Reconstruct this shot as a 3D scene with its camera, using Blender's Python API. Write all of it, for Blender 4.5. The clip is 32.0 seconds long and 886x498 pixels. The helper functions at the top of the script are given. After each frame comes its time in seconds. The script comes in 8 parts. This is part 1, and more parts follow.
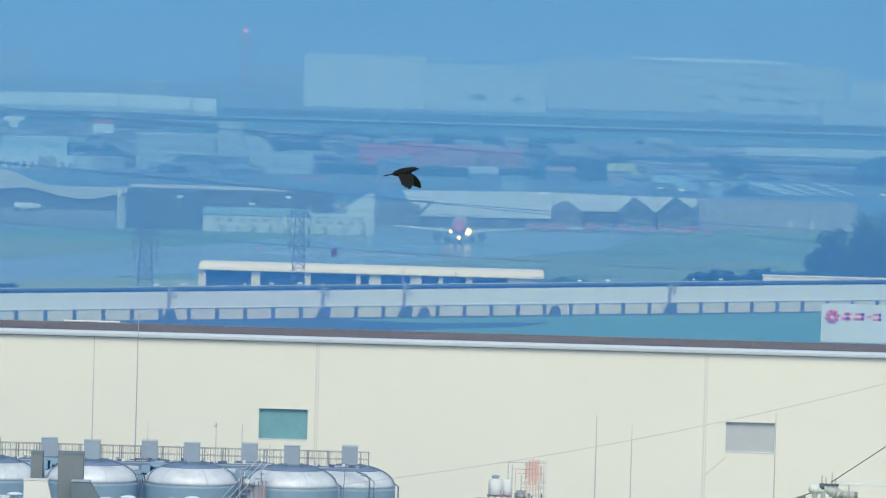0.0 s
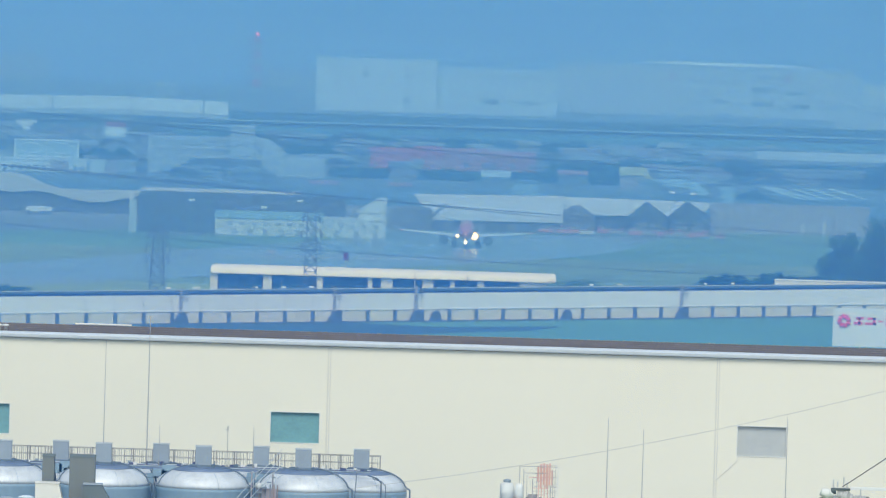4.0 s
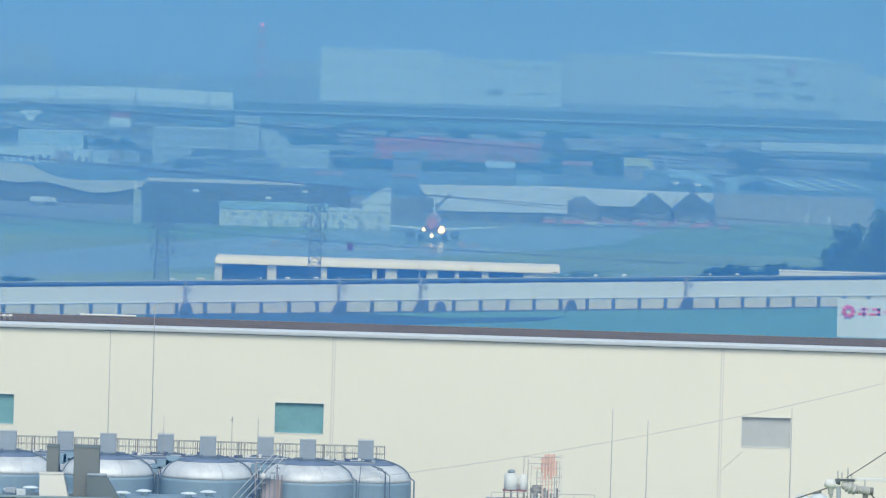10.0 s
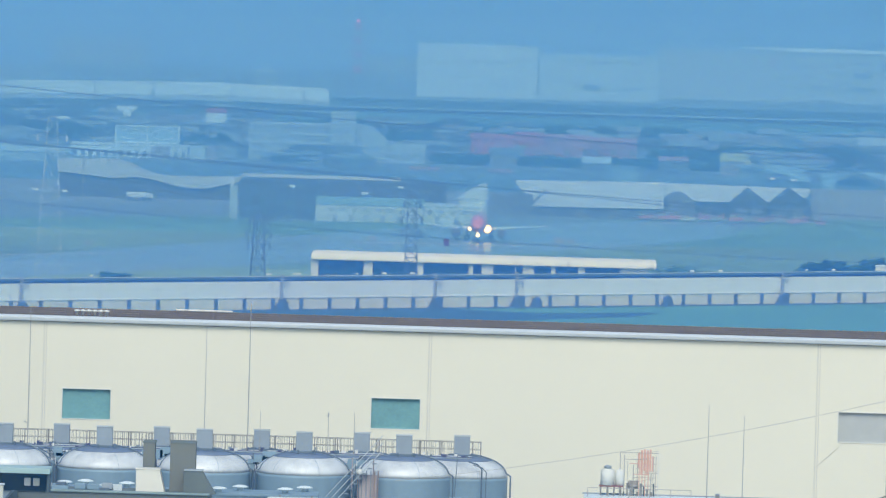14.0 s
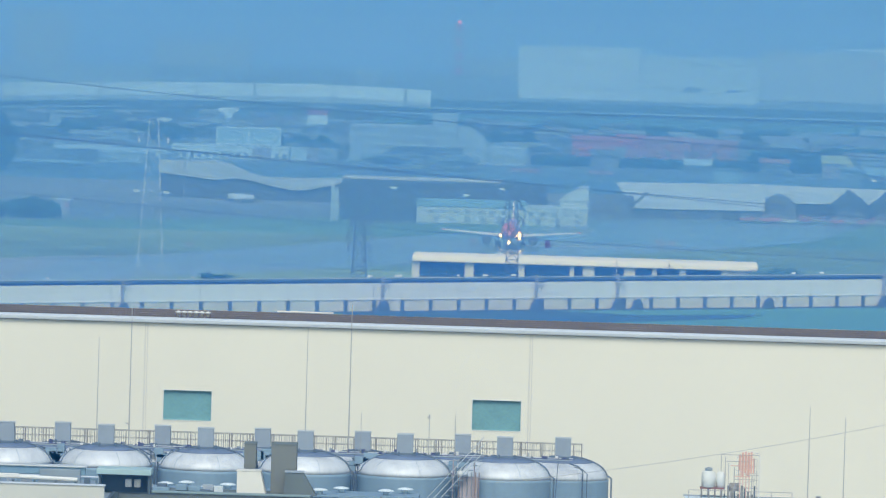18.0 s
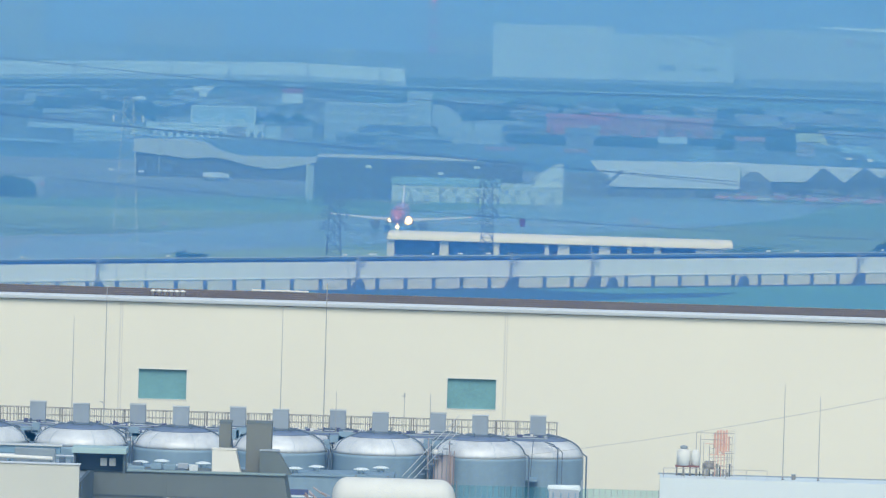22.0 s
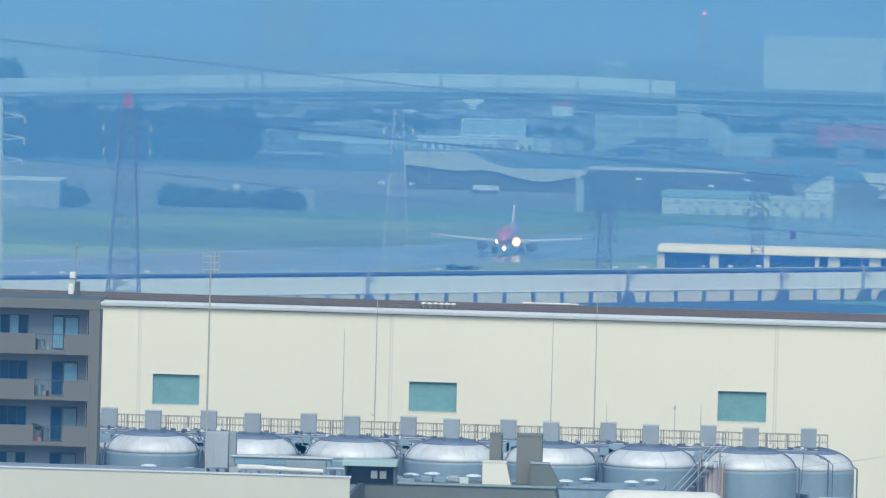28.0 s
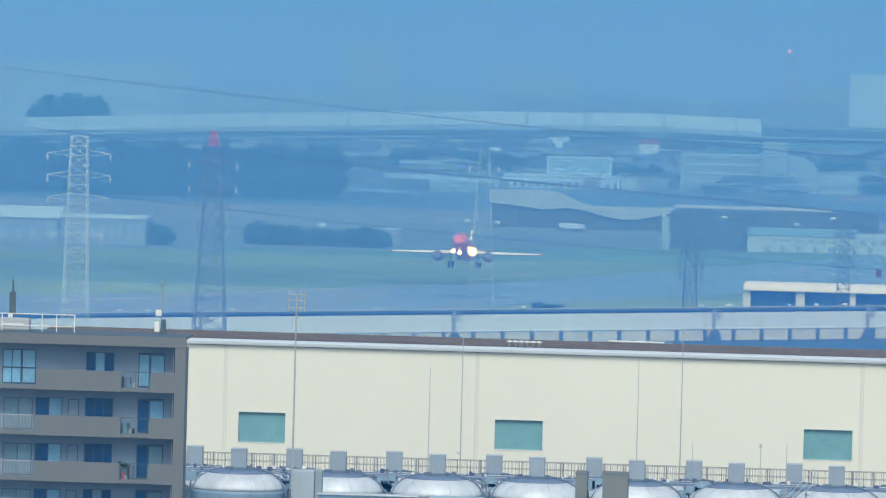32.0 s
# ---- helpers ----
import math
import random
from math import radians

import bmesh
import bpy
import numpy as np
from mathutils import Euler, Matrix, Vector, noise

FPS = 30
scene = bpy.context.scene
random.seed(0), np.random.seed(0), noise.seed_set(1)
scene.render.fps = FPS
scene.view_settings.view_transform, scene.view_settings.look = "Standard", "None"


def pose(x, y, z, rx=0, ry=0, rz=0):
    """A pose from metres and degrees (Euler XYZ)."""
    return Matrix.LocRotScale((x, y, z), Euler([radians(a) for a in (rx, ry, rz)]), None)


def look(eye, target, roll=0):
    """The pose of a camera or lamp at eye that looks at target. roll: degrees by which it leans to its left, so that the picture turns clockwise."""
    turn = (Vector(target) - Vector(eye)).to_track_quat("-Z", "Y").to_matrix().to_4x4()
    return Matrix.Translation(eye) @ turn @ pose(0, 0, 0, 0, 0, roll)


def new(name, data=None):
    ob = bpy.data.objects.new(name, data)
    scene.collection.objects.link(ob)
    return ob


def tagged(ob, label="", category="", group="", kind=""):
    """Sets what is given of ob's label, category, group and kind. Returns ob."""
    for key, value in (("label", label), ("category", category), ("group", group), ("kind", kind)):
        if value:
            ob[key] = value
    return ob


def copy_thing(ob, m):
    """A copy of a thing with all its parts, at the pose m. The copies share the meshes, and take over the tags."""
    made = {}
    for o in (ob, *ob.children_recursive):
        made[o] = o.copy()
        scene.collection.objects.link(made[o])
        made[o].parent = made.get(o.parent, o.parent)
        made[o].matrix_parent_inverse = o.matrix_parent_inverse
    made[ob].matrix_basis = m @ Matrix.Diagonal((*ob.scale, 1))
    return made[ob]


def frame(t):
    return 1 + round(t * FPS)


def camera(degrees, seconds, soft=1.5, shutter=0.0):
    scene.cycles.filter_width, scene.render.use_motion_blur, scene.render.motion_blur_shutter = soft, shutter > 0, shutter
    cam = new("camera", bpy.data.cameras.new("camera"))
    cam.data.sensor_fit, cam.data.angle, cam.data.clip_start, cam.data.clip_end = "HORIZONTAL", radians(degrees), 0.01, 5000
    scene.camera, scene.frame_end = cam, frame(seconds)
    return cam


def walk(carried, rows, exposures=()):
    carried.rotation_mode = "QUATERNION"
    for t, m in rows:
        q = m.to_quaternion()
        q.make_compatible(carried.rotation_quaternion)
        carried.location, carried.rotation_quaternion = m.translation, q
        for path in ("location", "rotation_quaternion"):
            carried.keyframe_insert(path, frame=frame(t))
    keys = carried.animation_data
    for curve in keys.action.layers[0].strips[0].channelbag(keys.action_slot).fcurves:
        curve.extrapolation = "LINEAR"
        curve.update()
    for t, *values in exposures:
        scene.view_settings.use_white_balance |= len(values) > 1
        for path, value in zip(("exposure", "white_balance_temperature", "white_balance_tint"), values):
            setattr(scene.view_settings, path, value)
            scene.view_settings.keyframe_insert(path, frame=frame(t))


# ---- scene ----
cam = camera(5.6105, 32.0, soft=1.25)
EYE = 68.8
# t, yaw, pitch, roll of a tripod camera that pans slowly after the aircraft
ROWS = [
    (0.0, -0.000, -2.294, 1.61), (0.5, 0.001, -2.351, 1.62), (1.0, 0.085, -2.314, 1.64), (1.5, 0.156, -2.302, 1.69),
    (2.0, 0.145, -2.378, 1.59), (2.5, 0.095, -2.379, 1.71), (4.5, 0.060, -2.252, 1.68), (5.0, 0.043, -2.407, 1.65),
    (5.5, 0.047, -2.495, 1.61), (6.0, 0.099, -2.475, 1.68), (6.5, 0.075, -2.449, 1.70), (7.0, 0.045, -2.327, 1.71),
    (7.5, -0.004, -2.264, 1.76), (8.0, 0.087, -2.272, 1.70), (8.5, 0.055, -2.333, 1.75), (9.0, -0.067, -2.381, 1.71),
    (9.5, 0.096, -2.377, 1.73), (10.0, 0.102, -2.332, 1.71), (10.5, 0.127, -2.283, 1.70), (11.0, 0.181, -2.315, 1.62),
    (11.5, 0.274, -2.249, 1.67), (12.0, 0.404, -2.327, 1.66), (12.5, 0.505, -2.297, 1.64), (13.0, 0.646, -2.319, 1.68),
    (13.5, 0.674, -2.357, 1.65), (15.5, 0.948, -2.543, 1.74), (16.0, 1.184, -2.652, 1.53), (16.5, 1.308, -2.639, 1.63),
    (17.0, 1.251, -2.589, 1.70), (17.5, 1.418, -2.445, 1.69), (18.0, 1.353, -2.385, 1.70), (18.5, 1.292, -2.308, 1.63),
    (19.0, 1.274, -2.287, 1.54), (19.5, 1.270, -2.354, 1.71), (20.0, 1.268, -2.393, 1.66), (20.5, 1.266, -2.444, 1.71),
    (21.0, 1.164, -2.496, 1.73), (21.5, 1.134, -2.487, 1.64), (22.0, 1.190, -2.517, 1.64), (22.5, 1.488, -2.428, 1.63),
    (23.0, 1.574, -2.408, 1.70), (23.5, 1.665, -2.316, 1.62), (24.0, 1.803, -2.345, 1.59), (24.5, 1.931, -2.313, 1.57),
    (25.0, 2.027, -2.364, 1.62), (25.5, 2.324, -2.476, 1.50), (26.0, 2.466, -2.594, 1.52), (26.5, 2.653, -2.590, 1.49),
    (28.5, 2.979, -2.468, 1.54), (29.0, 3.065, -2.536, 1.55), (29.5, 3.070, -2.521, 1.57), (30.0, 3.107, -2.515, 1.58),
    (30.5, 3.214, -2.482, 1.60), (31.0, 3.298, -2.415, 1.58), (31.5, 3.388, -2.340, 1.58), (32.0, 3.456, -2.257, 1.52),
]
walk(cam, [(t, pose(0, 0, EYE, 90 + pitch, 0, yaw) @ pose(0, 0, 0, 0, 0, roll)) for t, yaw, pitch, roll in ROWS],
     exposures=[(0.0, 0.15, 6500, 4), (6.0, 0.17, 6500, 4), (12.0, 0.17, 6500, 4), (17.0, 0.15, 6500, 4), (25.0, 0.175, 6500, 4), (30.0, 0.17, 6500, 4), (32.0, 0.17, 6500, 4)])

# ---- world and sun: thin overcast, light from high on the camera's side ----
SUN_EL, SUN_AZ = 48.0, 180.0
world = bpy.data.worlds.new("sky")
scene.world = world
world.use_nodes = True
wn = world.node_tree.nodes
sky = wn.new("ShaderNodeTexSky")
sky.sky_type = "NISHITA"
sky.sun_disc = False
sky.sun_elevation = radians(SUN_EL)
sky.sun_rotation = radians(SUN_AZ)
sky.air_density, sky.dust_density, sky.ozone_density = 1.0, 1.2, 1.0
world.node_tree.links.new(sky.outputs[0], wn["Background"].inputs[0])
wn["Background"].inputs[1].default_value = 0.13
sun = new("sun", bpy.data.lights.new("sun", "SUN"))
sun.data.energy, sun.data.angle, sun.data.color = 1.66, radians(32), (1.0, 0.97, 0.92)
sun.matrix_world = look((0, 0, 0), (-math.sin(radians(SUN_AZ)) * math.cos(radians(SUN_EL)), -math.cos(radians(SUN_AZ)) * math.cos(radians(SUN_EL)), -math.sin(radians(SUN_EL))))


# ---- materials ----
def mat(name, color, rough=0.7, metal=0.0, vary=0.12, size=1.0, bump=0.0, streak=0.0, rnd=0.0, fine=None, coat=0.0):
    """A worn surface: base colour varied at two scales, in metres, with optional vertical streaks and relief."""
    m = bpy.data.materials.new(name)
    m.use_nodes = True
    n, l = m.node_tree.nodes, m.node_tree.links
    b = n["Principled BSDF"]
    b.inputs["Roughness"].default_value, b.inputs["Metallic"].default_value = rough, metal
    b.inputs["Coat Weight"].default_value = coat
    geo = n.new("ShaderNodeNewGeometry")
    big, small = n.new("ShaderNodeTexNoise"), n.new("ShaderNodeTexNoise")
    big.inputs["Scale"].default_value, big.inputs["Detail"].default_value = 0.35 / size, 4
    small.inputs["Scale"].default_value, small.inputs["Detail"].default_value = (fine or 3.0) / size, 6
    for t in (big, small):
        l.new(geo.outputs["Position"], t.inputs["Vector"])
    add = n.new("ShaderNodeMath"); add.operation = "ADD"
    l.new(big.outputs["Fac"], add.inputs[0]); l.new(small.outputs["Fac"], add.inputs[1])
    last = add.outputs[0]
    if streak:
        mp = n.new("ShaderNodeMapping"); mp.inputs["Scale"].default_value = (1.1 / size, 1.1 / size, 0.06 / size)
        st = n.new("ShaderNodeTexNoise"); st.inputs["Scale"].default_value, st.inputs["Detail"].default_value = 1.0, 5
        l.new(geo.outputs["Position"], mp.inputs[0]); l.new(mp.outputs[0], st.inputs["Vector"])
        mul = n.new("ShaderNodeMath"); mul.operation = "MULTIPLY_ADD"
        l.new(st.outputs["Fac"], mul.inputs[0]); mul.inputs[1].default_value = streak
        l.new(last, mul.inputs[2]); last = mul.outputs[0]
    if rnd:
        oi = n.new("ShaderNodeObjectInfo"); m2 = n.new("ShaderNodeMath"); m2.operation = "MULTIPLY_ADD"
        l.new(oi.outputs["Random"], m2.inputs[0]); m2.inputs[1].default_value = rnd
        l.new(last, m2.inputs[2]); last = m2.outputs[0]
    lo, hi = 0.55, 1.45 + streak + rnd
    rng = n.new("ShaderNodeMapRange")
    rng.inputs["From Min"].default_value, rng.inputs["From Max"].default_value = lo, hi
    rng.inputs["To Min"].default_value, rng.inputs["To Max"].default_value = 1 - vary, 1 + vary
    l.new(last, rng.inputs["Value"])
    mix = n.new("ShaderNodeVectorMath"); mix.operation = "SCALE"
    mix.inputs[0].default_value = color
    l.new(rng.outputs[0], mix.inputs["Scale"])
    l.new(mix.outputs[0], b.inputs["Base Color"])
    rr = n.new("ShaderNodeMapRange")
    rr.inputs["From Min"].default_value, rr.inputs["From Max"].default_value = 0.3, 0.7
    rr.inputs["To Min"].default_value, rr.inputs["To Max"].default_value = max(0.02, rough * 0.85), min(1, rough * 1.15)
    l.new(small.outputs["Fac"], rr.inputs["Value"]); l.new(rr.outputs[0], b.inputs["Roughness"])
    if bump:
        bp = n.new("ShaderNodeBump"); bp.inputs["Strength"].default_value, bp.inputs["Distance"].default_value = 0.5, bump
        l.new(small.outputs["Fac"], bp.inputs["Height"]); l.new(bp.outputs[0], b.inputs["Normal"])
    return m


def glow(name, color, strength):
    m = bpy.data.materials.new(name)
    m.use_nodes = True
    b = m.node_tree.nodes["Principled BSDF"]
    b.inputs["Base Color"].default_value = (*color, 1)
    b.inputs["Emission Color"].default_value, b.inputs["Emission Strength"].default_value = (*color, 1), strength
    return m


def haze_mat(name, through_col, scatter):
    """A thin sheet that stands in for haze: it lets most light pass and scatters some of the daylight."""
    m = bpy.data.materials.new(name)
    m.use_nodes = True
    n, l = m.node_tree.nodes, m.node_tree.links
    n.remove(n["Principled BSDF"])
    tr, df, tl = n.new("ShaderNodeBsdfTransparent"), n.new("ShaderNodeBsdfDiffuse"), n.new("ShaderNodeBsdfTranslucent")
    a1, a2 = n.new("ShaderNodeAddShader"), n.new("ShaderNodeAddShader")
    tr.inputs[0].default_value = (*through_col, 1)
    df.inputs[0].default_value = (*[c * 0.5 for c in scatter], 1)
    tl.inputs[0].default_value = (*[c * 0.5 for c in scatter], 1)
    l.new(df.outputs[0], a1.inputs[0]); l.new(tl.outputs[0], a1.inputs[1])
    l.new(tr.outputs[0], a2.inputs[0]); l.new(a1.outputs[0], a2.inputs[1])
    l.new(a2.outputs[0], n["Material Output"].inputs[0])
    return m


M_CREAM = mat("cream_wall_panel", (0.86, 0.828, 0.685), 0.75, vary=0.05, size=3, streak=0.5)
M_CREAM2 = mat("cream_fascia", (0.82, 0.79, 0.70), 0.7, vary=0.08, size=2, streak=0.6)
M_GUTTER = mat("pale_gutter_metal", (0.53, 0.575, 0.59), 0.5, vary=0.1, size=1)
M_ROOF_BROWN = mat("brown_roof_sheet", (0.150, 0.115, 0.092), 0.8, vary=0.35, size=1.2, bump=0.03)
M_ROOF_DOT = mat("grey_brown_tile", (0.30, 0.25, 0.215), 0.85, vary=0.5, size=0.4)
M_LOUVRE = mat("teal_louvre_paint", (0.18, 0.385, 0.40), 0.5, vary=0.2, size=0.6)
M_LOUVRE_GREY = mat("grey_louvre_paint", (0.51, 0.53, 0.51), 0.55, vary=0.15, size=0.6)
# bluer body and brighter dome: reflected sky is put into these two colours
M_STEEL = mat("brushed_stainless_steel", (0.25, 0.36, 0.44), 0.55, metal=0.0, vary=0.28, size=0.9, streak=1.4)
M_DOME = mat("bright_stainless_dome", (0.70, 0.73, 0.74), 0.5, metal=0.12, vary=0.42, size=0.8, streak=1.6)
M_STEEL_DULL = mat("dull_galvanised_steel", (0.31, 0.37, 0.41), 0.6, metal=0.3, vary=0.2, size=0.7, rnd=0.3)
M_RAIL = mat("weathered_railing_steel", (0.25, 0.25, 0.235), 0.65, metal=0.3, vary=0.25, size=0.4)
# near black for painted shade in openings; dark balcony items share it
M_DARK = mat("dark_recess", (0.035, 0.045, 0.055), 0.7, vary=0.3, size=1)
M_POLE = mat("pole_grey", (0.44, 0.44, 0.415), 0.6, metal=0.2, vary=0.2, size=0.5)
M_WHITE = mat("white_paint", (0.80, 0.80, 0.76), 0.6, vary=0.07, size=1.2, streak=0.4)
M_SHED = mat("pale_blue_white_cladding", (0.76, 0.84, 0.855), 0.5, vary=0.05, size=2, streak=0.4)
M_BEIGE = mat("beige_parapet_render", (0.635, 0.635, 0.565), 0.85, vary=0.09, size=1.2, streak=0.7, bump=0.004)
M_GREYWALL = mat("grey_wall_render", (0.162, 0.192, 0.182), 0.85, vary=0.26, size=1.8, streak=1.5, bump=0.004)
M_DUCT = mat("taupe_duct_paint", (0.20, 0.213, 0.188), 0.75, vary=0.12, size=0.6, streak=0.5)
M_APT = mat("taupe_apartment_tile", (0.174, 0.183, 0.172), 0.75, vary=0.1, size=0.7, streak=0.5)
M_APT_IN = mat("pale_balcony_back_wall", (0.245, 0.315, 0.385), 0.8, vary=0.1, size=0.8)
M_GLASS = mat("dark_window_glass", (0.010, 0.075, 0.19), 0.15, vary=0.5, size=1.5, rnd=0.8)
M_CURTAIN = mat("curtained_window_glass", (0.18, 0.30, 0.37), 0.25, vary=0.3, size=0.6, rnd=0.5)
M_FRAME = mat("window_frame_metal", (0.40, 0.41, 0.42), 0.5, vary=0.1, size=0.5)
M_CONC = mat("pale_concrete", (0.55, 0.565, 0.53), 0.85, vary=0.14, size=2.5, streak=0.8)
M_PANEL = mat("white_noise_panel", (0.635, 0.69, 0.755), 0.6, vary=0.07, size=2.5, streak=0.5)
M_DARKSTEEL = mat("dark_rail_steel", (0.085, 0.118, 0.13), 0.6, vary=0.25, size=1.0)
M_LATTICE = mat("galvanised_lattice_steel", (0.30, 0.33, 0.36), 0.6, metal=0.2, vary=0.2, size=1)
M_LATTICE_W = mat("pale_lattice_steel", (0.46, 0.55, 0.60), 0.6, vary=0.15, size=1)
M_ORANGE = mat("faded_orange_paint", (0.78, 0.48, 0.38), 0.6, vary=0.2, size=0.6)
M_GRASS = mat("airfield_grass", (0.19, 0.295, 0.165), 0.95, vary=0.5, size=22, fine=2.2, bump=0.1)
M_TARMAC = mat("wet_tarmac", (0.195, 0.24, 0.25), 0.25, vary=0.15, size=9, fine=0.6)
M_TARMAC_DRY = mat("damp_concrete_apron", (0.235, 0.285, 0.295), 0.42, vary=0.25, size=9)
M_DASH = mat("white_runway_dash", (0.72, 0.74, 0.74), 0.5, vary=0.2, size=2)
M_LINE = mat("runway_marking_paint", (0.42, 0.43, 0.42), 0.5, vary=0.2, size=3)
M_ROOF_PALE = mat("pale_metal_roof", (0.61, 0.64, 0.64), 0.55, vary=0.12, size=6, streak=0.5)
M_ROOF_GREY = mat("grey_metal_roof", (0.30, 0.32, 0.33), 0.6, vary=0.15, size=6)
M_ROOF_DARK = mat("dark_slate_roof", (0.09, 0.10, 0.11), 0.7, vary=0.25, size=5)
M_ROOF_TEAL = mat("teal_metal_roof", (0.28, 0.43, 0.45), 0.55, vary=0.12, size=4)
M_WALL_PALE = mat("pale_render_wall", (0.59, 0.61, 0.575), 0.8, vary=0.1, size=5, streak=0.5)
M_WALL_GREY = mat("grey_render_wall", (0.34, 0.36, 0.37), 0.8, vary=0.15, size=5, streak=0.5)
M_YELLOW = mat("faded_yellow_sheet_metal", (0.72, 0.62, 0.26), 0.6, vary=0.12, size=3)
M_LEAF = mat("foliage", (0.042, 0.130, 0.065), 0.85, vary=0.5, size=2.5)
# bluish leaf colour carries part of the distance haze
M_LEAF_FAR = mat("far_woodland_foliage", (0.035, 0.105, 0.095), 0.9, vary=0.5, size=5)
M_RACK = mat("pale_weathered_pipework", (0.44, 0.42, 0.39), 0.65, vary=0.3, size=0.4)
M_HOPPER = mat("off_white_silo_paint", (0.72, 0.73, 0.69), 0.7, vary=0.08, size=0.5)
M_BARK = mat("bark", (0.08, 0.065, 0.05), 0.9, vary=0.3, size=0.6)
M_HILL = mat("far_wooded_hill", (0.05, 0.08, 0.05), 0.95, vary=0.5, size=60)
M_NET = haze_mat("green_fence_mesh", (0.80, 0.90, 0.91), (0.016, 0.052, 0.052))
M_PIPE_BLUE = mat("dark_blue_grey_pipe", (0.13, 0.18, 0.23), 0.6, vary=0.25, size=0.5)
# lightened grey: haze and blur over the near cable are put into colour
M_CABLE_NEAR = mat("weathered_grey_cable", (0.16, 0.165, 0.165), 0.7, vary=0.25, size=0.3)
# blue sky shadow is put into this duct colour; small units share it
M_DUCT_BLUE = mat("pale_blue_duct_paint", (0.22, 0.36, 0.47), 0.6, vary=0.12, size=0.6)
M_CABINET = mat("pale_blue_grey_cabinet", (0.40, 0.45, 0.49), 0.55, vary=0.08, size=0.8, streak=0.5)
M_FRAME_DARK = mat("dark_blue_window_frame", (0.05, 0.10, 0.15), 0.5, vary=0.1, size=0.5)
# bright blue panes: the sky's reflection is put into the base colour
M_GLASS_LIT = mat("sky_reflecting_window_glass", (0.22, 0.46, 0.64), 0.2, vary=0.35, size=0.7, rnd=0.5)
M_RUST_PALE = mat("pale_rust_stained_cladding", (0.44, 0.385, 0.38), 0.75, vary=0.35, size=0.35, streak=1.2)
M_PLANT = mat("pot_plant_leaves", (0.03, 0.10, 0.06), 0.8, vary=0.4, size=0.3)
# lightened in the same way, with haze put into the colour
M_PORCELAIN = mat("weathered_porcelain", (0.52, 0.52, 0.50), 0.35, vary=0.25, size=0.15)
M_CABLE = mat("black_cable", (0.03, 0.032, 0.035), 0.6, vary=0.2, size=0.3)
M_CROW = mat("black_feathers", (0.002, 0.0022, 0.003), 1.0, vary=0.3, size=0.1)
M_JET_RED = mat("glossy_red_livery", (0.74, 0.22, 0.26), 0.3, vary=0.05, size=2, coat=0.4)
M_JET_WHITE = mat("pale_wing_paint", (0.84, 0.86, 0.86), 0.35, vary=0.05, size=2)
M_JET_DARK = mat("dark_engine_intake", (0.055, 0.07, 0.085), 0.5, vary=0.2, size=0.5)
M_TYRE = mat("tyre_rubber", (0.02, 0.02, 0.022), 0.85, vary=0.2, size=0.2)
M_LAMP_HALO = glow("warm_lamp_reflector", (1.0, 0.55, 0.22), 0.9)
M_LAMP = glow("lit_landing_lamp", (1.0, 0.80, 0.42), 3.6)
M_NAV = glow("lit_navigation_lamp", (1.0, 0.15, 0.12), 1.2)
M_WARN = glow("lit_warning_lamp", (1.0, 0.12, 0.18), 1.8)
M_RUST = mat("rust_stained_steel", (0.40, 0.30, 0.25), 0.75, vary=0.3, size=0.4)
M_COPING = mat("pale_teal_grey_coping", (0.27, 0.36, 0.36), 0.6, vary=0.15, size=1)
M_WALL_MID = mat("mid_grey_render_wall", (0.50, 0.52, 0.51), 0.8, vary=0.1, size=5, streak=0.5)
M_VESSEL = mat("weathered_white_vessel_paint", (0.74, 0.745, 0.69), 0.6, vary=0.13, size=1.2, streak=0.4)
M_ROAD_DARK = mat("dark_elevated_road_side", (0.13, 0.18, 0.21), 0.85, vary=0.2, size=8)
M_WORKS_RED = mat("works_red_sheet", (0.58, 0.13, 0.13), 0.75, vary=0.45, size=4)
# haze over the tail is put into this grey
M_FIN = mat("dim_grey_fin_paint", (0.33, 0.38, 0.43), 0.4, vary=0.08, size=2)
M_WIRE = mat("dark_line_conductor", (0.045, 0.075, 0.085), 0.6, vary=0.2, size=2)
M_PINK = mat("faded_pink_render", (0.42, 0.34, 0.32), 0.8, vary=0.15, size=2)
M_RED_DULL = mat("weathered_red_paint", (0.45, 0.10, 0.10), 0.6, vary=0.2, size=1)
M_JOINT = mat("weathered_cream_joint", (0.73, 0.705, 0.60), 0.8, vary=0.12, size=0.6, streak=0.8)
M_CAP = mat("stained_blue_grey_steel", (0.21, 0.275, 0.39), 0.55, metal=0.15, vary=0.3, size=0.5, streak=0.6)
M_KIOSK_ROOF = mat("pale_teal_sheet_roof", (0.42, 0.58, 0.58), 0.55, vary=0.1, size=1)
M_SHED_BLUE = mat("pale_blue_cladding", (0.56, 0.67, 0.74), 0.55, vary=0.06, size=1.5, streak=0.5)
M_DRUM = mat("pale_blue_grey_drum", (0.66, 0.71, 0.72), 0.6, vary=0.1, size=0.6, streak=0.4)
M_INS_DARK = mat("dark_grey_porcelain", (0.20, 0.205, 0.20), 0.5, vary=0.3, size=0.15)
M_SIGN_INK = mat("sign_red_print", (0.62, 0.05, 0.10), 0.5, vary=0.1, size=1)

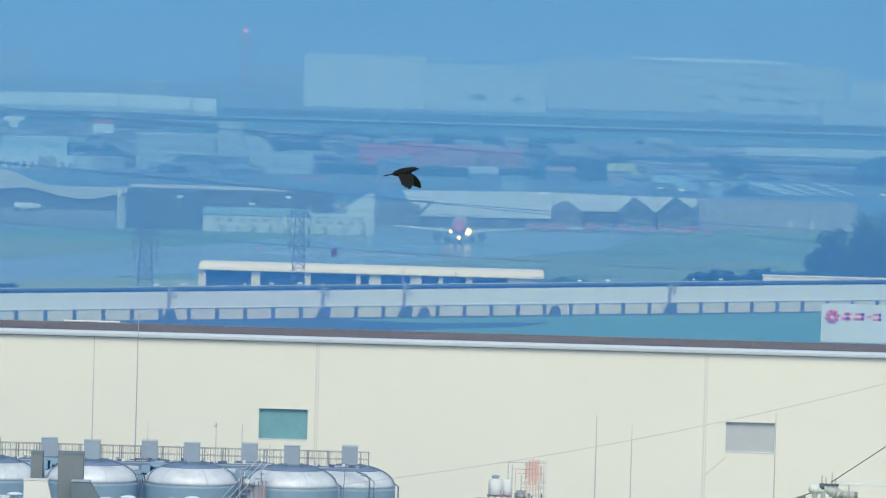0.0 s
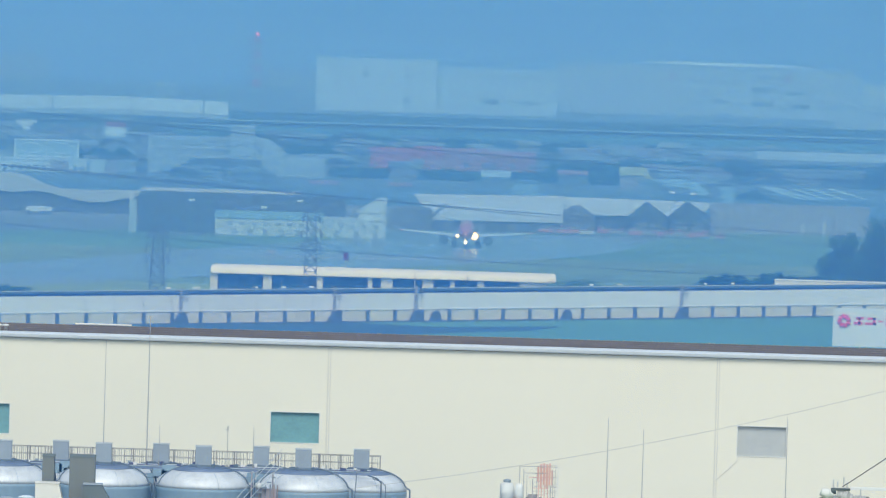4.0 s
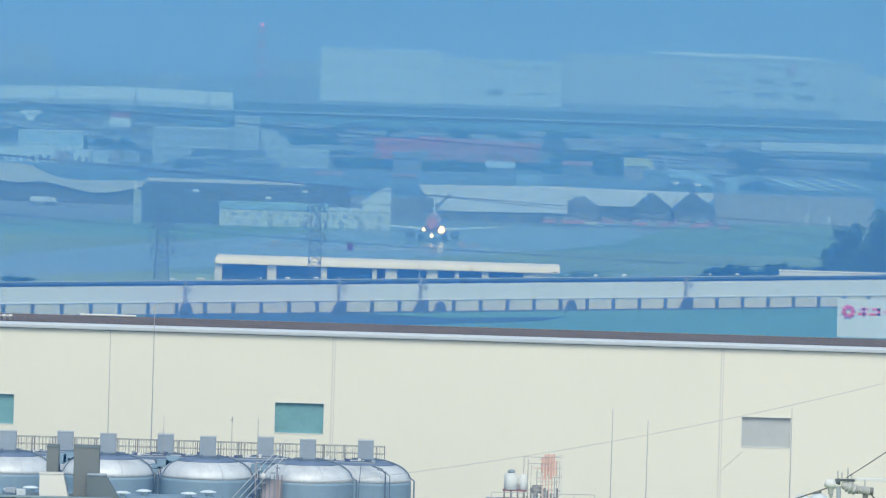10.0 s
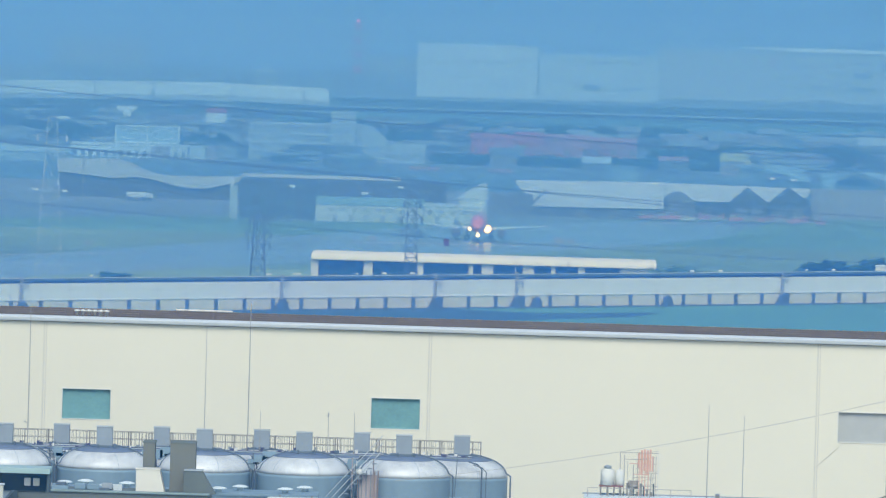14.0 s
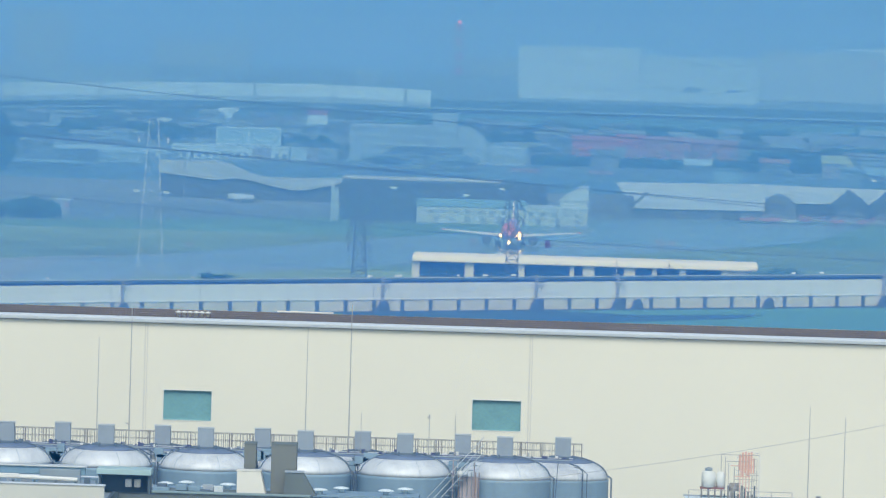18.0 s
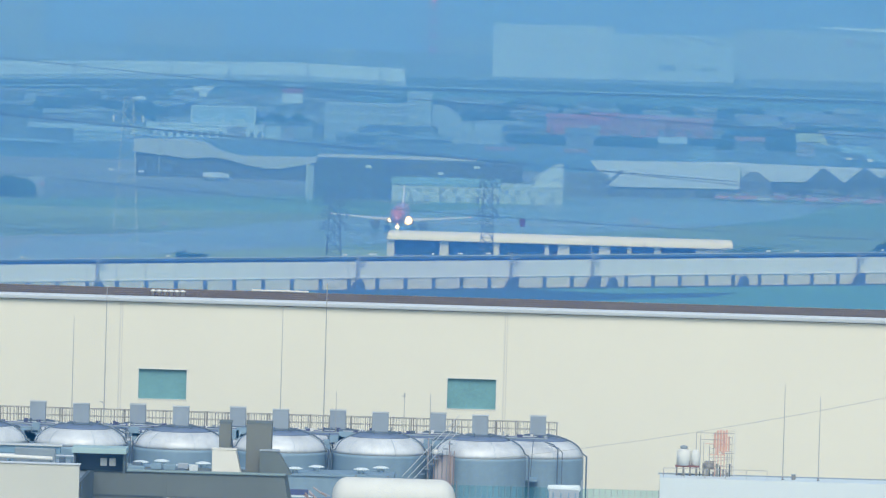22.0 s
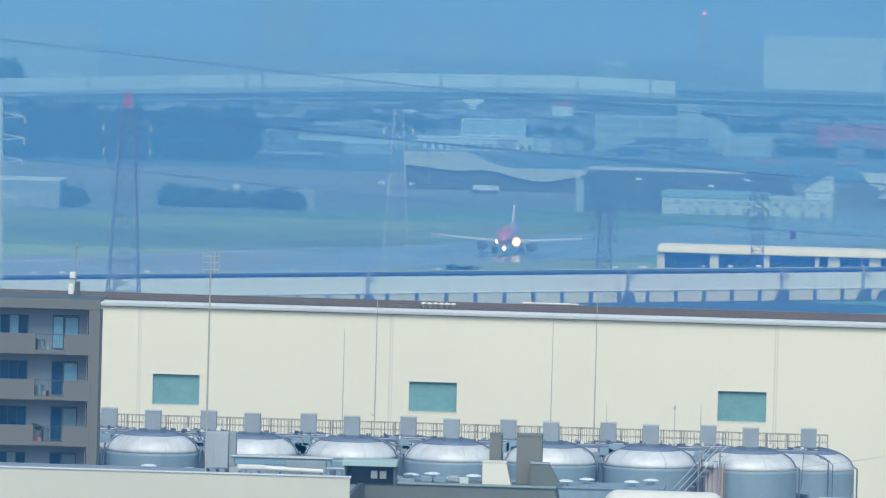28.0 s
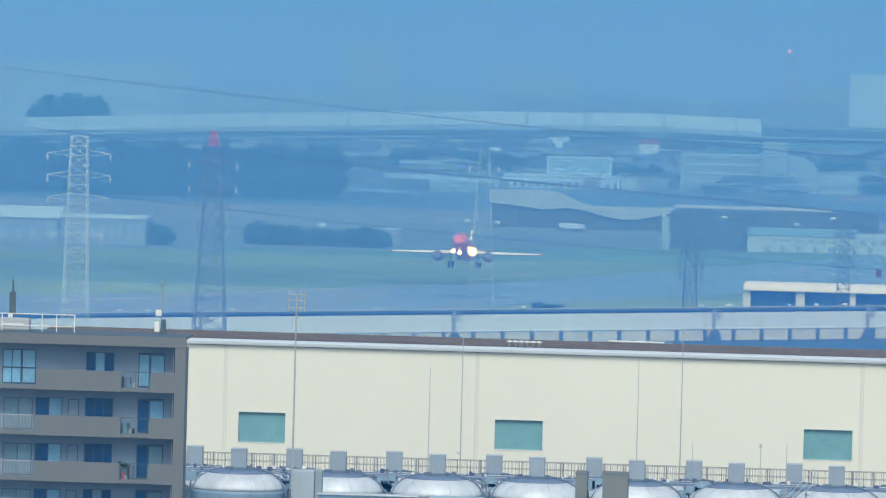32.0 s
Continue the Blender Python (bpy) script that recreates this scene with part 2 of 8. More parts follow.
M_WALL_DIM = mat("dim_blue_grey_wall", (0.19, 0.20, 0.21), 0.85, vary=0.2, size=5, streak=0.4, rnd=0.4)
M_HALL = mat("lilac_grey_ribbed_sheet", (0.29, 0.29, 0.31), 0.65, vary=0.1, size=6, streak=0.4)
M_LILAC = mat("faded_lilac_grey_sheet", (0.27, 0.245, 0.27), 0.75, vary=0.15, size=4, rnd=0.3)
M_OFFICE = mat("pale_office_tile", (0.50, 0.515, 0.51), 0.75, vary=0.12, size=3, streak=0.5)
M_WIN_DIM = mat("dull_distant_window", (0.34, 0.36, 0.38), 0.4, vary=0.2, size=2)
M_APRON_RED = mat("faded_red_equipment", (0.52, 0.22, 0.24), 0.7, vary=0.35, size=2, rnd=0.6)
M_DEPOT_WALL = mat("pale_lilac_depot_cladding", (0.36, 0.37, 0.42), 0.7, vary=0.15, size=3, streak=0.8)
M_SHOP_RED = mat("faded_red_roof", (0.48, 0.22, 0.19), 0.8, vary=0.25, size=4, rnd=0.4)
M_WORKS_DULL = mat("dull_red_grey_sheet", (0.46, 0.19, 0.19), 0.75, vary=0.4, size=3, rnd=0.4)
M_SIGN_BLUE = mat("pale_blue_sign_face", (0.36, 0.46, 0.53), 0.5, vary=0.06, size=2)
M_BARRIER = mat("pale_sound_barrier_sheet", (0.81, 0.83, 0.81), 0.6, vary=0.05, size=5, streak=0.5, rnd=0.3)
M_PARAPET = mat("weathered_grey_parapet", (0.50, 0.53, 0.55), 0.8, vary=0.12, size=4, streak=0.6, rnd=0.3)
M_FASCIA = mat("weathered_pale_fascia_sheet", (0.44, 0.475, 0.48), 0.6, vary=0.12, size=4, streak=0.5)
M_FAR_DIM = mat("dim_far_block_wall", (0.36, 0.38, 0.40), 0.7, vary=0.12, size=9, streak=0.5)
M_KERB = mat("pale_cyan_kerb_paint", (0.36, 0.44, 0.47), 0.7, vary=0.15, size=4)
M_VALVE_DARK = mat("dark_violet_blue_valve_paint", (0.07, 0.09, 0.19), 0.5, vary=0.3, size=0.3)
M_GIRDER = mat("pale_galvanised_girder", (0.36, 0.40, 0.44), 0.6, vary=0.25, size=0.6, streak=0.5)
M_SIGN_BOARD = mat("pale_blue_white_sign_board", (0.53, 0.61, 0.68), 0.5, vary=0.08, size=2, streak=0.5)
M_TOPRAIL = mat("blue_grey_rail_steel", (0.075, 0.115, 0.13), 0.6, vary=0.25, size=2)
M_LOWER = mat("weathered_lower_concrete", (0.54, 0.55, 0.47), 0.85, vary=0.25, size=1.5, streak=0.8)
M_GABLE = mat("dark_blue_slate_cladding", (0.030, 0.055, 0.075), 0.7, vary=0.2, size=5)
# pane blue is lifted, so haze is put into its colour
M_PANE_DIM = mat("dim_sky_lit_glass", (0.025, 0.085, 0.15), 0.2, vary=0.4, size=1.5, rnd=0.6)
M_HATCH = mat("galvanised_hatch_sheet", (0.33, 0.385, 0.43), 0.6, vary=0.22, size=0.7, streak=0.6)
M_PYLON = mat("weathered_blue_grey_steel", (0.14, 0.18, 0.20), 0.6, vary=0.3, size=1.0)
# paler, bluer leaves: haze over the hedges is put into their colour
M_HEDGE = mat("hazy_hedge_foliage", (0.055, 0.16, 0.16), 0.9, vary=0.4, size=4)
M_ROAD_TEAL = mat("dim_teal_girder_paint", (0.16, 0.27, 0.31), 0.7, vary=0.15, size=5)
M_FAR_WHITE = mat("white_warehouse_panel", (0.66, 0.68, 0.68), 0.7, vary=0.05, size=8, streak=0.4)
M_FAR_PALE = mat("pale_warehouse_panel", (0.57, 0.60, 0.61), 0.7, vary=0.07, size=8, streak=0.5)
M_FAR_GREY = mat("grey_warehouse_panel", (0.49, 0.51, 0.53), 0.7, vary=0.07, size=8, streak=0.5)


# ---- mesh helpers ----
def box(bm, x0, x1, y0, y1, z0, z1):
    v = [bm.verts.new(p) for p in ((x0, y0, z0), (x1, y0, z0), (x1, y1, z0), (x0, y1, z0), (x0, y0, z1), (x1, y0, z1), (x1, y1, z1), (x0, y1, z1))]
    for f in ((0, 1, 5, 4), (1, 2, 6, 5), (2, 3, 7, 6), (3, 0, 4, 7), (4, 5, 6, 7), (3, 2, 1, 0)):
        bm.faces.new([v[i] for i in f])
    return v


def boxm(*a):
    bm = bmesh.new()
    box(bm, *a)
    return bm


def cham(*a, b=0.03):
    """A box with its edges rounded off."""
    bm = boxm(*a)
    bmesh.ops.bevel(bm, geom=bm.edges[:], offset=b, segments=2, affect="EDGES", profile=0.6)
    return bm


def tube(bm, p, q, r, n=6, r2=None):
    """A round bar from p to q."""
    p, q = Vector(p), Vector(q)
    t = (q - p).to_track_quat("Z", "Y")
    rings = []
    for c, rad in ((p, r), (q, r if r2 is None else r2)):
        rings.append([bm.verts.new(c + t @ Vector((rad * math.cos(2 * math.pi * k / n), rad * math.sin(2 * math.pi * k / n), 0))) for k in range(n)])
    for k in range(n):
        bm.faces.new((rings[0][k], rings[0][(k + 1) % n], rings[1][(k + 1) % n], rings[1][k]))
    bm.faces.new(rings[0][::-1]); bm.faces.new(rings[1])
    return bm


def tubem(*a, **k):
    return tube(bmesh.new(), *a, **k)


def lathe(profile, n=32, axis="Z"):
    """A body of revolution from (radius, height) pairs."""
    bm = bmesh.new()
    rings = []
    for r, h in profile:
        ring = []
        for k in range(n):
            a = 2 * math.pi * k / n
            c, s = r * math.cos(a), r * math.sin(a)
            ring.append(bm.verts.new({"Z": (c, s, h), "X": (h, c, s), "Y": (c, h, s)}[axis]))
        rings.append(ring)
    for a, b in zip(rings, rings[1:]):
        for k in range(n):
            bm.faces.new((a[k], a[(k + 1) % n], b[(k + 1) % n], b[k]))
    for ring, flip in ((rings[0], True), (rings[-1], False)):
        if len(ring) > 2:
            bm.faces.new(ring[::-1] if flip else ring)
    bmesh.ops.recalc_face_normals(bm, faces=bm.faces[:])
    for f in bm.faces:
        f.smooth = True
    return bm


def link(name, bm, material, smooth=False):
    me = bpy.data.meshes.new(name)
    if smooth:
        for f in bm.faces:
            f.smooth = True
    bm.normal_update()
    bm.to_mesh(me)
    bm.free()
    me.materials.append(material)
    return new(name, me)


def part(name, bm, material, parent, label="", at=None):
    ob = link(name, bm, material)
    ob.parent = parent
    if at:
        ob.location = at
    if label:
        tagged(ob, label)
    return ob


def again(ob, at, parent=None):
    """Another piece on the same mesh."""
    o = new(ob.name.split(".")[0], ob.data)
    o.parent = parent or ob.parent
    o.location = at
    return o


def thing(name, at, label, category, group="", kind=""):
    ob = new(name)
    ob.location = at
    ob.empty_display_size = 0.3
    return tagged(ob, label, category, group, kind)


def solid(name, bm, material, label, category, group="", kind="", at=None):
    ob = link(name, bm, material)
    if at:
        ob.location = at
    return tagged(ob, label, category, group, kind)


def prism(pts, y0, y1):
    """An outline in x and z, given depth along y."""
    bm = bmesh.new()
    a = [bm.verts.new((x, y0, z)) for x, z in pts]
    b = [bm.verts.new((x, y1, z)) for x, z in pts]
    bm.faces.new(a); bm.faces.new(b[::-1])
    for k in range(len(pts)):
        j = (k + 1) % len(pts)
        bm.faces.new((a[j], a[k], b[k], b[j]))
    bmesh.ops.recalc_face_normals(bm, faces=bm.faces[:])
    return bm


def slab(pts, z0, z1):
    """A flat outline in x and y, given thickness."""
    bm = bmesh.new()
    a = [bm.verts.new((x, y, z0)) for x, y in pts]
    b = [bm.verts.new((x, y, z1)) for x, y in pts]
    bm.faces.new(a[::-1]); bm.faces.new(b)
    for k in range(len(pts)):
        j = (k + 1) % len(pts)
        bm.faces.new((a[k], a[j], b[j], b[k]))
    bmesh.ops.recalc_face_normals(bm, faces=bm.faces[:])
    return bm


def clumps(bm, n, centre, size, leaf, rng, squash=1.0, jag=0.35):
    """Many small leaf tufts scattered through an uneven crown."""
    cx, cy, cz = centre
    sx, sy, sz = size
    for _ in range(n):
        while True:
            p = Vector((rng.uniform(-1, 1), rng.uniform(-1, 1), rng.uniform(-1, 1)))
            lim = 0.72 + jag * noise.noise(p * 2.3 + Vector((cx, cy, cz)))
            if p.length < lim + 0.1:
                break
        c = Vector((cx + p.x * sx, cy + p.y * sy, cz + p.z * sz))
        s = leaf * rng.uniform(0.5, 1.3)
        q = Euler((rng.uniform(0, 6.3), rng.uniform(0, 6.3), rng.uniform(0, 6.3))).to_matrix()
        pts = [c + q @ Vector(v) * s for v in ((-1, -0.5, 0), (0.2, -0.9, 0.25), (1, 0.1, 0), (0.3, 0.9, -0.2), (-0.7, 0.6, 0.2))]
        m = bm.verts.new(c + q @ Vector((0, 0, 0.35)) * s)
        vs = [bm.verts.new(v) for v in pts]
        for k in range(5):
            bm.faces.new((vs[k], vs[(k + 1) % 5], m))


# ---- ground ----
def build_ground():
    bm = bmesh.new()
    xs = [-2600, -900, -450, -250, -120, 0, 120, 250, 450, 900, 2600]
    ys = [-600, 0, 300, 700, 1100, 1500, 1900, 2400, 3000, 3800, 4990]
    vs = [[bm.verts.new((x, y, 0)) for x in xs] for y in ys]
    for j in range(len(ys) - 1):
        for i in range(len(xs) - 1):
            bm.faces.new((vs[j][i], vs[j][i + 1], vs[j + 1][i + 1], vs[j + 1][i]))
    tagged(link("ground", bm, M_GRASS), "wide level ground of damp airfield grass", "ground", kind="structure")
    rw = [(-21.6, 1771.4), (-7.3, 1802.3), (44.3, 1833.9), (39.0, 1800.4), (31.2, 1741.2), (20.0, 1706.2), (6.0, 1672.9), (-107.2, 1460.7), (-102.2, 1550.4)]
    tagged(link("road", slab(rw, -0.3, 0.05), M_TARMAC), "wet dark runway tarmac that mirrors lamps", "runway", kind="structure")
    tw = [(-192.7, 1462.9), (-137.7, 1518.0), (-102.9, 1569.5), (-87.0, 1591.1), (-87.8, 1442.9), (-177.8, 1350.7)]
    tagged(link("road", slab(tw, -0.3, 0.04), M_TARMAC_DRY), "damp grey taxiway across the grass", "taxiway", kind="structure")
    ap = [(-59.8, 1755.0), (-7.3, 1802.3), (63.7, 1870.1), (64.3, 1889.3), (-9.8, 1839.9), (-61.2, 1795.1)]
    tagged(link("road", slab(ap, -0.3, 0.03), M_TARMAC_DRY), "grey hangar apron beside the grass", "apron", kind="structure")
    town = [(-900, 1702), (-204.3, 1669.4), (-114.9, 1732.4), (-71.8, 1777.9), (-62.1, 1788.5), (25.1, 1866.1), (92.2, 1903.9), (900, 1800), (900, 4900), (-900, 4900)]
    tagged(link("pavement", slab(town, -0.3, 0.02), mat("town_ground", (0.22, 0.245, 0.265), 0.9, vary=0.35, size=25)), "dark paved and planted town ground", "ground", kind="structure")
    for strip in ([(-138.8, 1503.6), (-103.4, 1568.1), (-103.4, 1571.6), (-138.8, 1507.1)], [(-103.4, 1568.1), (-71.5, 1601.7), (-71.5, 1604.7), (-103.4, 1571.1)], [(-156.3, 1476.9), (-136.0, 1499.3), (-136.0, 1503.3), (-156.3, 1480.9)], [(-9.3, 1766.0), (19.7, 1792.7), (19.7, 1795.2), (-9.3, 1768.5)], [(-37.9, 1672.0), (-5.5, 1680.0), (-5.5, 1682.5), (-37.9, 1674.5)]):
        tagged(link("road", slab(strip, -0.2, 0.07), M_LINE), "thin pale painted runway edge line", "marking", kind="structure")
    for x, y, w in ((-12.7, 1754.3, 0.66), (-9.8, 1750.8, 0.44), (-8.0, 1749.3, 0.55), (-4.7, 1754.4, 0.99), (0.1, 1749.5, 1.20), (7.0, 1748.8, 1.31), (11.1, 1743.3, 0.54), (16.0, 1746.7, 1.53)):
        tagged(link("road", slab([(x - w, y - 1.8), (x + w, y - 1.5), (x + w, y + 1.5), (x - w, y + 1.2)], -0.2, 0.08), M_DASH), "short white painted runway dash", "marking", kind="structure")
    lawn = [(-173.9, 1291.6), (-63.4, 1163.7), (231.8, 1418.5), (121.4, 1546.5)]
    tagged(link("pavement", slab(lawn, -0.3, 0.03), mat("pale_green_court", (0.10, 0.26, 0.185), 0.9, vary=0.3, size=9)), "pale green sports turf below the viaduct", "turf", kind="structure")
    # dark outline paints the shade that lies on the turf
    dark = [(-48.9, 1410.8), (-29.3, 1421.1), (-15.5, 1427.8), (-2.1, 1423.1), (17.6, 1437.0), (12.1, 1418.9), (-9.9, 1393.0), (-28.2, 1368.0), (-46.6, 1346.8)]
    tagged(link("pavement", slab(dark, -0.3, 0.04), mat("dark_damp_asphalt", (0.04, 0.095, 0.11), 0.8, vary=0.3, size=6)), "dark strip painted as shade on the turf", "pavement", kind="structure")
    yard = [(-400, 300), (400, 300), (400, 1100), (-400, 1100)]
    tagged(link("pavement", slab(yard, -0.3, 0.02), mat("yard_concrete", (0.22, 0.22, 0.21), 0.9, vary=0.3, size=8)), "grey concrete factory yard", "pavement", kind="structure")


build_ground()

# ---- flat upright sheets stand in for humid haze, across the whole width ----
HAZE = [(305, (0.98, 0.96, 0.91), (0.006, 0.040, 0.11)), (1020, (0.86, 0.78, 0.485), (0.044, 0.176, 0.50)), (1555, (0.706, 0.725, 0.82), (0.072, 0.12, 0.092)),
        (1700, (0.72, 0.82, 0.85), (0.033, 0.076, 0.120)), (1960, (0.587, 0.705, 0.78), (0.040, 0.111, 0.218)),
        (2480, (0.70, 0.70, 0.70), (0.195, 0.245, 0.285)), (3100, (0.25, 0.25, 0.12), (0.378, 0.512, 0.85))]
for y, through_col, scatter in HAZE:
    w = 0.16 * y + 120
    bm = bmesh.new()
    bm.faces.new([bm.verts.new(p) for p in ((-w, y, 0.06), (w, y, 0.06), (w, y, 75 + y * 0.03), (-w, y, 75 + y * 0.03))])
    tagged(link("backdrop", bm, haze_mat("humid_air", through_col, scatter)), "flat blue sheet standing in for haze over the airfield", "haze", kind="structure")


def build_hills():
    for y, base, amp, seed in ((4300, 66, 26, 3.1), (4800, 130, 50, 9.7)):
        bm = bmesh.new()
        n = 160
        rows = []
        for j, (dy, k) in enumerate(((0, 0.0), (60, 0.55), (140, 0.85), (240, 1.0), (330, 0.9))):
            if y + dy > 4985:
                break
            rows.append([bm.verts.new((x, y + dy, k * (base + amp * noise.noise(Vector((x / 240.0, seed, 0))) + 5 * noise.noise(Vector((x / 22.0, seed, j)))))) for x in [-1500 + 3000 * i / n for i in range(n + 1)]])
        for a, b in zip(rows, rows[1:]):
            for i in range(n):
                bm.faces.new((a[i], a[i + 1], b[i + 1], b[i]))
        tagged(link("backdrop", bm, M_HILL, True), "far wooded hills lost in blue haze", "hills", kind="structure")


build_hills()


# ---- the cream factory building ----
def louvre_window(x0, x1, z0, z1, y, louvre, label):
    w = thing("window_1", ((x0 + x1) / 2, y, z0), label, "window", "louvred windows of the factory wall", "structure")
    hw, h = (x1 - x0) / 2, z1 - z0
    bm = bmesh.new()
    for a in ((-hw - 0.05, -hw, -0.03, 0.12, -0.05, h + 0.05), (hw, hw + 0.05, -0.03, 0.12, -0.05, h + 0.05), (-hw, hw, -0.03, 0.12, h, h + 0.05), (-hw, hw, -0.03, 0.12, -0.05, 0)):
        box(bm, *a)
    part("window_frame", bm, M_WHITE, w)
    part("backing", boxm(-hw, hw, 0.27, 0.3, 0, h), louvre, w)
    n = 16
    bm = bmesh.new()
    d = h / n
    vs = [bm.verts.new(p) for p in ((-hw, 0.225, 0.0), (hw, 0.225, 0.0), (hw, 0.238, d * 0.985), (-hw, 0.238, d * 0.985), (-hw, 0.245, 0.0), (hw, 0.245, 0.0), (hw, 0.258, d * 0.985), (-hw, 0.258, d * 0.985))]
    for f in ((0, 1, 2, 3), (7, 6, 5, 4), (0, 4, 5, 1), (3, 2, 6, 7)):
        bm.faces.new([vs[i] for i in f])
    s = part("slat", bm, louvre, w)
    for k in range(1, n):
        again(s, (0, 0, d * k))


def build_factory():
    y, x0, x1 = 640.0, -67.36, 39.04
    top = 36.24
    holes = [(-12.70, -9.26, 29.36, 31.50), (-34.63, -31.23, 29.42, 31.53),
             (-52.89, -49.56, 29.4, 31.54), (20.42, 23.86, 29.35, 31.47)]
    b = thing("factory_hall", ((x0 + x1) / 2, y, 0), "long cream-clad factory hall with louvred openings", "building")
    ox = (x0 + x1) / 2
    # wall pieces round the four openings
    bm = bmesh.new()
    edges = sorted(holes)
    zlo, zhi = min(h[2] for h in holes), max(h[3] for h in holes)
    xa = x0
    for hx0, hx1, hz0, hz1 in edges:
        box(bm, xa - ox, hx0 - ox, 0, 0.3, zlo, zhi)
        if hz0 > zlo:
            box(bm, hx0 - ox, hx1 - ox, 0, 0.3, zlo, hz0)
        if hz1 < zhi:
            box(bm, hx0 - ox, hx1 - ox, 0, 0.3, hz1, zhi)
        xa = hx1
    box(bm, xa - ox, x1 - ox, 0, 0.3, zlo, zhi)
    box(bm, x0 - ox, x1 - ox, 0, 0.3, 0, zlo)
    box(bm, x0 - ox, x1 - ox, 0, 0.3, zhi, top)
    part("wall", bm, M_CREAM, b)
    bm = bmesh.new()
    box(bm, x0 - ox, x0 - ox + 0.3, 0.3, 13, 0, top); box(bm, x1 - ox - 0.3, x1 - ox, 0.3, 13, 0, top); box(bm, x0 - ox, x1 - ox, 13, 13.3, 0, top)
    part("wall", bm, M_CREAM, b)
    # pale gutter along the eaves
    part("gutter", cham(x0 - ox, x1 - ox, -0.3, 0.1, top + 0.05, top + 0.30, b=0.05), M_GUTTER, b, "pale metal eaves gutter")
    part("fascia", boxm(x0 - ox, x1 - ox, -0.16, 0.1, top + 0.3, top + 0.46), M_PANEL, b)
    bm = bmesh.new()
    v = [bm.verts.new(p) for p in ((x0 - ox, 0.1, top + 0.40), (x1 - ox, 0.1, top + 0.40), (x1 - ox, 9.5, top + 0.55), (x0 - ox, 9.5, top + 0.55), (x1 - ox, 13.5, top + 0.2), (x0 - ox, 13.5, top + 0.2))]
    bm.faces.new((v[0], v[1], v[2], v[3])); bm.faces.new((v[3], v[2], v[4], v[5]))
    part("roof", bm, M_ROOF_BROWN, b, "brown ribbed sheet roof")
    rib = bmesh.new()
    n = int((x1 - x0) / 0.25)
    for k in range(n):
        x = x0 - ox + 0.25 * k
        box(rib, x, x + 0.06, 0.12, 9.4, top + 0.36, top + 0.47)
    rg = random.Random(77)
    bumps = bmesh.new()
    for row, (yy, st_) in enumerate(((0.2, 0.17), (2.4, 0.18), (4.6, 0.17), (6.8, 0.18), (8.8, 0.17))):
        zz = top + 0.41 + 0.15 * yy / 9.5
        for k in range(int((x1 - x0) / st_)):
            x = x0 - ox + st_ * k + rg.uniform(-0.05, 0.05)
            box(bumps, x, x + rg.uniform(0.06, 0.10), yy, yy + 0.35, zz, zz + rg.uniform(0.03, 0.07))
    tagged(part("tile_bump", bumps, M_ROOF_DOT, b, "rows of small raised roof tiles"), kind="stuff")
    tagged(part("rib", rib, M_ROOF_BROWN, b, "brown standing seams of the roof"), kind="stuff")
    part("roof_pipe", tubem((-27.1 - ox, 8.8, top + 0.66), (-23.05 - ox, 8.8, top + 0.66), 0.07), M_WHITE, b, "thin white pipe on the roof")
    # downpipes where the cladding joints are
    for u in (-8.64, 18.92, -35.96, -53.88):
        bm = bmesh.new()
        box(bm, u - ox - 0.14, u - ox - 0.03, -0.012, 0, 2, top); box(bm, u - ox + 0.04, u - ox + 0.12, -0.012, 0, 2, top)
        part("downpipe", bm, M_JOINT, b)
    # horizontal and upright cladding joints
    bm = bmesh.new()
    tube(bm, (18.92 - ox, 0.01, 27.56), (20.48 - ox, 0.01, 29.0), 0.05)
    part("drain_pipe", bm, M_JOINT, b, "slanting cream drain pipe")
    for k, (hx0, hx1, hz0, hz1) in enumerate(holes):
        louvre_window(hx0, hx1, hz0, hz1, y, M_LOUVRE_GREY if k == 3 else M_LOUVRE, "pale grey louvred wall opening" if k == 3 else "teal louvred wall opening in a pale frame")
    # a row of small roof vents near the eaves
    for k in range(6):
        solid("roof_vent", lathe([(0.12, 0), (0.12, 0.25), (0.22, 0.27), (0.2, 0.36), (0.02, 0.42)], 10), M_WHITE, "small white roof vent on the brown roof", "roof vent", "roof vents", at=(-33.82 + 0.42 * k, 641.4, top + 0.47))


build_factory()


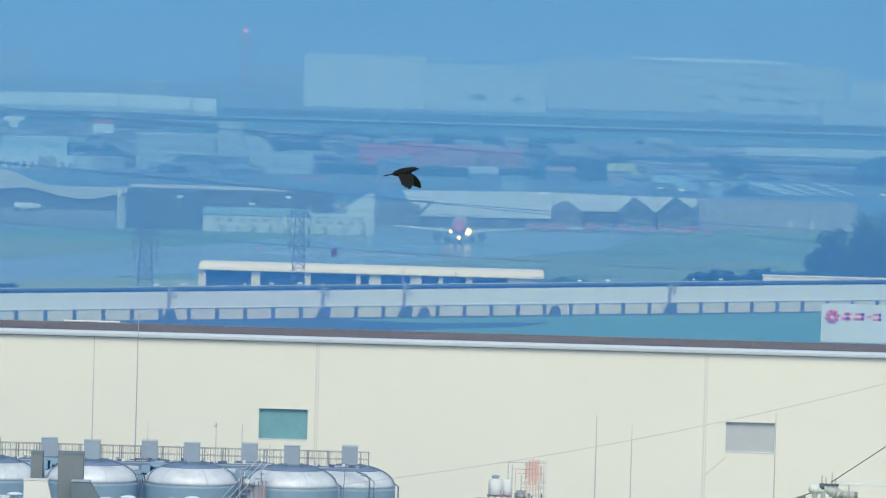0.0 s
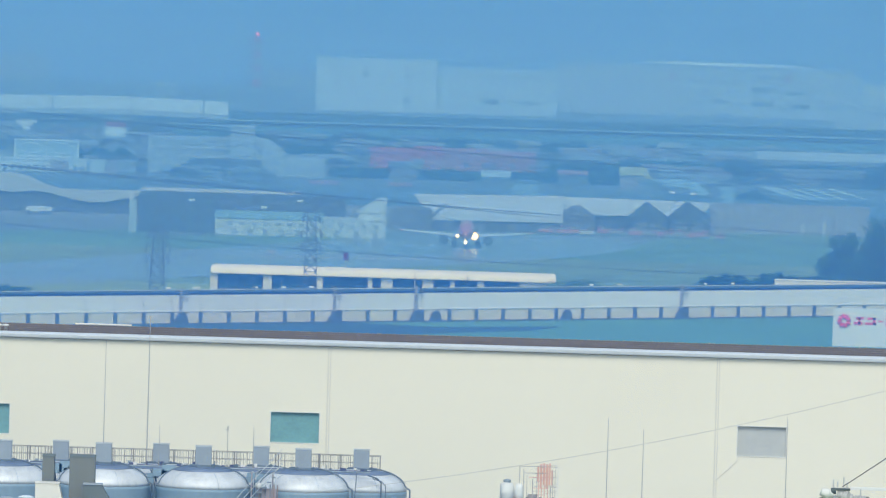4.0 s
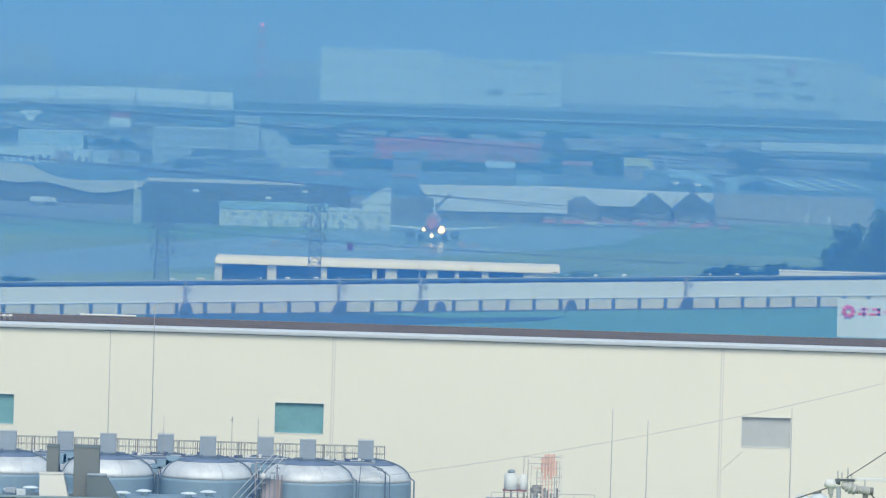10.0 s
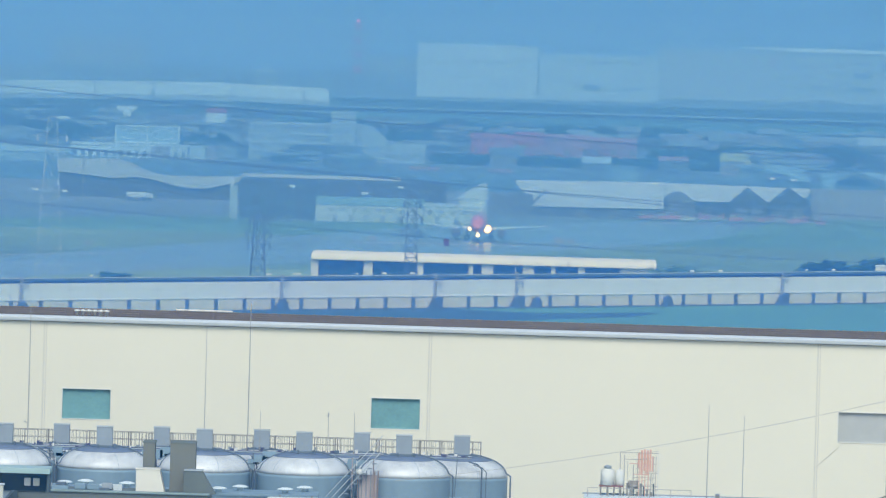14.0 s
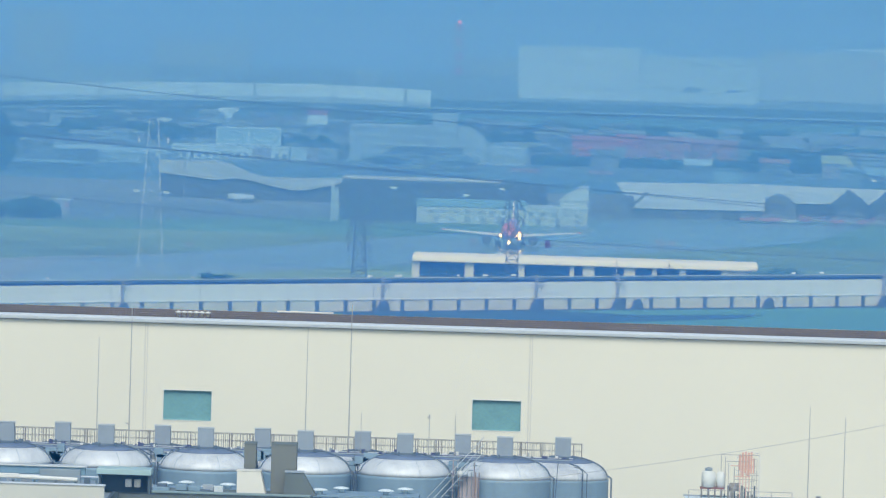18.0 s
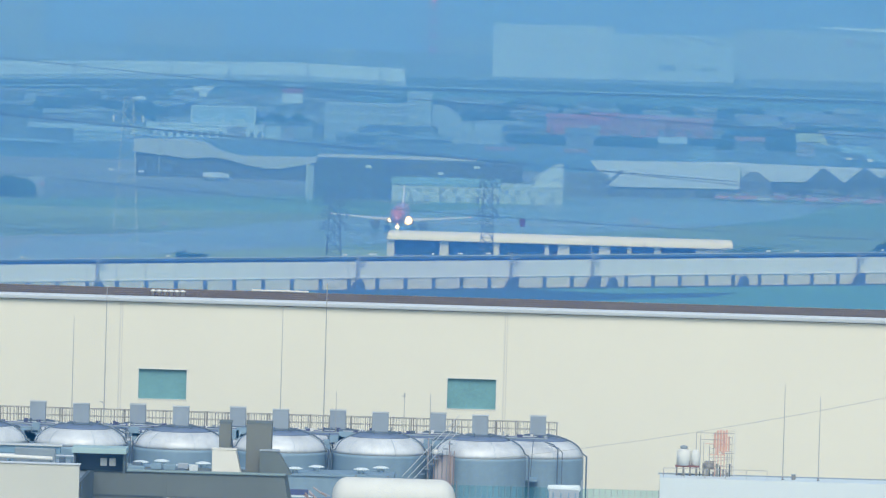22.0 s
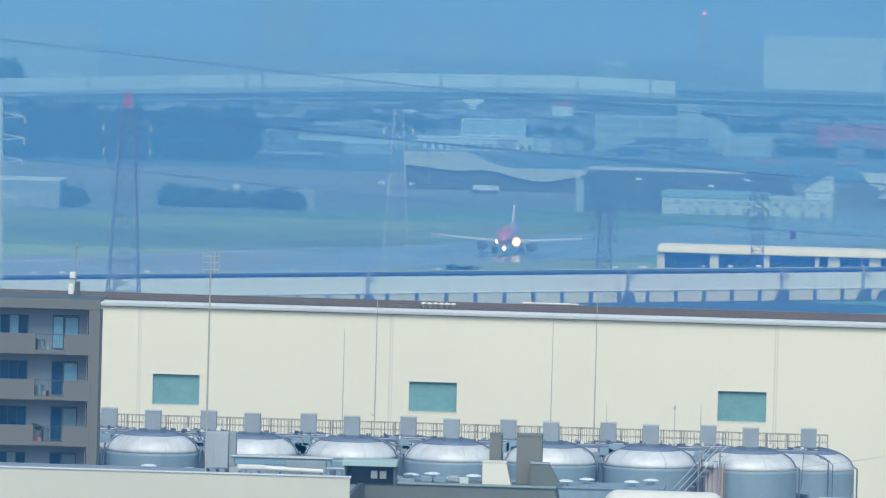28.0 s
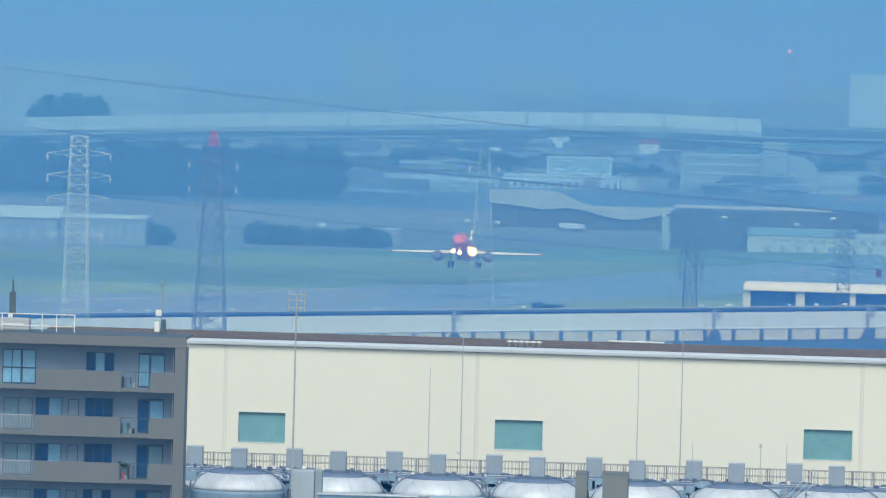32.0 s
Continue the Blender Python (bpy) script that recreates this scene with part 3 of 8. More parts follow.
# ---- stainless storage tanks ----
def build_tank(at):
    t = thing("storage_tank", at, "large domed stainless steel storage tank", "tank", "stainless storage tanks")
    r, TH = 3.12, 1.40
    hz = at[2]
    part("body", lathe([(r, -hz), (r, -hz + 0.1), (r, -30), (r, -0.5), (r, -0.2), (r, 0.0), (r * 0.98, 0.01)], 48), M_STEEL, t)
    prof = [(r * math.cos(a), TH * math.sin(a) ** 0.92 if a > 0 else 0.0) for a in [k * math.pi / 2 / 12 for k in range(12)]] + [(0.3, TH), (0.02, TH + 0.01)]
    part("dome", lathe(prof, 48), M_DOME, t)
    # thin cap makes the dome top darker and bluer
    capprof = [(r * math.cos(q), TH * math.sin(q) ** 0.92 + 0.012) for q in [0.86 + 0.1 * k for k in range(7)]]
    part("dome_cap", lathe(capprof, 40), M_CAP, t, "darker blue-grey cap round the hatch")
    part("hatch", cham(-0.53, 0.53, -0.45, 0.45, 1.46, 2.68, b=0.03), M_HATCH, t, "galvanised box hatch")
    part("hatch_lid", cham(-0.56, 0.56, -0.48, 0.48, 2.68, 2.73, b=0.02), M_GUTTER, t)
    part("hatch_base", lathe([(0.95, 1.28), (0.95, 1.46), (0.05, 1.48)], 20), M_PIPE_BLUE, t, "dark blue-grey hatch collar")
    def over(a, q, lift):
        return Vector((r * math.cos(q) * math.cos(a), r * math.cos(q) * math.sin(a), TH * math.sin(q) ** 0.92 + lift))
    # weld seams, nearly flush
    for a in (-2.25, -1.2, -0.35):
        bm = bmesh.new()
        for s in range(6):
            tube(bm, over(a, s * 0.22 + 0.01, 0.004), over(a, (s + 1) * 0.22 + 0.01, 0.004), 0.012, 5)
        part("seam", bm, M_STEEL, t)
    # pipes that run from the hatch over the dome and down the wall
    for a, rad, q0 in ((-0.22, 0.055, 1.3), (-2.75, 0.035, 1.2)):
        bm = bmesh.new()
        pts = [over(a, q0 - s * (q0 - 0.1) / 6, 0.12) for s in range(7)]
        e = Vector(((r + 0.28) * math.cos(a), (r + 0.28) * math.sin(a), 0.12))
        pts += [e, Vector((e.x, e.y, -hz))]
        for p, q in zip(pts, pts[1:]):
            tube(bm, p, q, rad, 6)
        part("pipe", bm, M_PIPE_BLUE, t, "dark pipe down the dome")
    for a, rad in ((-0.9, 0.035), (-1.9, 0.03)):
        part("valve", tubem(over(a, 1.2, 0), over(a, 1.2, 0.28), rad * 2), M_PIPE_BLUE, t)
    bm = bmesh.new()
    for s in range(14):
        a0, a1 = math.pi + s * math.pi / 14, math.pi + (s + 1) * math.pi / 14
        tube(bm, (1.35 * math.cos(a0), 1.35 * math.sin(a0), TH + 0.02), (1.35 * math.cos(a1), 1.35 * math.sin(a1), TH + 0.02), 0.03, 5)
    part("ring_pipe", bm, M_PIPE_BLUE, t, "dark spray ring round the hatch")
    return t


def build_tanks():
    zs = 28.43 + 0.28
    xf, xb, step = -9.66, -5.87, 6.638
    first = build_tank((xf, 600, zs))
    for k in range(1, 9):
        copy_thing(first, pose(xf - step * k, 600, zs))
    for k in range(0, 9):
        copy_thing(first, pose(xb - 6.738 * k, 607, zs - 0.36))
    # plate added between the rows to lighten the dark gaps, with pipework
    w = thing("service_platform", (0, 603.6, zs + 1.08), "added blue-grey platform with pipework between tanks", "platform")
    x0, x1 = -63.47, -4.58
    part("platform", boxm(x0, x1 - 1.2, -2.6, 2.6, -2.75, -2.65), M_STEEL, w, "plate added to lighten the dark gaps")
    for k in range(10):
        for yy in (-0.3, 0.3):
            part("leg", boxm(x0 + 3.0 + 6.4 * k, x0 + 3.15 + 6.4 * k, yy - 0.08, yy + 0.08, -(zs + 1.08), -2.75), M_STEEL_DULL, w)
    rq = random.Random(19)
    for k in range(70):
        xx, yy, zz = rq.uniform(x0, x1 - 1.5), rq.uniform(-2.4, -1.2), rq.uniform(0.3, 1.1)
        part("equipment", cham(xx, xx + rq.uniform(0.15, 0.6), yy, yy + 0.3, -2.65, -2.65 + zz, b=0.03), rq.choice((M_STEEL, M_STEEL_DULL, M_GUTTER, M_PIPE_BLUE, M_CABINET)), w)
    # header pipes and valve gear just above the domes
    for yy, zz, rr, m_ in ((-0.9, 0.02, 0.05, M_STEEL_DULL), (-0.2, 0.04, 0.045, M_VALVE_DARK), (0.5, 0.03, 0.06, M_GUTTER)):
        part("header_pipe", tubem((x0, yy, zz), (x1 - 0.6, yy, zz), rr, 8), m_, w)
    for k in range(120):
        xx, yy = rq.uniform(x0, x1 - 1.0), rq.uniform(-1.2, 0.6)
        hh = rq.uniform(0.08, 0.26)
        part("valve_gear", cham(xx, xx + rq.uniform(0.08, 0.35), yy, yy + 0.2, 0.06, 0.06 + hh, b=0.02), rq.choice((M_VALVE_DARK, M_VALVE_DARK, M_PIPE_BLUE, M_STEEL_DULL, M_WHITE)), w)
    for k in range(34):
        xx = rq.uniform(x0, x1 - 1.0)
        part("stand_pipe", tubem((xx, -0.5, -2.6), (xx + rq.uniform(-0.2, 0.2), -0.5, rq.uniform(0.1, 0.5)), 0.03, 6), rq.choice((M_VALVE_DARK, M_PIPE_BLUE, M_STEEL_DULL)), w)
    # railed walkway behind the rows
    g = thing("walkway", (0, 610.2, 29.36), "galvanised steel walkway with a barred railing", "walkway")
    x0, x1 = -64.17, -4.63
    bm = bmesh.new()
    for k in range(8):
        yy = -0.49 + 0.134 * k
        box(bm, x0, x1, yy, yy + 0.04, -0.1, 0)
    part("deck_grating", bm, M_STEEL_DULL, g, "open galvanised deck grating")
    for yy in (-0.5, 0.5):
        part("girder", boxm(x0, x1, yy - 0.03, yy + 0.03, -0.34, 0.05), M_GIRDER, g, "pale galvanised edge girder")
        for k in range(12):
            part("leg", boxm(x0 + 2.0 + 5.2 * k, x0 + 2.14 + 5.2 * k, yy - 0.07, yy + 0.07, -29.36, -0.34), M_STEEL_DULL, g)
    for yy in (-0.47, 0.47):
        for zz, rz in ((0.6, 0.016), (1.09, 0.02)):
            part("rail", tubem((x0, yy, zz), (x1, yy, zz), rz), M_RAIL, g)
    rg = random.Random(12)
    bars = bmesh.new()
    for k in range(int((x1 - x0) / 0.235)):
        x = x0 + 0.235 * k + rg.uniform(-0.05, 0.05)
        wd = rg.choice((0.018, 0.03, 0.045))
        box(bars, x, x + wd, -0.465, -0.44, 0.05, 1.08 + rg.uniform(-0.02, 0.03))
        x += rg.uniform(0.06, 0.18)
        box(bars, x, x + 0.018, 0.44, 0.465, 0.05, 1.08)
    tagged(part("infill_bars", bars, M_RAIL, g, "upright infill bars of the railing"), kind="stuff")
    post = part("post", boxm(-0.03, 0.03, -0.03, 0.03, 0, 1.12), M_RAIL, g, at=(x1, -0.47, 0))
    for k in range(1, int((x1 - x0) / 1.4)):
        again(post, (x1 - 1.4 * k + rg.uniform(-0.06, 0.06), -0.47, 0))
        again(post, (x1 - 1.4 * k + 0.1, 0.47, 0))
    again(post, (x1, 0.47, 0))
    part("end_rail", tubem((x1, -0.47, 1.09), (x1, 0.47, 1.09), 0.025), M_RAIL, g)
    # struts, stairs and service pipes between the domes
    rng = random.Random(8)
    for k in range(9):
        cx = xf - step * k
        bm = bmesh.new()
        for _ in range(9):
            a = cx + rng.uniform(-4.3, -1.9)
            b = a + rng.uniform(-1.6, 1.6)
            tube(bm, (a, -rng.uniform(0.6, 2.6), rng.uniform(-0.9, -0.1)), (b, rng.uniform(-0.6, 0.2), rng.uniform(-0.35, 0.05)), rng.uniform(0.025, 0.06), 5)
        for _ in range(4):
            a = cx + rng.uniform(-3.9, -2.4)
            tube(bm, (a, -1.2, -0.2), (a + rng.uniform(-0.4, 0.8), -1.8, -2.6), 0.05, 5)
        part("service_pipe", bm, M_PIPE_BLUE, w)
        bm = bmesh.new()
        for _ in range(6):
            a = cx + rng.uniform(-4.6, 2.6)
            tube(bm, (a, -rng.uniform(0.6, 1.4), rng.uniform(-0.5, -0.1)), (a + rng.uniform(-1.2, 1.2), -0.55, rng.uniform(-0.3, -0.05)), rng.uniform(0.03, 0.06), 6)
        for _ in range(3):
            a = cx + rng.uniform(-4.2, -2.0)
            box(bm, a, a + rng.uniform(0.15, 0.5), -1.2, -0.9, -0.75, -0.75 + rng.uniform(0.15, 0.4))
        part("service_pipe", bm, M_GUTTER, w, "pale lagged service pipes")
        bm = bmesh.new()
        for _ in range(7):
            a = cx + rng.uniform(-4.2, -1.7)
            z_ = rng.uniform(-1.3, -0.45)
            box(bm, a, a + rng.uniform(0.3, 0.9), -2.2, -1.6, z_, z_ + rng.uniform(0.25, 0.7))
        part("equipment", bm, M_STEEL, w, "blue-grey equipment between the domes")


build_tanks()


def build_tank_bits():
    # bent riser at the end of the rows
    zs = 28.43 + 0.28
    rp = thing("riser_pipe", (-5.87 + 1.4, 603.7, 0), "dark bent riser pipe beside the last tank", "pipe")
    for dx, top_, rad in ((0.0, 0.35, 0.05), (0.3, 0.15, 0.03)):
        bm = tubem((dx, 0, 0), (dx, 0, zs + top_), rad)
        tube(bm, (dx, 0, zs + top_), (dx - 0.3, 0.1, zs + top_ + 0.3), rad)
        tube(bm, (dx - 0.3, 0.1, zs + top_ + 0.3), (dx - 0.9, 0.4, zs + top_ + 0.45), rad)
        part("pipe", bm, M_PIPE_BLUE, rp)
    # stair tower between the last tanks
    st = thing("stair_tower", (-12.48, 596.4, 0), "rust-marked steel stair between tanks", "stairs")
    ztop = 29.03
    for sx in (-0.5, 0.9):
        part("post", tubem((sx, 0, 0), (sx, 0, ztop + 1.0), 0.045), M_RUST_PALE, st, "rust-stained steel post")
    hb = 28.93
    part("cladding", cham(-12.52 - -12.48, -11.33 - -12.48, 0.1, 0.5, hb - 5, hb, b=0.05), M_RUST_PALE, st, "pale rust-streaked ladder cladding")
    for p_ in (463, 470, 478, 486, 493, 499):
        xx = -12.6 - -12.48 + (p_ - 463) * 597 / 16000
        part("ladder_bar", tubem((xx, 0.05, hb - 5), (xx, 0.05, hb + 0.3), 0.03), M_RUST if p_ % 2 else M_STEEL_DULL, st)
    part("lamp", lathe([(0.02, -0.2), (0.22, -0.12), (0.2, 0.15), (0.02, 0.25)], 12), M_WHITE, st, "white round lamp", at=(-12.52 - -12.48, 0, hb + 0.2))
    for k in range(3):
        bm = bmesh.new()
        tube(bm, (-2.2, -0.2, ztop - 2.6 + k * 0.5), (1.5, -0.2, ztop + 1.6 + k * 0.5), 0.03)
        part("handrail", bm, M_GUTTER, st)
    for k in range(12):
        part("tread", boxm(-2.2 + k * 0.3, -1.9 + k * 0.3, -0.4, 0.3, ztop - 2.75 + k * 0.34, ztop - 2.7 + k * 0.34), M_STEEL_DULL, st)
    # mushroom vents on a low roof in front of the tanks
    roof_z = 28.29
    r = thing("annexe", (0, 590, 0), "low flat-roofed annexe in front of the tanks", "building")
    x0, x1 = -61.89, -15.0
    part("wall", boxm(x0, x1, -2, 2, 0, roof_z - 0.4), M_STEEL, r)
    part("roof_edge", boxm(x0, x1, -2.1, 2.1, roof_z - 0.4, roof_z - 0.25), M_STEEL, r)
    for xx, dy in ((-31.65, 0.2), (-30.35, 1.7), (-28.75, -1.7), (-27.58, 0.7), (-21.46, -1.6), (-20.14, 0.6), (-17.17, -0.6), (-15.96, 1.5), (-50.42, -1.7), (-48.98, 1.3), (-47.63, -1.7), (-46.15, -0.8)):
        solid("mushroom_vent", lathe([(0.2, -0.25), (0.2, 0.0), (0.54, 0.02), (0.50, 0.08), (0.26, 0.15), (0.02, 0.17)], 16), M_SHED, "white mushroom vent on the annexe roof", "roof vent", "mushroom vents", at=(xx, 590 + dy, roof_z - 0.02))


build_tank_bits()


def mast(x, y, z0, z1, r, label, mat_, arms=(), knob=0):
    m = thing("mast", (x, y, z0), label, "mast", "slender rods and masts")
    h = z1 - z0
    part("foot", lathe([(r * 2, 0), (r * 2, 0.05), (r * 1.1, 0.07), (r * 1.0, 0.2)], 10), M_RAIL, m)
    part("rod", tubem((0, 0, 0.06), (0, 0, h), r * 0.66, 8, r * 0.36), mat_, m)
    for za, dx in arms:
        part("arm", tubem((0, 0, za * h), (dx, 0, za * h + abs(dx) * 0.5), r * 0.6), mat_, m)
    if knob:
        part("lamp_head", lathe([(0.03, h - 0.05), (knob, h), (knob, h + 0.15), (0.03, h + 0.25)], 10), mat_, m)
    return m


def build_masts():
    zw = 28.43 + 1.36
    # lightning rods on the tank walkway
    for x, z1, r, arms in ((-37.06, 37.08, 0.045, ()), (-34.9, 39.08, 0.065, ((0.16, -0.28),)), (-23.1, 38.17, 0.045, ()),
                           (-20.19, 39.76, 0.065, ()), (-19.37, 32.56, 0.035, ()), (-13.07, 32.59, 0.045, ())):
        mast(x, 603.2, zw, z1, r, "thin grey lightning rod on the tank walkway", M_POLE, arms)
    mast(-14.81, 603.2, zw, 32.35, 0.045, "small lamp post on the tank walkway", M_POLE, ((0.98, -0.2),), 0.05)


build_masts()


# ---- apartment block ----
def build_apartment():
    D = 569.0
    x1, x0 = -50.82, -77.42
    top = 40.21
    st = 2.905
    a = thing("apartment_block", (x1, D, 0), "taupe-tiled apartment block with open balconies", "building")
    W = x1 - x0
    px = 569.0 / 16000
    floors = int(top / st)

    def P(p):
        return (p - 300) * 0.03556

    def B(p):
        return (p - 306) * 0.03556
    part("wall", boxm(-W, -0.36, 1.6, 4.6, 0, top - 0.12), M_APT_IN, a, "pale recessed back wall")
    part("roof", boxm(-W - 0.1, 0.365, -0.02, 4.8, top - 0.1, top + 0.06), M_DARKSTEEL, a, "thin dark roof edge")
    part("parapet", cham(-W - 0.05, 0.37, -0.06, 0.14, top - 0.62, top + 0.02), M_APT, a)
    part("pier", cham(-0.34, 0.36, -0.03, 1.9, 0, top - 0.62), M_APT, a, "taupe tiled end pier")
    fin = part("partition", boxm(-0.46, -0.42, 0.3, 1.6, -2.6, -0.25), M_WALL_GREY, a, at=(0, 0, top))
    slab_ = part("floor_slab", boxm(-W, -0.34, 0.0, 1.6, -0.14, 0.0), M_APT, a, at=(0, 0, top - st - 0.42))
    seg1 = part("balcony_parapet", cham(P(248), -0.14, -0.05, 0.09, -0.24, 1.06, b=0.02), M_APT, a, at=(0, 0, top - st - 0.37))
    seg2 = part("balcony_parapet", cham(P(43), P(196), -0.04, 0.14, -0.24, 1.06, b=0.02), M_APT, a, at=(0, 0, top - st - 0.37))
    seg3 = part("balcony_parapet", cham(-W, -(320 + 100) * px, 0.0, 0.14, -0.24, 1.06, b=0.02), M_APT, a, at=(0, 0, top - st - 0.37))
    kerb = part("balcony_kerb", cham(-W, -0.34, 0.02, 0.12, -0.24, 0.04, b=0.02), M_APT, a, at=(0, 0, top - st - 0.37))
    bm = bmesh.new()
    for k in range(9):
        x = P(197) + 0.21 * k
        box(bm, x, x + 0.02, 0.05, 0.08, 0.05, 1.02)
    box(bm, P(196), P(248), 0.04, 0.09, 1.02, 1.06)
    rail1 = part("balcony_railing", bm, M_DARKSTEEL, a, "dark bar balcony railing", at=(0, 0, top - st - 0.37))
    bm = bmesh.new()
    for k in range(60):
        x = -(320 + 98) * px + 0.094 * k
        box(bm, x, x + 0.025, 0.05, 0.08, 0.05, 1.02)
    box(bm, -(320 + 100) * px, -(320 - 58) * px, 0.04, 0.09, 1.0, 1.06)
    rail2 = part("balcony_railing", bm, M_FRAME, a, "pale bar balcony railing", at=(0, 0, top - 2 * st - 0.37))
    for k in range(floors):
        z = top - st * (k + 1) - 0.37
        if k:
            for o in (seg1, seg2, seg3, kerb, rail1) + ((rail2,) if k > 1 else ()):
                again(o, (0, 0, z))
            again(slab_, (0, 0, z - 0.05))
            again(fin, (0, 0, z + st))
    # windows, floor by floor
    rng = random.Random(21)

    def window(xa, xb, za, zb, glass, z, panes=2):
        w = part("window", bmesh.new(), M_FRAME_DARK, a)
        bm = bmesh.new()
        wd, h = xb - xa, zb - za
        for q in ((0, 0.05, 0, h), (wd - 0.05, wd, 0, h), (0.05, wd - 0.05, 0, 0.05), (0.05, wd - 0.05, h - 0.05, h)):
            box(bm, q[0], q[1], -0.05, 0.02, q[2], q[3])
        for j in range(1, panes):
            box(bm, wd * j / panes - 0.025, wd * j / panes + 0.025, -0.045, 0.02, 0.05, h - 0.05)
        bm.to_mesh(w.data); bm.free()
        w.location = (xa, 1.58, z + za)
        for j in range(panes):
            part("pane", boxm(wd * j / panes + 0.03, wd * (j + 1) / panes - 0.03, -0.02, 0.0, 0.04, h - 0.04), glass[j % len(glass)], w)

    def X32(p):
        return -(320 - p) * px
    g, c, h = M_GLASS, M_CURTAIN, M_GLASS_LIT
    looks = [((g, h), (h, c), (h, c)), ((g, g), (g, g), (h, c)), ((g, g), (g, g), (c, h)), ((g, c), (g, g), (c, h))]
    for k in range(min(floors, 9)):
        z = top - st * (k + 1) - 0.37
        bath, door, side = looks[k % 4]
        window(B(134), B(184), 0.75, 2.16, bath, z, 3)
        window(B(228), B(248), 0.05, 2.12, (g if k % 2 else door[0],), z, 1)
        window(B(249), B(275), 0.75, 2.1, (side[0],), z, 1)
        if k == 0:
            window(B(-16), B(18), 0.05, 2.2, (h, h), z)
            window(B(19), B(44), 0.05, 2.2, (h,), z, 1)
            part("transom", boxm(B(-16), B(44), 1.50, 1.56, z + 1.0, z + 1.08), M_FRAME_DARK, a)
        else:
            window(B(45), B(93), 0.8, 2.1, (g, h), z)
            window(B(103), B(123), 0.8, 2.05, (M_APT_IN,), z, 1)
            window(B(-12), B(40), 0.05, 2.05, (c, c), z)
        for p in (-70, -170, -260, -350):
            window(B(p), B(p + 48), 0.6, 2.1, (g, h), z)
        part("air_conditioner", cham(B(201), B(217), 0.5, 0.9, z + 0.05, z + 0.68), M_PIPE_BLUE, a, "air conditioner unit on the balcony floor")
        # odds and ends on the balcony floor
        for j in range(5):
            xx, hh = B(199) + 0.19 * j + rng.uniform(0, 0.08), rng.uniform(0.25, 0.95)
            m_ = (M_DARK, M_PIPE_BLUE, M_CURTAIN, M_RED_DULL if k == 2 else M_ROAD_TEAL, M_WALL_GREY)[(j + k) % 5]
            part("balcony_item", cham(xx, xx + rng.uniform(0.1, 0.24), 0.25, 0.45, z + 0.02, z + hh, b=0.03), m_, a)
        part("curtain_rail", boxm(B(228), B(275), 1.45, 1.5, z + 2.14, z + 2.2), M_FRAME_DARK, a)
        if k == 2:
            bm = bmesh.new()
            clumps(bm, 60, (B(206), 0.7, z + 0.75), (0.5, 0.25, 0.45), 0.12, rng)
            part("pot_plant", bm, M_PLANT, a, "leafy balcony pot plants")
    # rooftop clutter
    zt = top + 0.06
    rr = thing("roof_railing", (x1, D + 2.0, top + 0.06), "white pipe guard rail on the apartment roof", "railing")
    for p in (-260, -200, -140, -80, -20, 52, 78, 110):
        part("post", boxm(B(p) - 0.03, B(p) + 0.03, -0.03, 0.03, 0, 31 * px), M_WHITE, rr)
    for z_ in (0.35, 31 * px):
        part("rail", tubem((B(-320), 0, z_), (B(110), 0, z_), 0.035), M_WHITE, rr)
    hut = thing("roof_hut", (x1 + B(4), D + 3, top + 0.06), "low taupe rounded equipment cover on the roof", "rooftop unit")
    part("cover", cham(-1.2, 0.85, -0.6, 0.6, 0, 22 * px, b=0.15), M_WALL_MID, hut)
    part("vent", cham(-0.9, 0.5, -0.64, -0.6, 0.3, 0.45, b=0.015), M_WHITE, hut)
    m = thing("aerial_mast", (x1 + X32(275), D + 4, zt), "grey aerial mast with white camera housing", "mast")
    part("pole", tubem((0, 0, 0), (0, 0, 96 * px), 0.04, 8, 0.025), M_STEEL_DULL, m)
    part("housing", cham(-0.19, 0.19, -0.15, 0.15, 1.0, 1.42, b=0.05), M_WHITE, m, at=(-0.2, -0.1, 0.1))
    part("box", cham(-0.45, -0.12, -0.2, 0.1, 0.1, 0.75), M_WHITE, m)
    part("bracket", boxm(-0.05, 0.28, -0.08, 0.08, 0, 0.9), M_DARKSTEEL, m)
    part("crossbar", tubem((-0.35, 0, 3.0), (0.35, 0, 3.15), 0.025), M_DARKSTEEL, m)
    m = thing("aerial_mast", (x1 + X32(6), D + 4, zt), "dark aerial mast on the apartment roof", "mast")
    part("pole", tubem((0, 0, 0), (0, 0, 88 * px), 0.06), M_DARKSTEEL, m)
    part("panel_aerial", cham(-0.2, 0.2, -0.15, 0.1, 0.9, 2.4), M_DARKSTEEL, m)
    part("panel_aerial", cham(-0.25, 0.05, -0.25, -0.16, 0.3, 1.0), M_WHITE, m)


build_apartment()


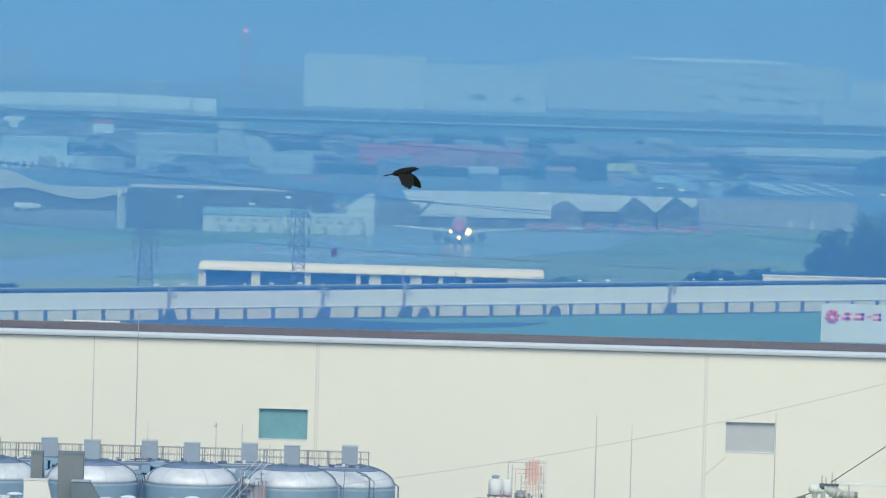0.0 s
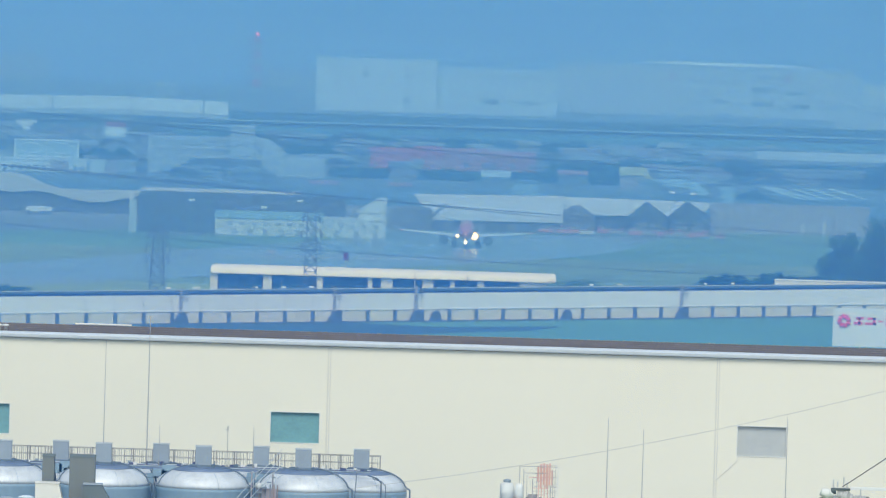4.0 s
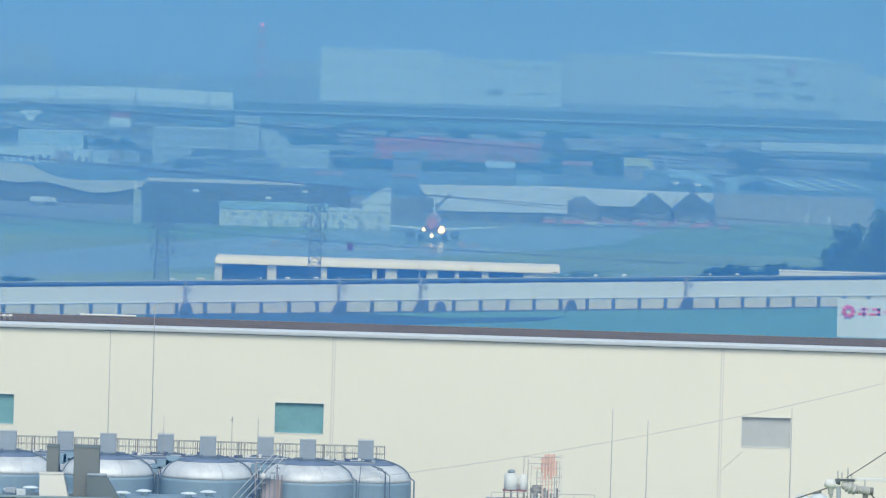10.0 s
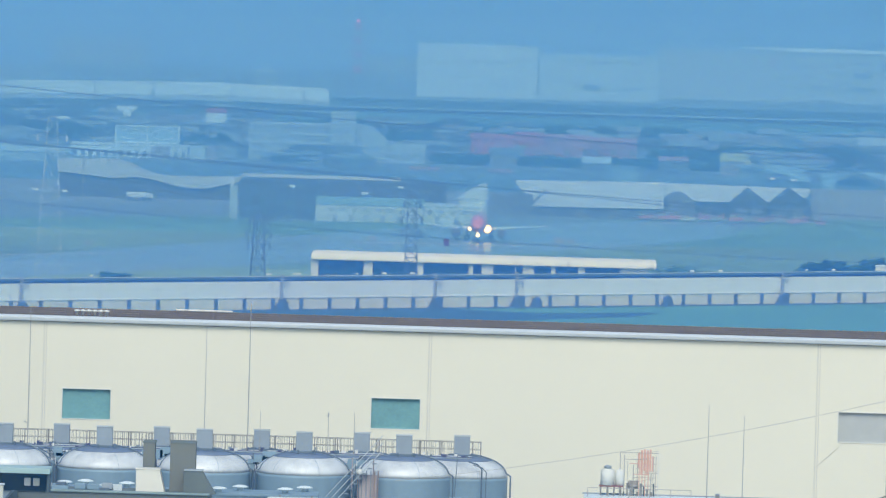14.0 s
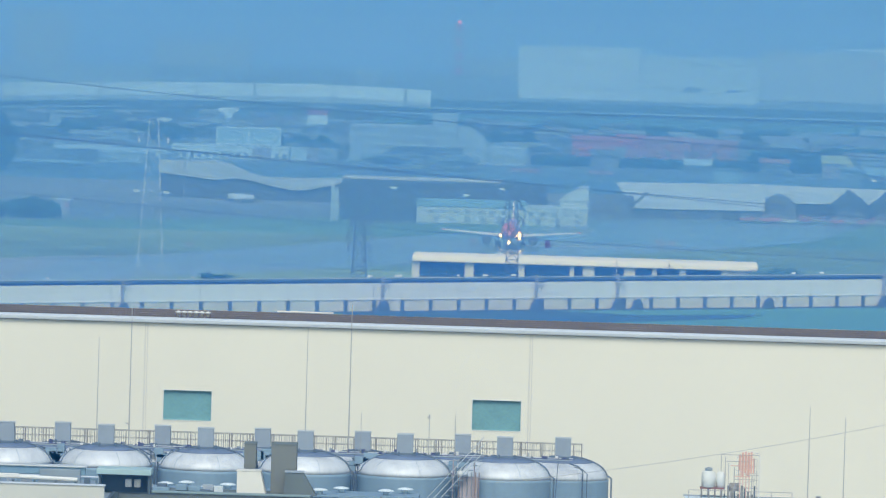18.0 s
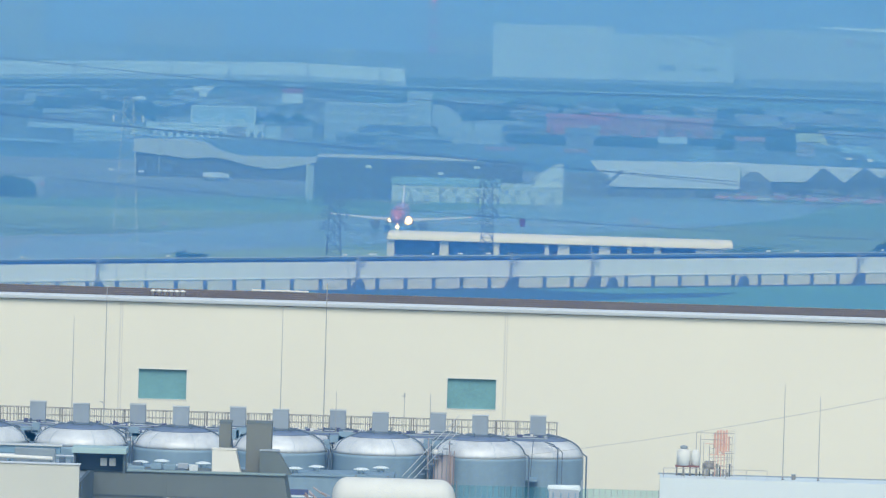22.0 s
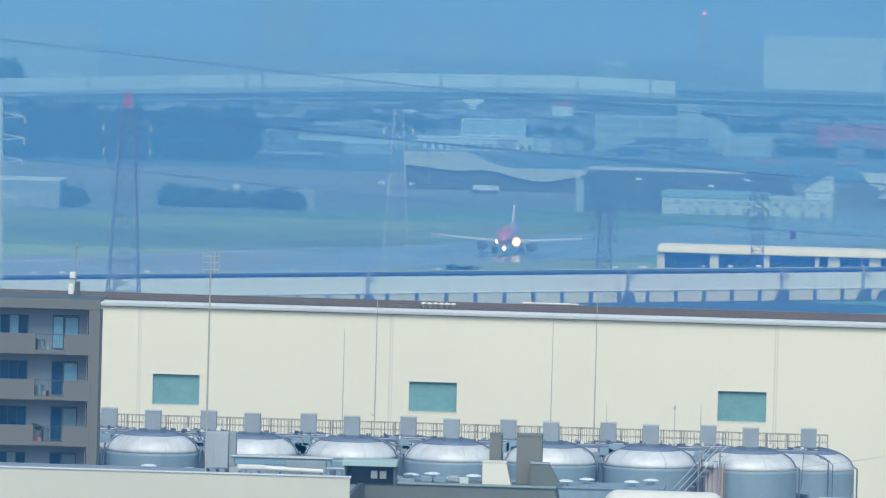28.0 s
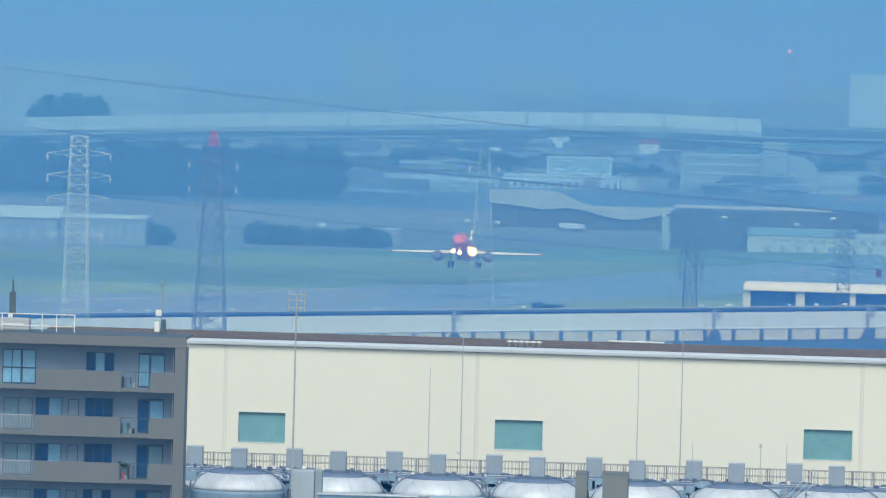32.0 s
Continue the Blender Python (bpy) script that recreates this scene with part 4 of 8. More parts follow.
# ---- near rooftops ----
def build_near_roofs():
    # beige parapet building
    D = 440.0
    x1, x0 = -26.58, -61.9
    zt, zb = 38.37, 36.44
    b = thing("office_block", (x1, D, 0), "beige office block with a deep parapet band", "building")
    W = x1 - x0
    part("parapet", cham(-W, 0, 0, 0.35, zb, zt, b=0.04), M_BEIGE, b, "deep beige parapet band")
    part("coping", cham(-W - 0.05, 0.05, -0.06, 0.42, zt, zt + 0.07, b=0.02), M_PANEL, b, "pale metal coping")
    part("drip_edge", boxm(-W, 0.02, -0.05, 0.3, zb - 0.10, zb), M_CREAM2, b)
    part("roof", boxm(-W, 0, 0.35, 14, zt - 0.9, zt - 0.7), M_STEEL_DULL, b)
    part("wall", boxm(-W, 0, 1.6, 14, 0, zt - 0.9), M_GREYWALL, b)
    for k in range(14):
        x = -38.79 - x1 - 9.2 * (k - 1)
        if -W < x < -0.3:
            part("column", boxm(x - 0.22, x + 0.22, 0.05, 0.5, 0, zb - 0.1), M_BEIGE, b)
    zs = zt - 0.7
    # kiosk, tank cabinet, handrail and pipes on its roof
    k = thing("roof_kiosk", (-25.92, 446, zs), "dark open-fronted rooftop kiosk with pale roof", "kiosk")
    hw = 1.226
    kt = 38.9 - zs
    part("roof", cham(-hw - 0.15, hw + 0.1, -1.0, 1.0, kt - 0.28, kt, b=0.03), M_KIOSK_ROOF, k, "pale teal sheet roof")
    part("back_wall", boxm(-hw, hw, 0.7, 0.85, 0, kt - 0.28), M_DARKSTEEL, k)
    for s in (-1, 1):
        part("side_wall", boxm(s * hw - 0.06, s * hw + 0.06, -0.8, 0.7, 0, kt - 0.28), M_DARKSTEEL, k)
    part("meter_box", cham(0.02, 0.34, -0.3, 0.0, 0.25 * kt, 0.56 * kt), M_WHITE, k)
    part("meter_box", cham(0.46, 0.78, -0.3, 0.0, 0.25 * kt, 0.56 * kt), M_CREAM2, k)
    c = thing("cooling_cabinet", (-33.31, 443, zs), "tall pale grey rooftop cabinet on legs", "cabinet")
    hw, h0, h1 = 0.554, 38.45 - zs, 40.26 - zs
    part("body", cham(-hw, hw, -0.5, 0.5, h0, h1, b=0.06), M_CABINET, c)
    part("door", cham(-hw + 0.38, hw - 0.05, -0.53, -0.5, h0 + 0.06, h1 - 0.06, b=0.012), M_CABINET, c)
    part("side_panel", cham(hw + 0.02, hw + 0.36, -0.4, 0.4, h0 + 0.1, h1, b=0.04), M_STEEL_DULL, c)
    part("cap", lathe([(0.10, h1), (0.14, h1 + 0.10), (0.04, h1 + 0.2)], 10), M_CREAM2, c)
    for sx in (-hw + 0.08, hw - 0.08, 0.0):
        for sy in (-0.4, 0.4):
            part("leg", boxm(sx - 0.05, sx + 0.05, sy - 0.05, sy + 0.05, 0, h0), M_DARKSTEEL, c)
    p = thing("lamp_mast", (-33.74, 441.0, zs), "tall pale grey mast with cross aerial", "mast")
    h = 49.01 - zs
    part("pole", tubem((0, 0, 0), (0, 0, h), 0.052, 10, 0.035), M_POLE, p)
    for dz in (0.05, 0.35, 0.7):
        part("cross_arm", tubem((-0.42, 0, h - dz), (0.42, 0, h - dz), 0.018), M_POLE, p)
    for dx in (-0.38, 0.2, 0.4):
        part("aerial", tubem((dx, 0, h - 0.9), (dx, 0, h + 0.15), 0.018), M_POLE, p)
    u = thing("pipe_run", (0, 441.6, zs), "long white lagged pipe on rooftop stands", "pipe")
    zp = 38.45 - zs
    xa, xb = -32.2, -28.01
    part("lagging", tubem((xa, 0, zp + 0.20), (xb, 0, zp + 0.09), 0.105, 10), M_WHITE, u)
    part("lagging", cham(xa - 0.02, xa + 1.35, -0.16, 0.1, zp + 0.10, zp + 0.32, b=0.05), M_WHITE, u)
    part("duct", cham(xa - 0.3, xb + 0.3, 1.0, 1.8, zp + 0.25, zp + 0.62), M_DUCT_BLUE, u, "rooftop duct coloured as if in blue shadow")
    part("duct_cover", cham(xa - 0.4, xb + 0.4, 0.9, 1.9, zp + 0.62, zp + 0.70), M_ROOF_PALE, u)
    part("housing", cham((xa + xb) / 2 + 0.2, xb + 0.1, 0.5, 0.95, 0, zp + 0.55), M_STEEL_DULL, u)
    for f in (0.02, 0.25, 0.5, 0.75, 0.98):
        part("stand", boxm(xa + (xb - xa) * f - 0.05, xa + (xb - xa) * f + 0.05, -0.08, 0.08, 0, zp), M_DARKSTEEL, u)
    # small plant along the office roof
    rng = random.Random(63)
    for n_ in range(18):
        xx, w_, h_ = x1 - rng.uniform(0.4, 6.5), rng.uniform(0.12, 0.7), rng.uniform(0.55, 0.84)
        e = thing("roof_unit", (xx, 445.5 + rng.uniform(0, 5), zs), "small weathered unit on the office roof", "rooftop unit", "small rooftop units")
        part("body", cham(-w_ / 2, w_ / 2, -0.2, 0.2, 0.06, h_, b=0.03), rng.choice((M_CABINET, M_CABINET, M_DUCT_BLUE, M_PIPE_BLUE, M_STEEL, M_STEEL)), e)
        part("foot", boxm(-w_ * 0.4, w_ * 0.4, -0.15, 0.15, 0, 0.06), M_DARKSTEEL, e)
    for n_, (fa, fb, zz) in enumerate(((0.6, 6.5, 0.80), (2, 5.5, 0.86))):
        e = thing("pipe_run", (x1, 445.0 + n_ * 0.5, zs), "thin pale pipe along the office roof", "pipe")
        part("lagging", tubem((-fb, 0, zz), (-fa, 0, zz), 0.04, 8), M_PANEL if n_ != 1 else M_DUCT_BLUE, e)
        for q in range(5):
            part("stand", boxm(-fb + (fb - fa) * q / 4 - 0.03, -fb + (fb - fa) * q / 4 + 0.03, -0.03, 0.03, 0, zz), M_STEEL_DULL, e)

    # grey block next to it
    D = 452.0
    gx0, gx1 = -27.59, -17.03
    gt = 37.3
    g = thing("grey_block", (gx0, D, 0), "grey plastered plant building with sloping end", "building")
    W = gx1 - gx0
    part("wall", prism([(0, 0), (W + 6.5, 0), (W, gt), (0, gt)], 0.0, 4), M_GREYWALL, g)
    part("coping", cham(-0.05, W + 0.08, -0.1, 0.5, gt, gt + 0.10, b=0.03), M_COPING, g, "pale teal-grey metal coping")
    part("string_course", boxm(0, W + 0.6, -0.05, 0, gt - 1.187 - 0.035, gt - 1.187), M_DARKSTEEL, g)
    part("pilaster", boxm(4.52, 4.689, -0.06, 0, 0, gt), M_GREYWALL, g)
    part("canopy", cham(4.859, 7.486, -0.9, 0, gt - 1.554, gt - 1.243), M_FRAME, g, "grey canopy over the loading door")
    # flat dark sheet paints the shade of the door opening
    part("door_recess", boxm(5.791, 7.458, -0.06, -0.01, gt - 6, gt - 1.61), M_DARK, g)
    part("post", boxm(4.689, 4.972, -0.3, -0.02, gt - 7, gt - 1.243), M_BEIGE, g)
    for n_ in range(22):
        xx, w_, h_ = gx0 + rng.uniform(0.3, W - 3.6), rng.uniform(0.12, 0.9), rng.uniform(0.12, 0.38)
        e = thing("roof_unit", (xx, 452.9 + rng.uniform(0, 2.2), gt), "small weathered unit on the plant roof", "rooftop unit", "small rooftop units")
        part("body", cham(-w_ / 2, w_ / 2, -0.2, 0.2, 0.05, h_, b=0.03), rng.choice((M_CABINET, M_STEEL, M_DUCT_BLUE, M_PIPE_BLUE, M_STEEL, M_DRUM)), e)
        part("foot", boxm(-w_ * 0.4, w_ * 0.4, -0.15, 0.15, 0, 0.05), M_DARKSTEEL, e)
    for nm, xa, xb, zb_, zt_, m_, yy in (("exhaust_stack", -20.48, -19.88, None, 39.8, M_DUCT, 455), ("exhaust_stack", -19.07, -17.79, None, 39.88, M_DUCT, 454)):
        s = thing(nm, ((xa + xb) / 2, yy + 0.8, gt), "square taupe exhaust stack on the roof", "stack", "exhaust stacks")
        hw, h = (xb - xa) / 2, zt_ - gt - 0.14
        part("duct", cham(-hw, hw, -0.6, 0.6, 0, h, b=0.03), M_DUCT, s)
        part("cap", cham(-hw - 0.02, hw + 0.02, -0.62, 0.62, h, h + 0.09, b=0.02), M_GREYWALL, s)
    s = thing("plant_housing", (-20.07, 453.2, gt), "cream rooftop plant housing with a sloping side", "housing")
    w2, h2 = 0.651, 38.44 - gt
    part("body", prism([(-w2, 0), (w2 + 0.15, 0), (w2 - 0.12, h2), (-w2, h2)], 0, 1.2), M_CREAM2, s)
    part("lid", cham(-w2 - 0.04, w2 - 0.08, -0.03, 1.25, h2, h2 + 0.04, b=0.015), M_CREAM2, s)
    s = thing("plant_housing", (-17.85, 453.0, gt), "grey rooftop plant housing with a pale lid", "housing")
    w2, h2 = 0.453, 38.45 - gt
    part("body", prism([(-w2, 0), (w2 + 0.7, 0), (w2, h2), (-w2, h2)], 0, 0.9), M_GREYWALL, s)
    part("lid", cham(-w2 - 0.02, w2 + 0.05, -0.05, 0.95, h2, h2 + 0.06, b=0.02), M_CABINET, s)


build_near_roofs()


# ---- yard: white pressure vessel, shed, fence ----
def build_yard():
    D = 520.0
    x0, x1 = -16.79, -9.69
    zt, zc = 32.63, 0
    r = 1.073
    zc = zt - r
    v = thing("pressure_vessel", ((x0 + x1) / 2, D, zc), "white horizontal pressure vessel with rounded ends", "tank")
    hl = (x1 - x0) / 2
    e = 0.9
    prof = [(r * math.sin(a), -hl + e - e * math.cos(a)) for a in [k * math.pi / 2 / 8 for k in range(0, 9)]]
    prof[0] = (0.02, -hl)
    prof += [(r, hl - e)] + [(r * math.cos(a), hl - e + e * math.sin(a)) for a in [k * math.pi / 2 / 8 for k in range(1, 9)]]
    prof[-1] = (0.02, hl)
    part("shell", lathe(prof, 36, "X"), M_VESSEL, v)
    for s in (-0.6, 0.6):
        part("saddle", cham(hl * s - 0.2, hl * s + 0.2, -0.8, 0.8, -r - 0.5, -r * 0.6), M_CONC, v)
    for s in (-0.62, -0.1, 0.55):
        part("valve", tubem((hl * s, 0, r - 0.02), (hl * s, 0, r + 0.12), 0.05), M_RAIL, v)
    part("ladder", tubem((hl + 0.05, -0.4, -r), (hl + 0.05, -0.4, r), 0.03), M_RAIL, v)
    # the roof deck on which the vessel stands
    zd = zc - r - 0.5
    b = thing("pump_house", ((x0 + x1) / 2, D, 0), "low pump house with a pale flat roof", "building")
    xa, xb = -18.25, 2.01
    ox = (x0 + x1) / 2
    part("wall", boxm(xa - ox, xb - ox, -2.6, 3, 0, zd - 0.2), M_GREYWALL, b)
    part("roof", cham(xa - ox - 0.2, xb - ox + 0.2, -2.8, 3.2, zd - 0.2, zd, b=0.05), M_ROOF_PALE, b)
    p = thing("pipe_run", ((x0 + x1) / 2, D - 2.2, zd), "white lagged pipes across the pump house roof", "pipe")
    za = 30.66 - zd
    part("lagging", tubem((xa - ox, 0, za), (-6.57 - ox, 0, za + 0.05), 0.14, 10), M_SHED, p)
    part("lagging", tubem((-12.42 - ox, 0.6, za + 0.25), (-3.01 - ox, 0.6, za + 0.1), 0.16, 10), M_WHITE, p)
    for f in (0.05, 0.2, 0.4, 0.55, 0.7):
        part("stand", boxm(xa - ox + (xb - xa) * f, xa - ox + (xb - xa) * f + 0.1, -0.1, 0.7, 0, max(0.1, za - 0.1)), M_RAIL, p)
    # stacked pipes and gear beside the vessel
    gear = thing("pipe_stack", (-18.1, 523, zd), "jumble of dark, cream and rusty pipes by the vessel", "pipes")
    rq = random.Random(44)
    part("tray", cham(-1.3, 0.1, -0.3, 0.3, 31.18 - zd, 31.26 - zd, b=0.02), M_SHED, gear, "pale flat tray")
    part("tray_leg", boxm(-1.2, -1.1, -0.2, 0.2, 0, 31.18 - zd), M_RAIL, gear)
    part("tray_leg", boxm(-0.1, 0.0, -0.2, 0.2, 0, 31.18 - zd), M_RAIL, gear)
    part("dark_box", cham(-1.3, -0.2, 0.1, 0.6, 31.27 - zd, 31.58 - zd, b=0.03), M_VALVE_DARK, gear)
    for k in range(9):
        xa3, z3 = rq.uniform(-0.5, 0.5), rq.uniform(31.15, 31.65) - zd
        part("rusty_pipe", tubem((xa3, rq.uniform(-0.5, 0), z3 + 0.15), (xa3 + rq.uniform(0.2, 0.9), rq.uniform(-0.5, 0), z3 - 0.2), rq.uniform(0.03, 0.06), 8), M_RUST if k % 2 else M_RUST_PALE, gear)
    for k in range(16):
        xa3, z3 = rq.uniform(-1.2, 1.2), rq.uniform(0.1, 31.0 - zd)
        part("fitting", cham(xa3, xa3 + rq.uniform(0.1, 0.5), -0.6, -0.3, z3, z3 + rq.uniform(0.08, 0.25), b=0.02), rq.choice((M_RACK, M_RUST_PALE, M_STEEL_DULL, M_PIPE_BLUE, M_CREAM2)), gear)
    for k in range(7):
        z3 = rq.uniform(0.15, 31.1 - zd)
        part("pipe", tubem((-1.3, -0.2, z3), (rq.uniform(0.6, 1.4), -0.2, z3 + rq.uniform(-0.2, 0.2)), rq.uniform(0.03, 0.07), 8), rq.choice((M_PIPE_BLUE, M_RACK, M_STEEL_DULL, M_VALVE_DARK)), gear)
    c = thing("control_cabinet", (-3.43, 521, zd), "pale louvred control cabinet on the roof", "cabinet")
    hw, h = 0.879, 32.28 - zd
    for f0, f1, w in ((0.05, 0.4, 0.75), (0.46, 0.68, 1.0), (0.74, 1.0, 1.0)):
        part("panel", cham(-hw * w, hw * w, -0.5, 0.5, h * f0, h * f1, b=0.05), M_CABINET, c)
    part("frame", boxm(-hw * 0.7, hw * 0.7, -0.3, 0.3, 0, h * 0.95), M_STEEL_DULL, c)
    part("top_pipe", lathe([(0.02, -hw - 0.1), (0.2, -hw - 0.02), (0.22, hw), (0.02, hw + 0.1)], 12, "X"), M_SHED, c, at=(0, -0.3, h))
    for sx in (-0.7, -0.2, 0.3, 0.75):
        part("conduit", tubem((hw * sx, -0.56, 0), (hw * sx, -0.56, h * 0.9), 0.035), M_DUCT_BLUE, c)
    o = thing("insulated_duct", (-8.74, 521.5, zd), "buff insulated duct with a rounded back", "duct")
    part("shell", lathe([(0.02, -1.15), (0.4, -1.1), (0.55, -0.9), (0.55, 0.7), (0.35, 1.1), (0.02, 1.2)], 20, "X"), mat("buff_lagging", (0.66, 0.55, 0.38), 0.7, vary=0.12, size=0.6), o, at=(0, 0, 30.86 - zd))
    part("support", boxm(-0.8, 0.8, -0.3, 0.3, 0, 30.86 - zd), M_RAIL, o)
    # fence of green mesh
    f = thing("mesh_fence", (0, 545, 0), "teal green mesh fence on thin posts", "fence")
    fx0, fx1, fz = -10.37, 5.33, 30.6
    nb = 44
    for k in range(nb):
        xa2 = fx0 + (fx1 - fx0) * k / nb
        part("mesh_panel", boxm(xa2 + 0.04, xa2 + (fx1 - fx0) / nb - 0.04, -0.004, 0.004, fz - 3.0, fz), M_NET, f)
        part("post", tubem((xa2, -0.03, 0), (xa2, -0.03, fz + 0.04), 0.022), M_ROAD_TEAL, f)
    # white-blue shed
    D = 540.0
    sx0, sx1, sx2 = 2.16, 16.08, 18.85
    zt = 31.87 - 0.16
    s = thing("clad_shed", (sx0, D, 0), "pale blue-white clad shed with flat roof", "building")
    part("wall", boxm(0, sx1 - sx0, 0, 3.2, 0, zt), M_SHED, s)
    part("wall", boxm(sx1 - sx0, sx2 - sx0, 0.6, 3.0, 0, zt - 0.12), M_SHED_BLUE, s)
    part("roof_trim", boxm(0, sx1 - sx0, 0.0, 3.2, zt, zt + 0.05), M_SHED, s)
    part("roof_kerb", boxm(-0.1, sx1 - sx0 + 0.08, 3.14, 3.24, zt + 0.04, zt + 0.13), M_STEEL_DULL, s, "thin dark roof kerb")
    part("downpipe", tubem((sx1 - sx0 + 0.12, 0.3, 0), (sx1 - sx0 + 0.12, 0.3, zt), 0.07), M_RAIL, s)
    w = part("window", boxm(8.19 - sx0, 9.77 - sx0, -0.05, 0.02, zt - 3.4, 30.25), M_FRAME, s)
    for j in range(2):
        part("pane", boxm(8.25 - sx0 + j * 0.78, 8.25 - sx0 + j * 0.78 + 0.72, -0.07, -0.052, zt - 3.35, 30.19), M_CURTAIN, w)
    # rooftop plant on the shed
    zr = zt + 0.05
    q = thing("orange_frame", (5.44, 542.5, zr), "faded orange pipe rack with white vessel", "pipe rack")
    for xx, zz, m_ in ((-1.15, 2.55, M_RACK), (-0.9, 2.4, M_RACK), (-0.35, 1.8, M_RACK), (0.0, 2.6, M_ORANGE), (0.18, 2.65, M_ORANGE), (0.36, 2.65, M_ORANGE), (0.55, 2.6, M_ORANGE), (1.15, 2.6, M_WHITE), (0.72, 1.4, M_RACK)):
        part("post", tubem((xx, 0, 0), (xx, 0, zz), 0.024), m_, q)
        part("post", tubem((xx, 0.8, 0), (xx, 0.8, zz), 0.02), m_, q)
    for z_, xa2, xb2, m_ in ((2.6, -1.15, 1.15, M_RACK), (2.2, -0.9, 0.5, M_RACK), (1.95, -0.6, 0.6, M_ORANGE), (1.4, 0.4, 1.15, M_RACK), (1.3, -0.4, 0.6, M_ORANGE), (0.9, -0.6, -0.05, M_RAIL), (0.6, -0.6, 1.15, M_RACK)):
        part("rail", tubem((xa2, 0, z_), (xb2, 0, z_), 0.022), m_, q)
    for k_ in range(9):
        za_ = 0.3 + 0.27 * k_
        part("tie", tubem((-0.35 + 0.07 * (k_ % 3), 0.02, za_), (1.15 - 0.2 * (k_ % 2), 0.78, za_ + 0.12 * (k_ % 3)), 0.014, 5), M_RACK, q)
    for xx in (-0.7, -0.1, 0.85, 1.0):
        part("ladder_rail", tubem((xx, 0.4, 0), (xx, 0.4, 2.2 + 0.2 * xx), 0.016, 5), M_RACK, q)
    for k_, (xx, z0_, z1_, wd_) in enumerate(((-0.1, 1.7, 2.6, 0.10), (0.07, 1.3, 2.75, 0.13), (0.25, 1.5, 2.8, 0.12), (0.42, 1.3, 2.75, 0.14), (0.60, 1.5, 2.8, 0.11), (0.76, 1.5, 2.4, 0.07))):
        part("orange_slat", cham(xx, xx + wd_, 0.1, 0.3 + 0.05 * (k_ % 3), z0_, z1_, b=0.02), M_ORANGE, q, "faded orange slat")
    for k_ in range(10):
        xx = -0.95 + 0.2 * k_
        part("dark_fitting", cham(xx, xx + 0.08 + 0.04 * (k_ % 3), -0.1, 0.05, 0.0, 0.25 + 0.17 * ((k_ * 7) % 4), b=0.015), M_RAIL if k_ % 3 else M_DARKSTEEL, q)
    part("drum", lathe([(0.02, 0.4), (0.3, 0.42), (0.3, 0.85), (0.02, 0.88)], 12), M_RACK, q, at=(-0.35, 0.4, 0))
    q = thing("hopper", (3.55, 542.5, zr), "small white silo on a dark stand", "silo")
    part("shell", lathe([(0.02, 1.62), (0.22, 1.6), (0.42, 1.5), (0.42, 0.62), (0.02, 0.6)], 16), M_HOPPER, q)
    part("cap", lathe([(0.2, 1.6), (0.24, 1.75), (0.05, 1.82)], 10), M_STEEL_DULL, q)
    part("pipe", lathe([(0.27, 0.5), (0.27, 1.3), (0.2, 1.52), (0.02, 1.58)], 14), M_HOPPER, q, at=(0.72, 0, 0))
    for xx in (-0.4, 0.0, 0.4, 0.8):
        part("leg", boxm(xx - 0.05, xx + 0.05, -0.3, 0.3, 0, 0.6), M_RAIL, q)
    part("beam", boxm(-0.5, 0.95, -0.32, 0.32, 0.52, 0.62), mat("rust_red_beam", (0.26, 0.13, 0.12), 0.7, vary=0.2, size=0.4), q)
    rl = thing("roof_railing", (sx0, 540.6, zr), "thin railing on the shed roof", "railing")
    for dz in (0.55,):
        part("rail", tubem((0.2, 0, dz), (6.412, 0, dz), 0.02), M_RACK, rl)
    for k in range(6):
        part("post", tubem((0.2 + k * 1.24, 0, 0), (0.2 + k * 1.24, 0, 0.55), 0.02), M_RACK, rl)
    bx = thing("valve_box", (10.16, 541.4, zr), "small galvanised box on the shed roof", "box")
    part("body", cham(-0.12, 0.12, -0.1, 0.1, 0, 0.3), M_RAIL, bx)
    part("lid", cham(-0.15, 0.15, -0.13, 0.13, 0.3, 0.34, b=0.01), M_STEEL_DULL, bx)
    mast(9.5, 541, zr, 37.49, 0.046, "thin grey lightning rod on the shed roof", M_POLE)
    mast(11.63, 541, zr, 36.88, 0.046, "thin grey lightning rod on the shed roof", M_POLE)
    # low plant past the shed: round-topped tanks and pipes, with a third rod
    l = thing("plant_deck", (22.51, 552, 0), "low dark plant deck beside the shed", "building")
    zd2 = 30.7
    part("wall", boxm(-3.6, 0.5, -2, 1.5, 0, zd2), M_STEEL_DULL, l)
    part("deck", cham(-3.7, 0.6, -2.1, 1.6, zd2, zd2 + 0.15, b=0.03), M_PIPE_BLUE, l)
    part("low_wall", boxm(0.6, 8.0, -2, 1.5, 0, zd2 - 0.3), M_SHED_BLUE, l, "pale blue lower bay")
    rng = random.Random(31)
    for k in range(30):
        xx, h_ = rng.uniform(-3.4, 0.2), rng.uniform(0.06, 0.4)
        part("equipment", cham(xx, xx + rng.uniform(0.1, 0.4), -1.9 + rng.uniform(0, 0.6), -0.9, zd2 + 0.15, zd2 + 0.15 + h_, b=0.03), rng.choice((M_VALVE_DARK, M_PIPE_BLUE, M_DARKSTEEL, M_STEEL_DULL, M_CREAM2)), l)
        if k % 4 == 0:
            part("pipe", tubem((xx, -1.95, zd2 + 0.1 + h_), (xx + 0.9, -1.95, zd2 + 0.1 + h_), 0.03), M_STEEL_DULL, l)
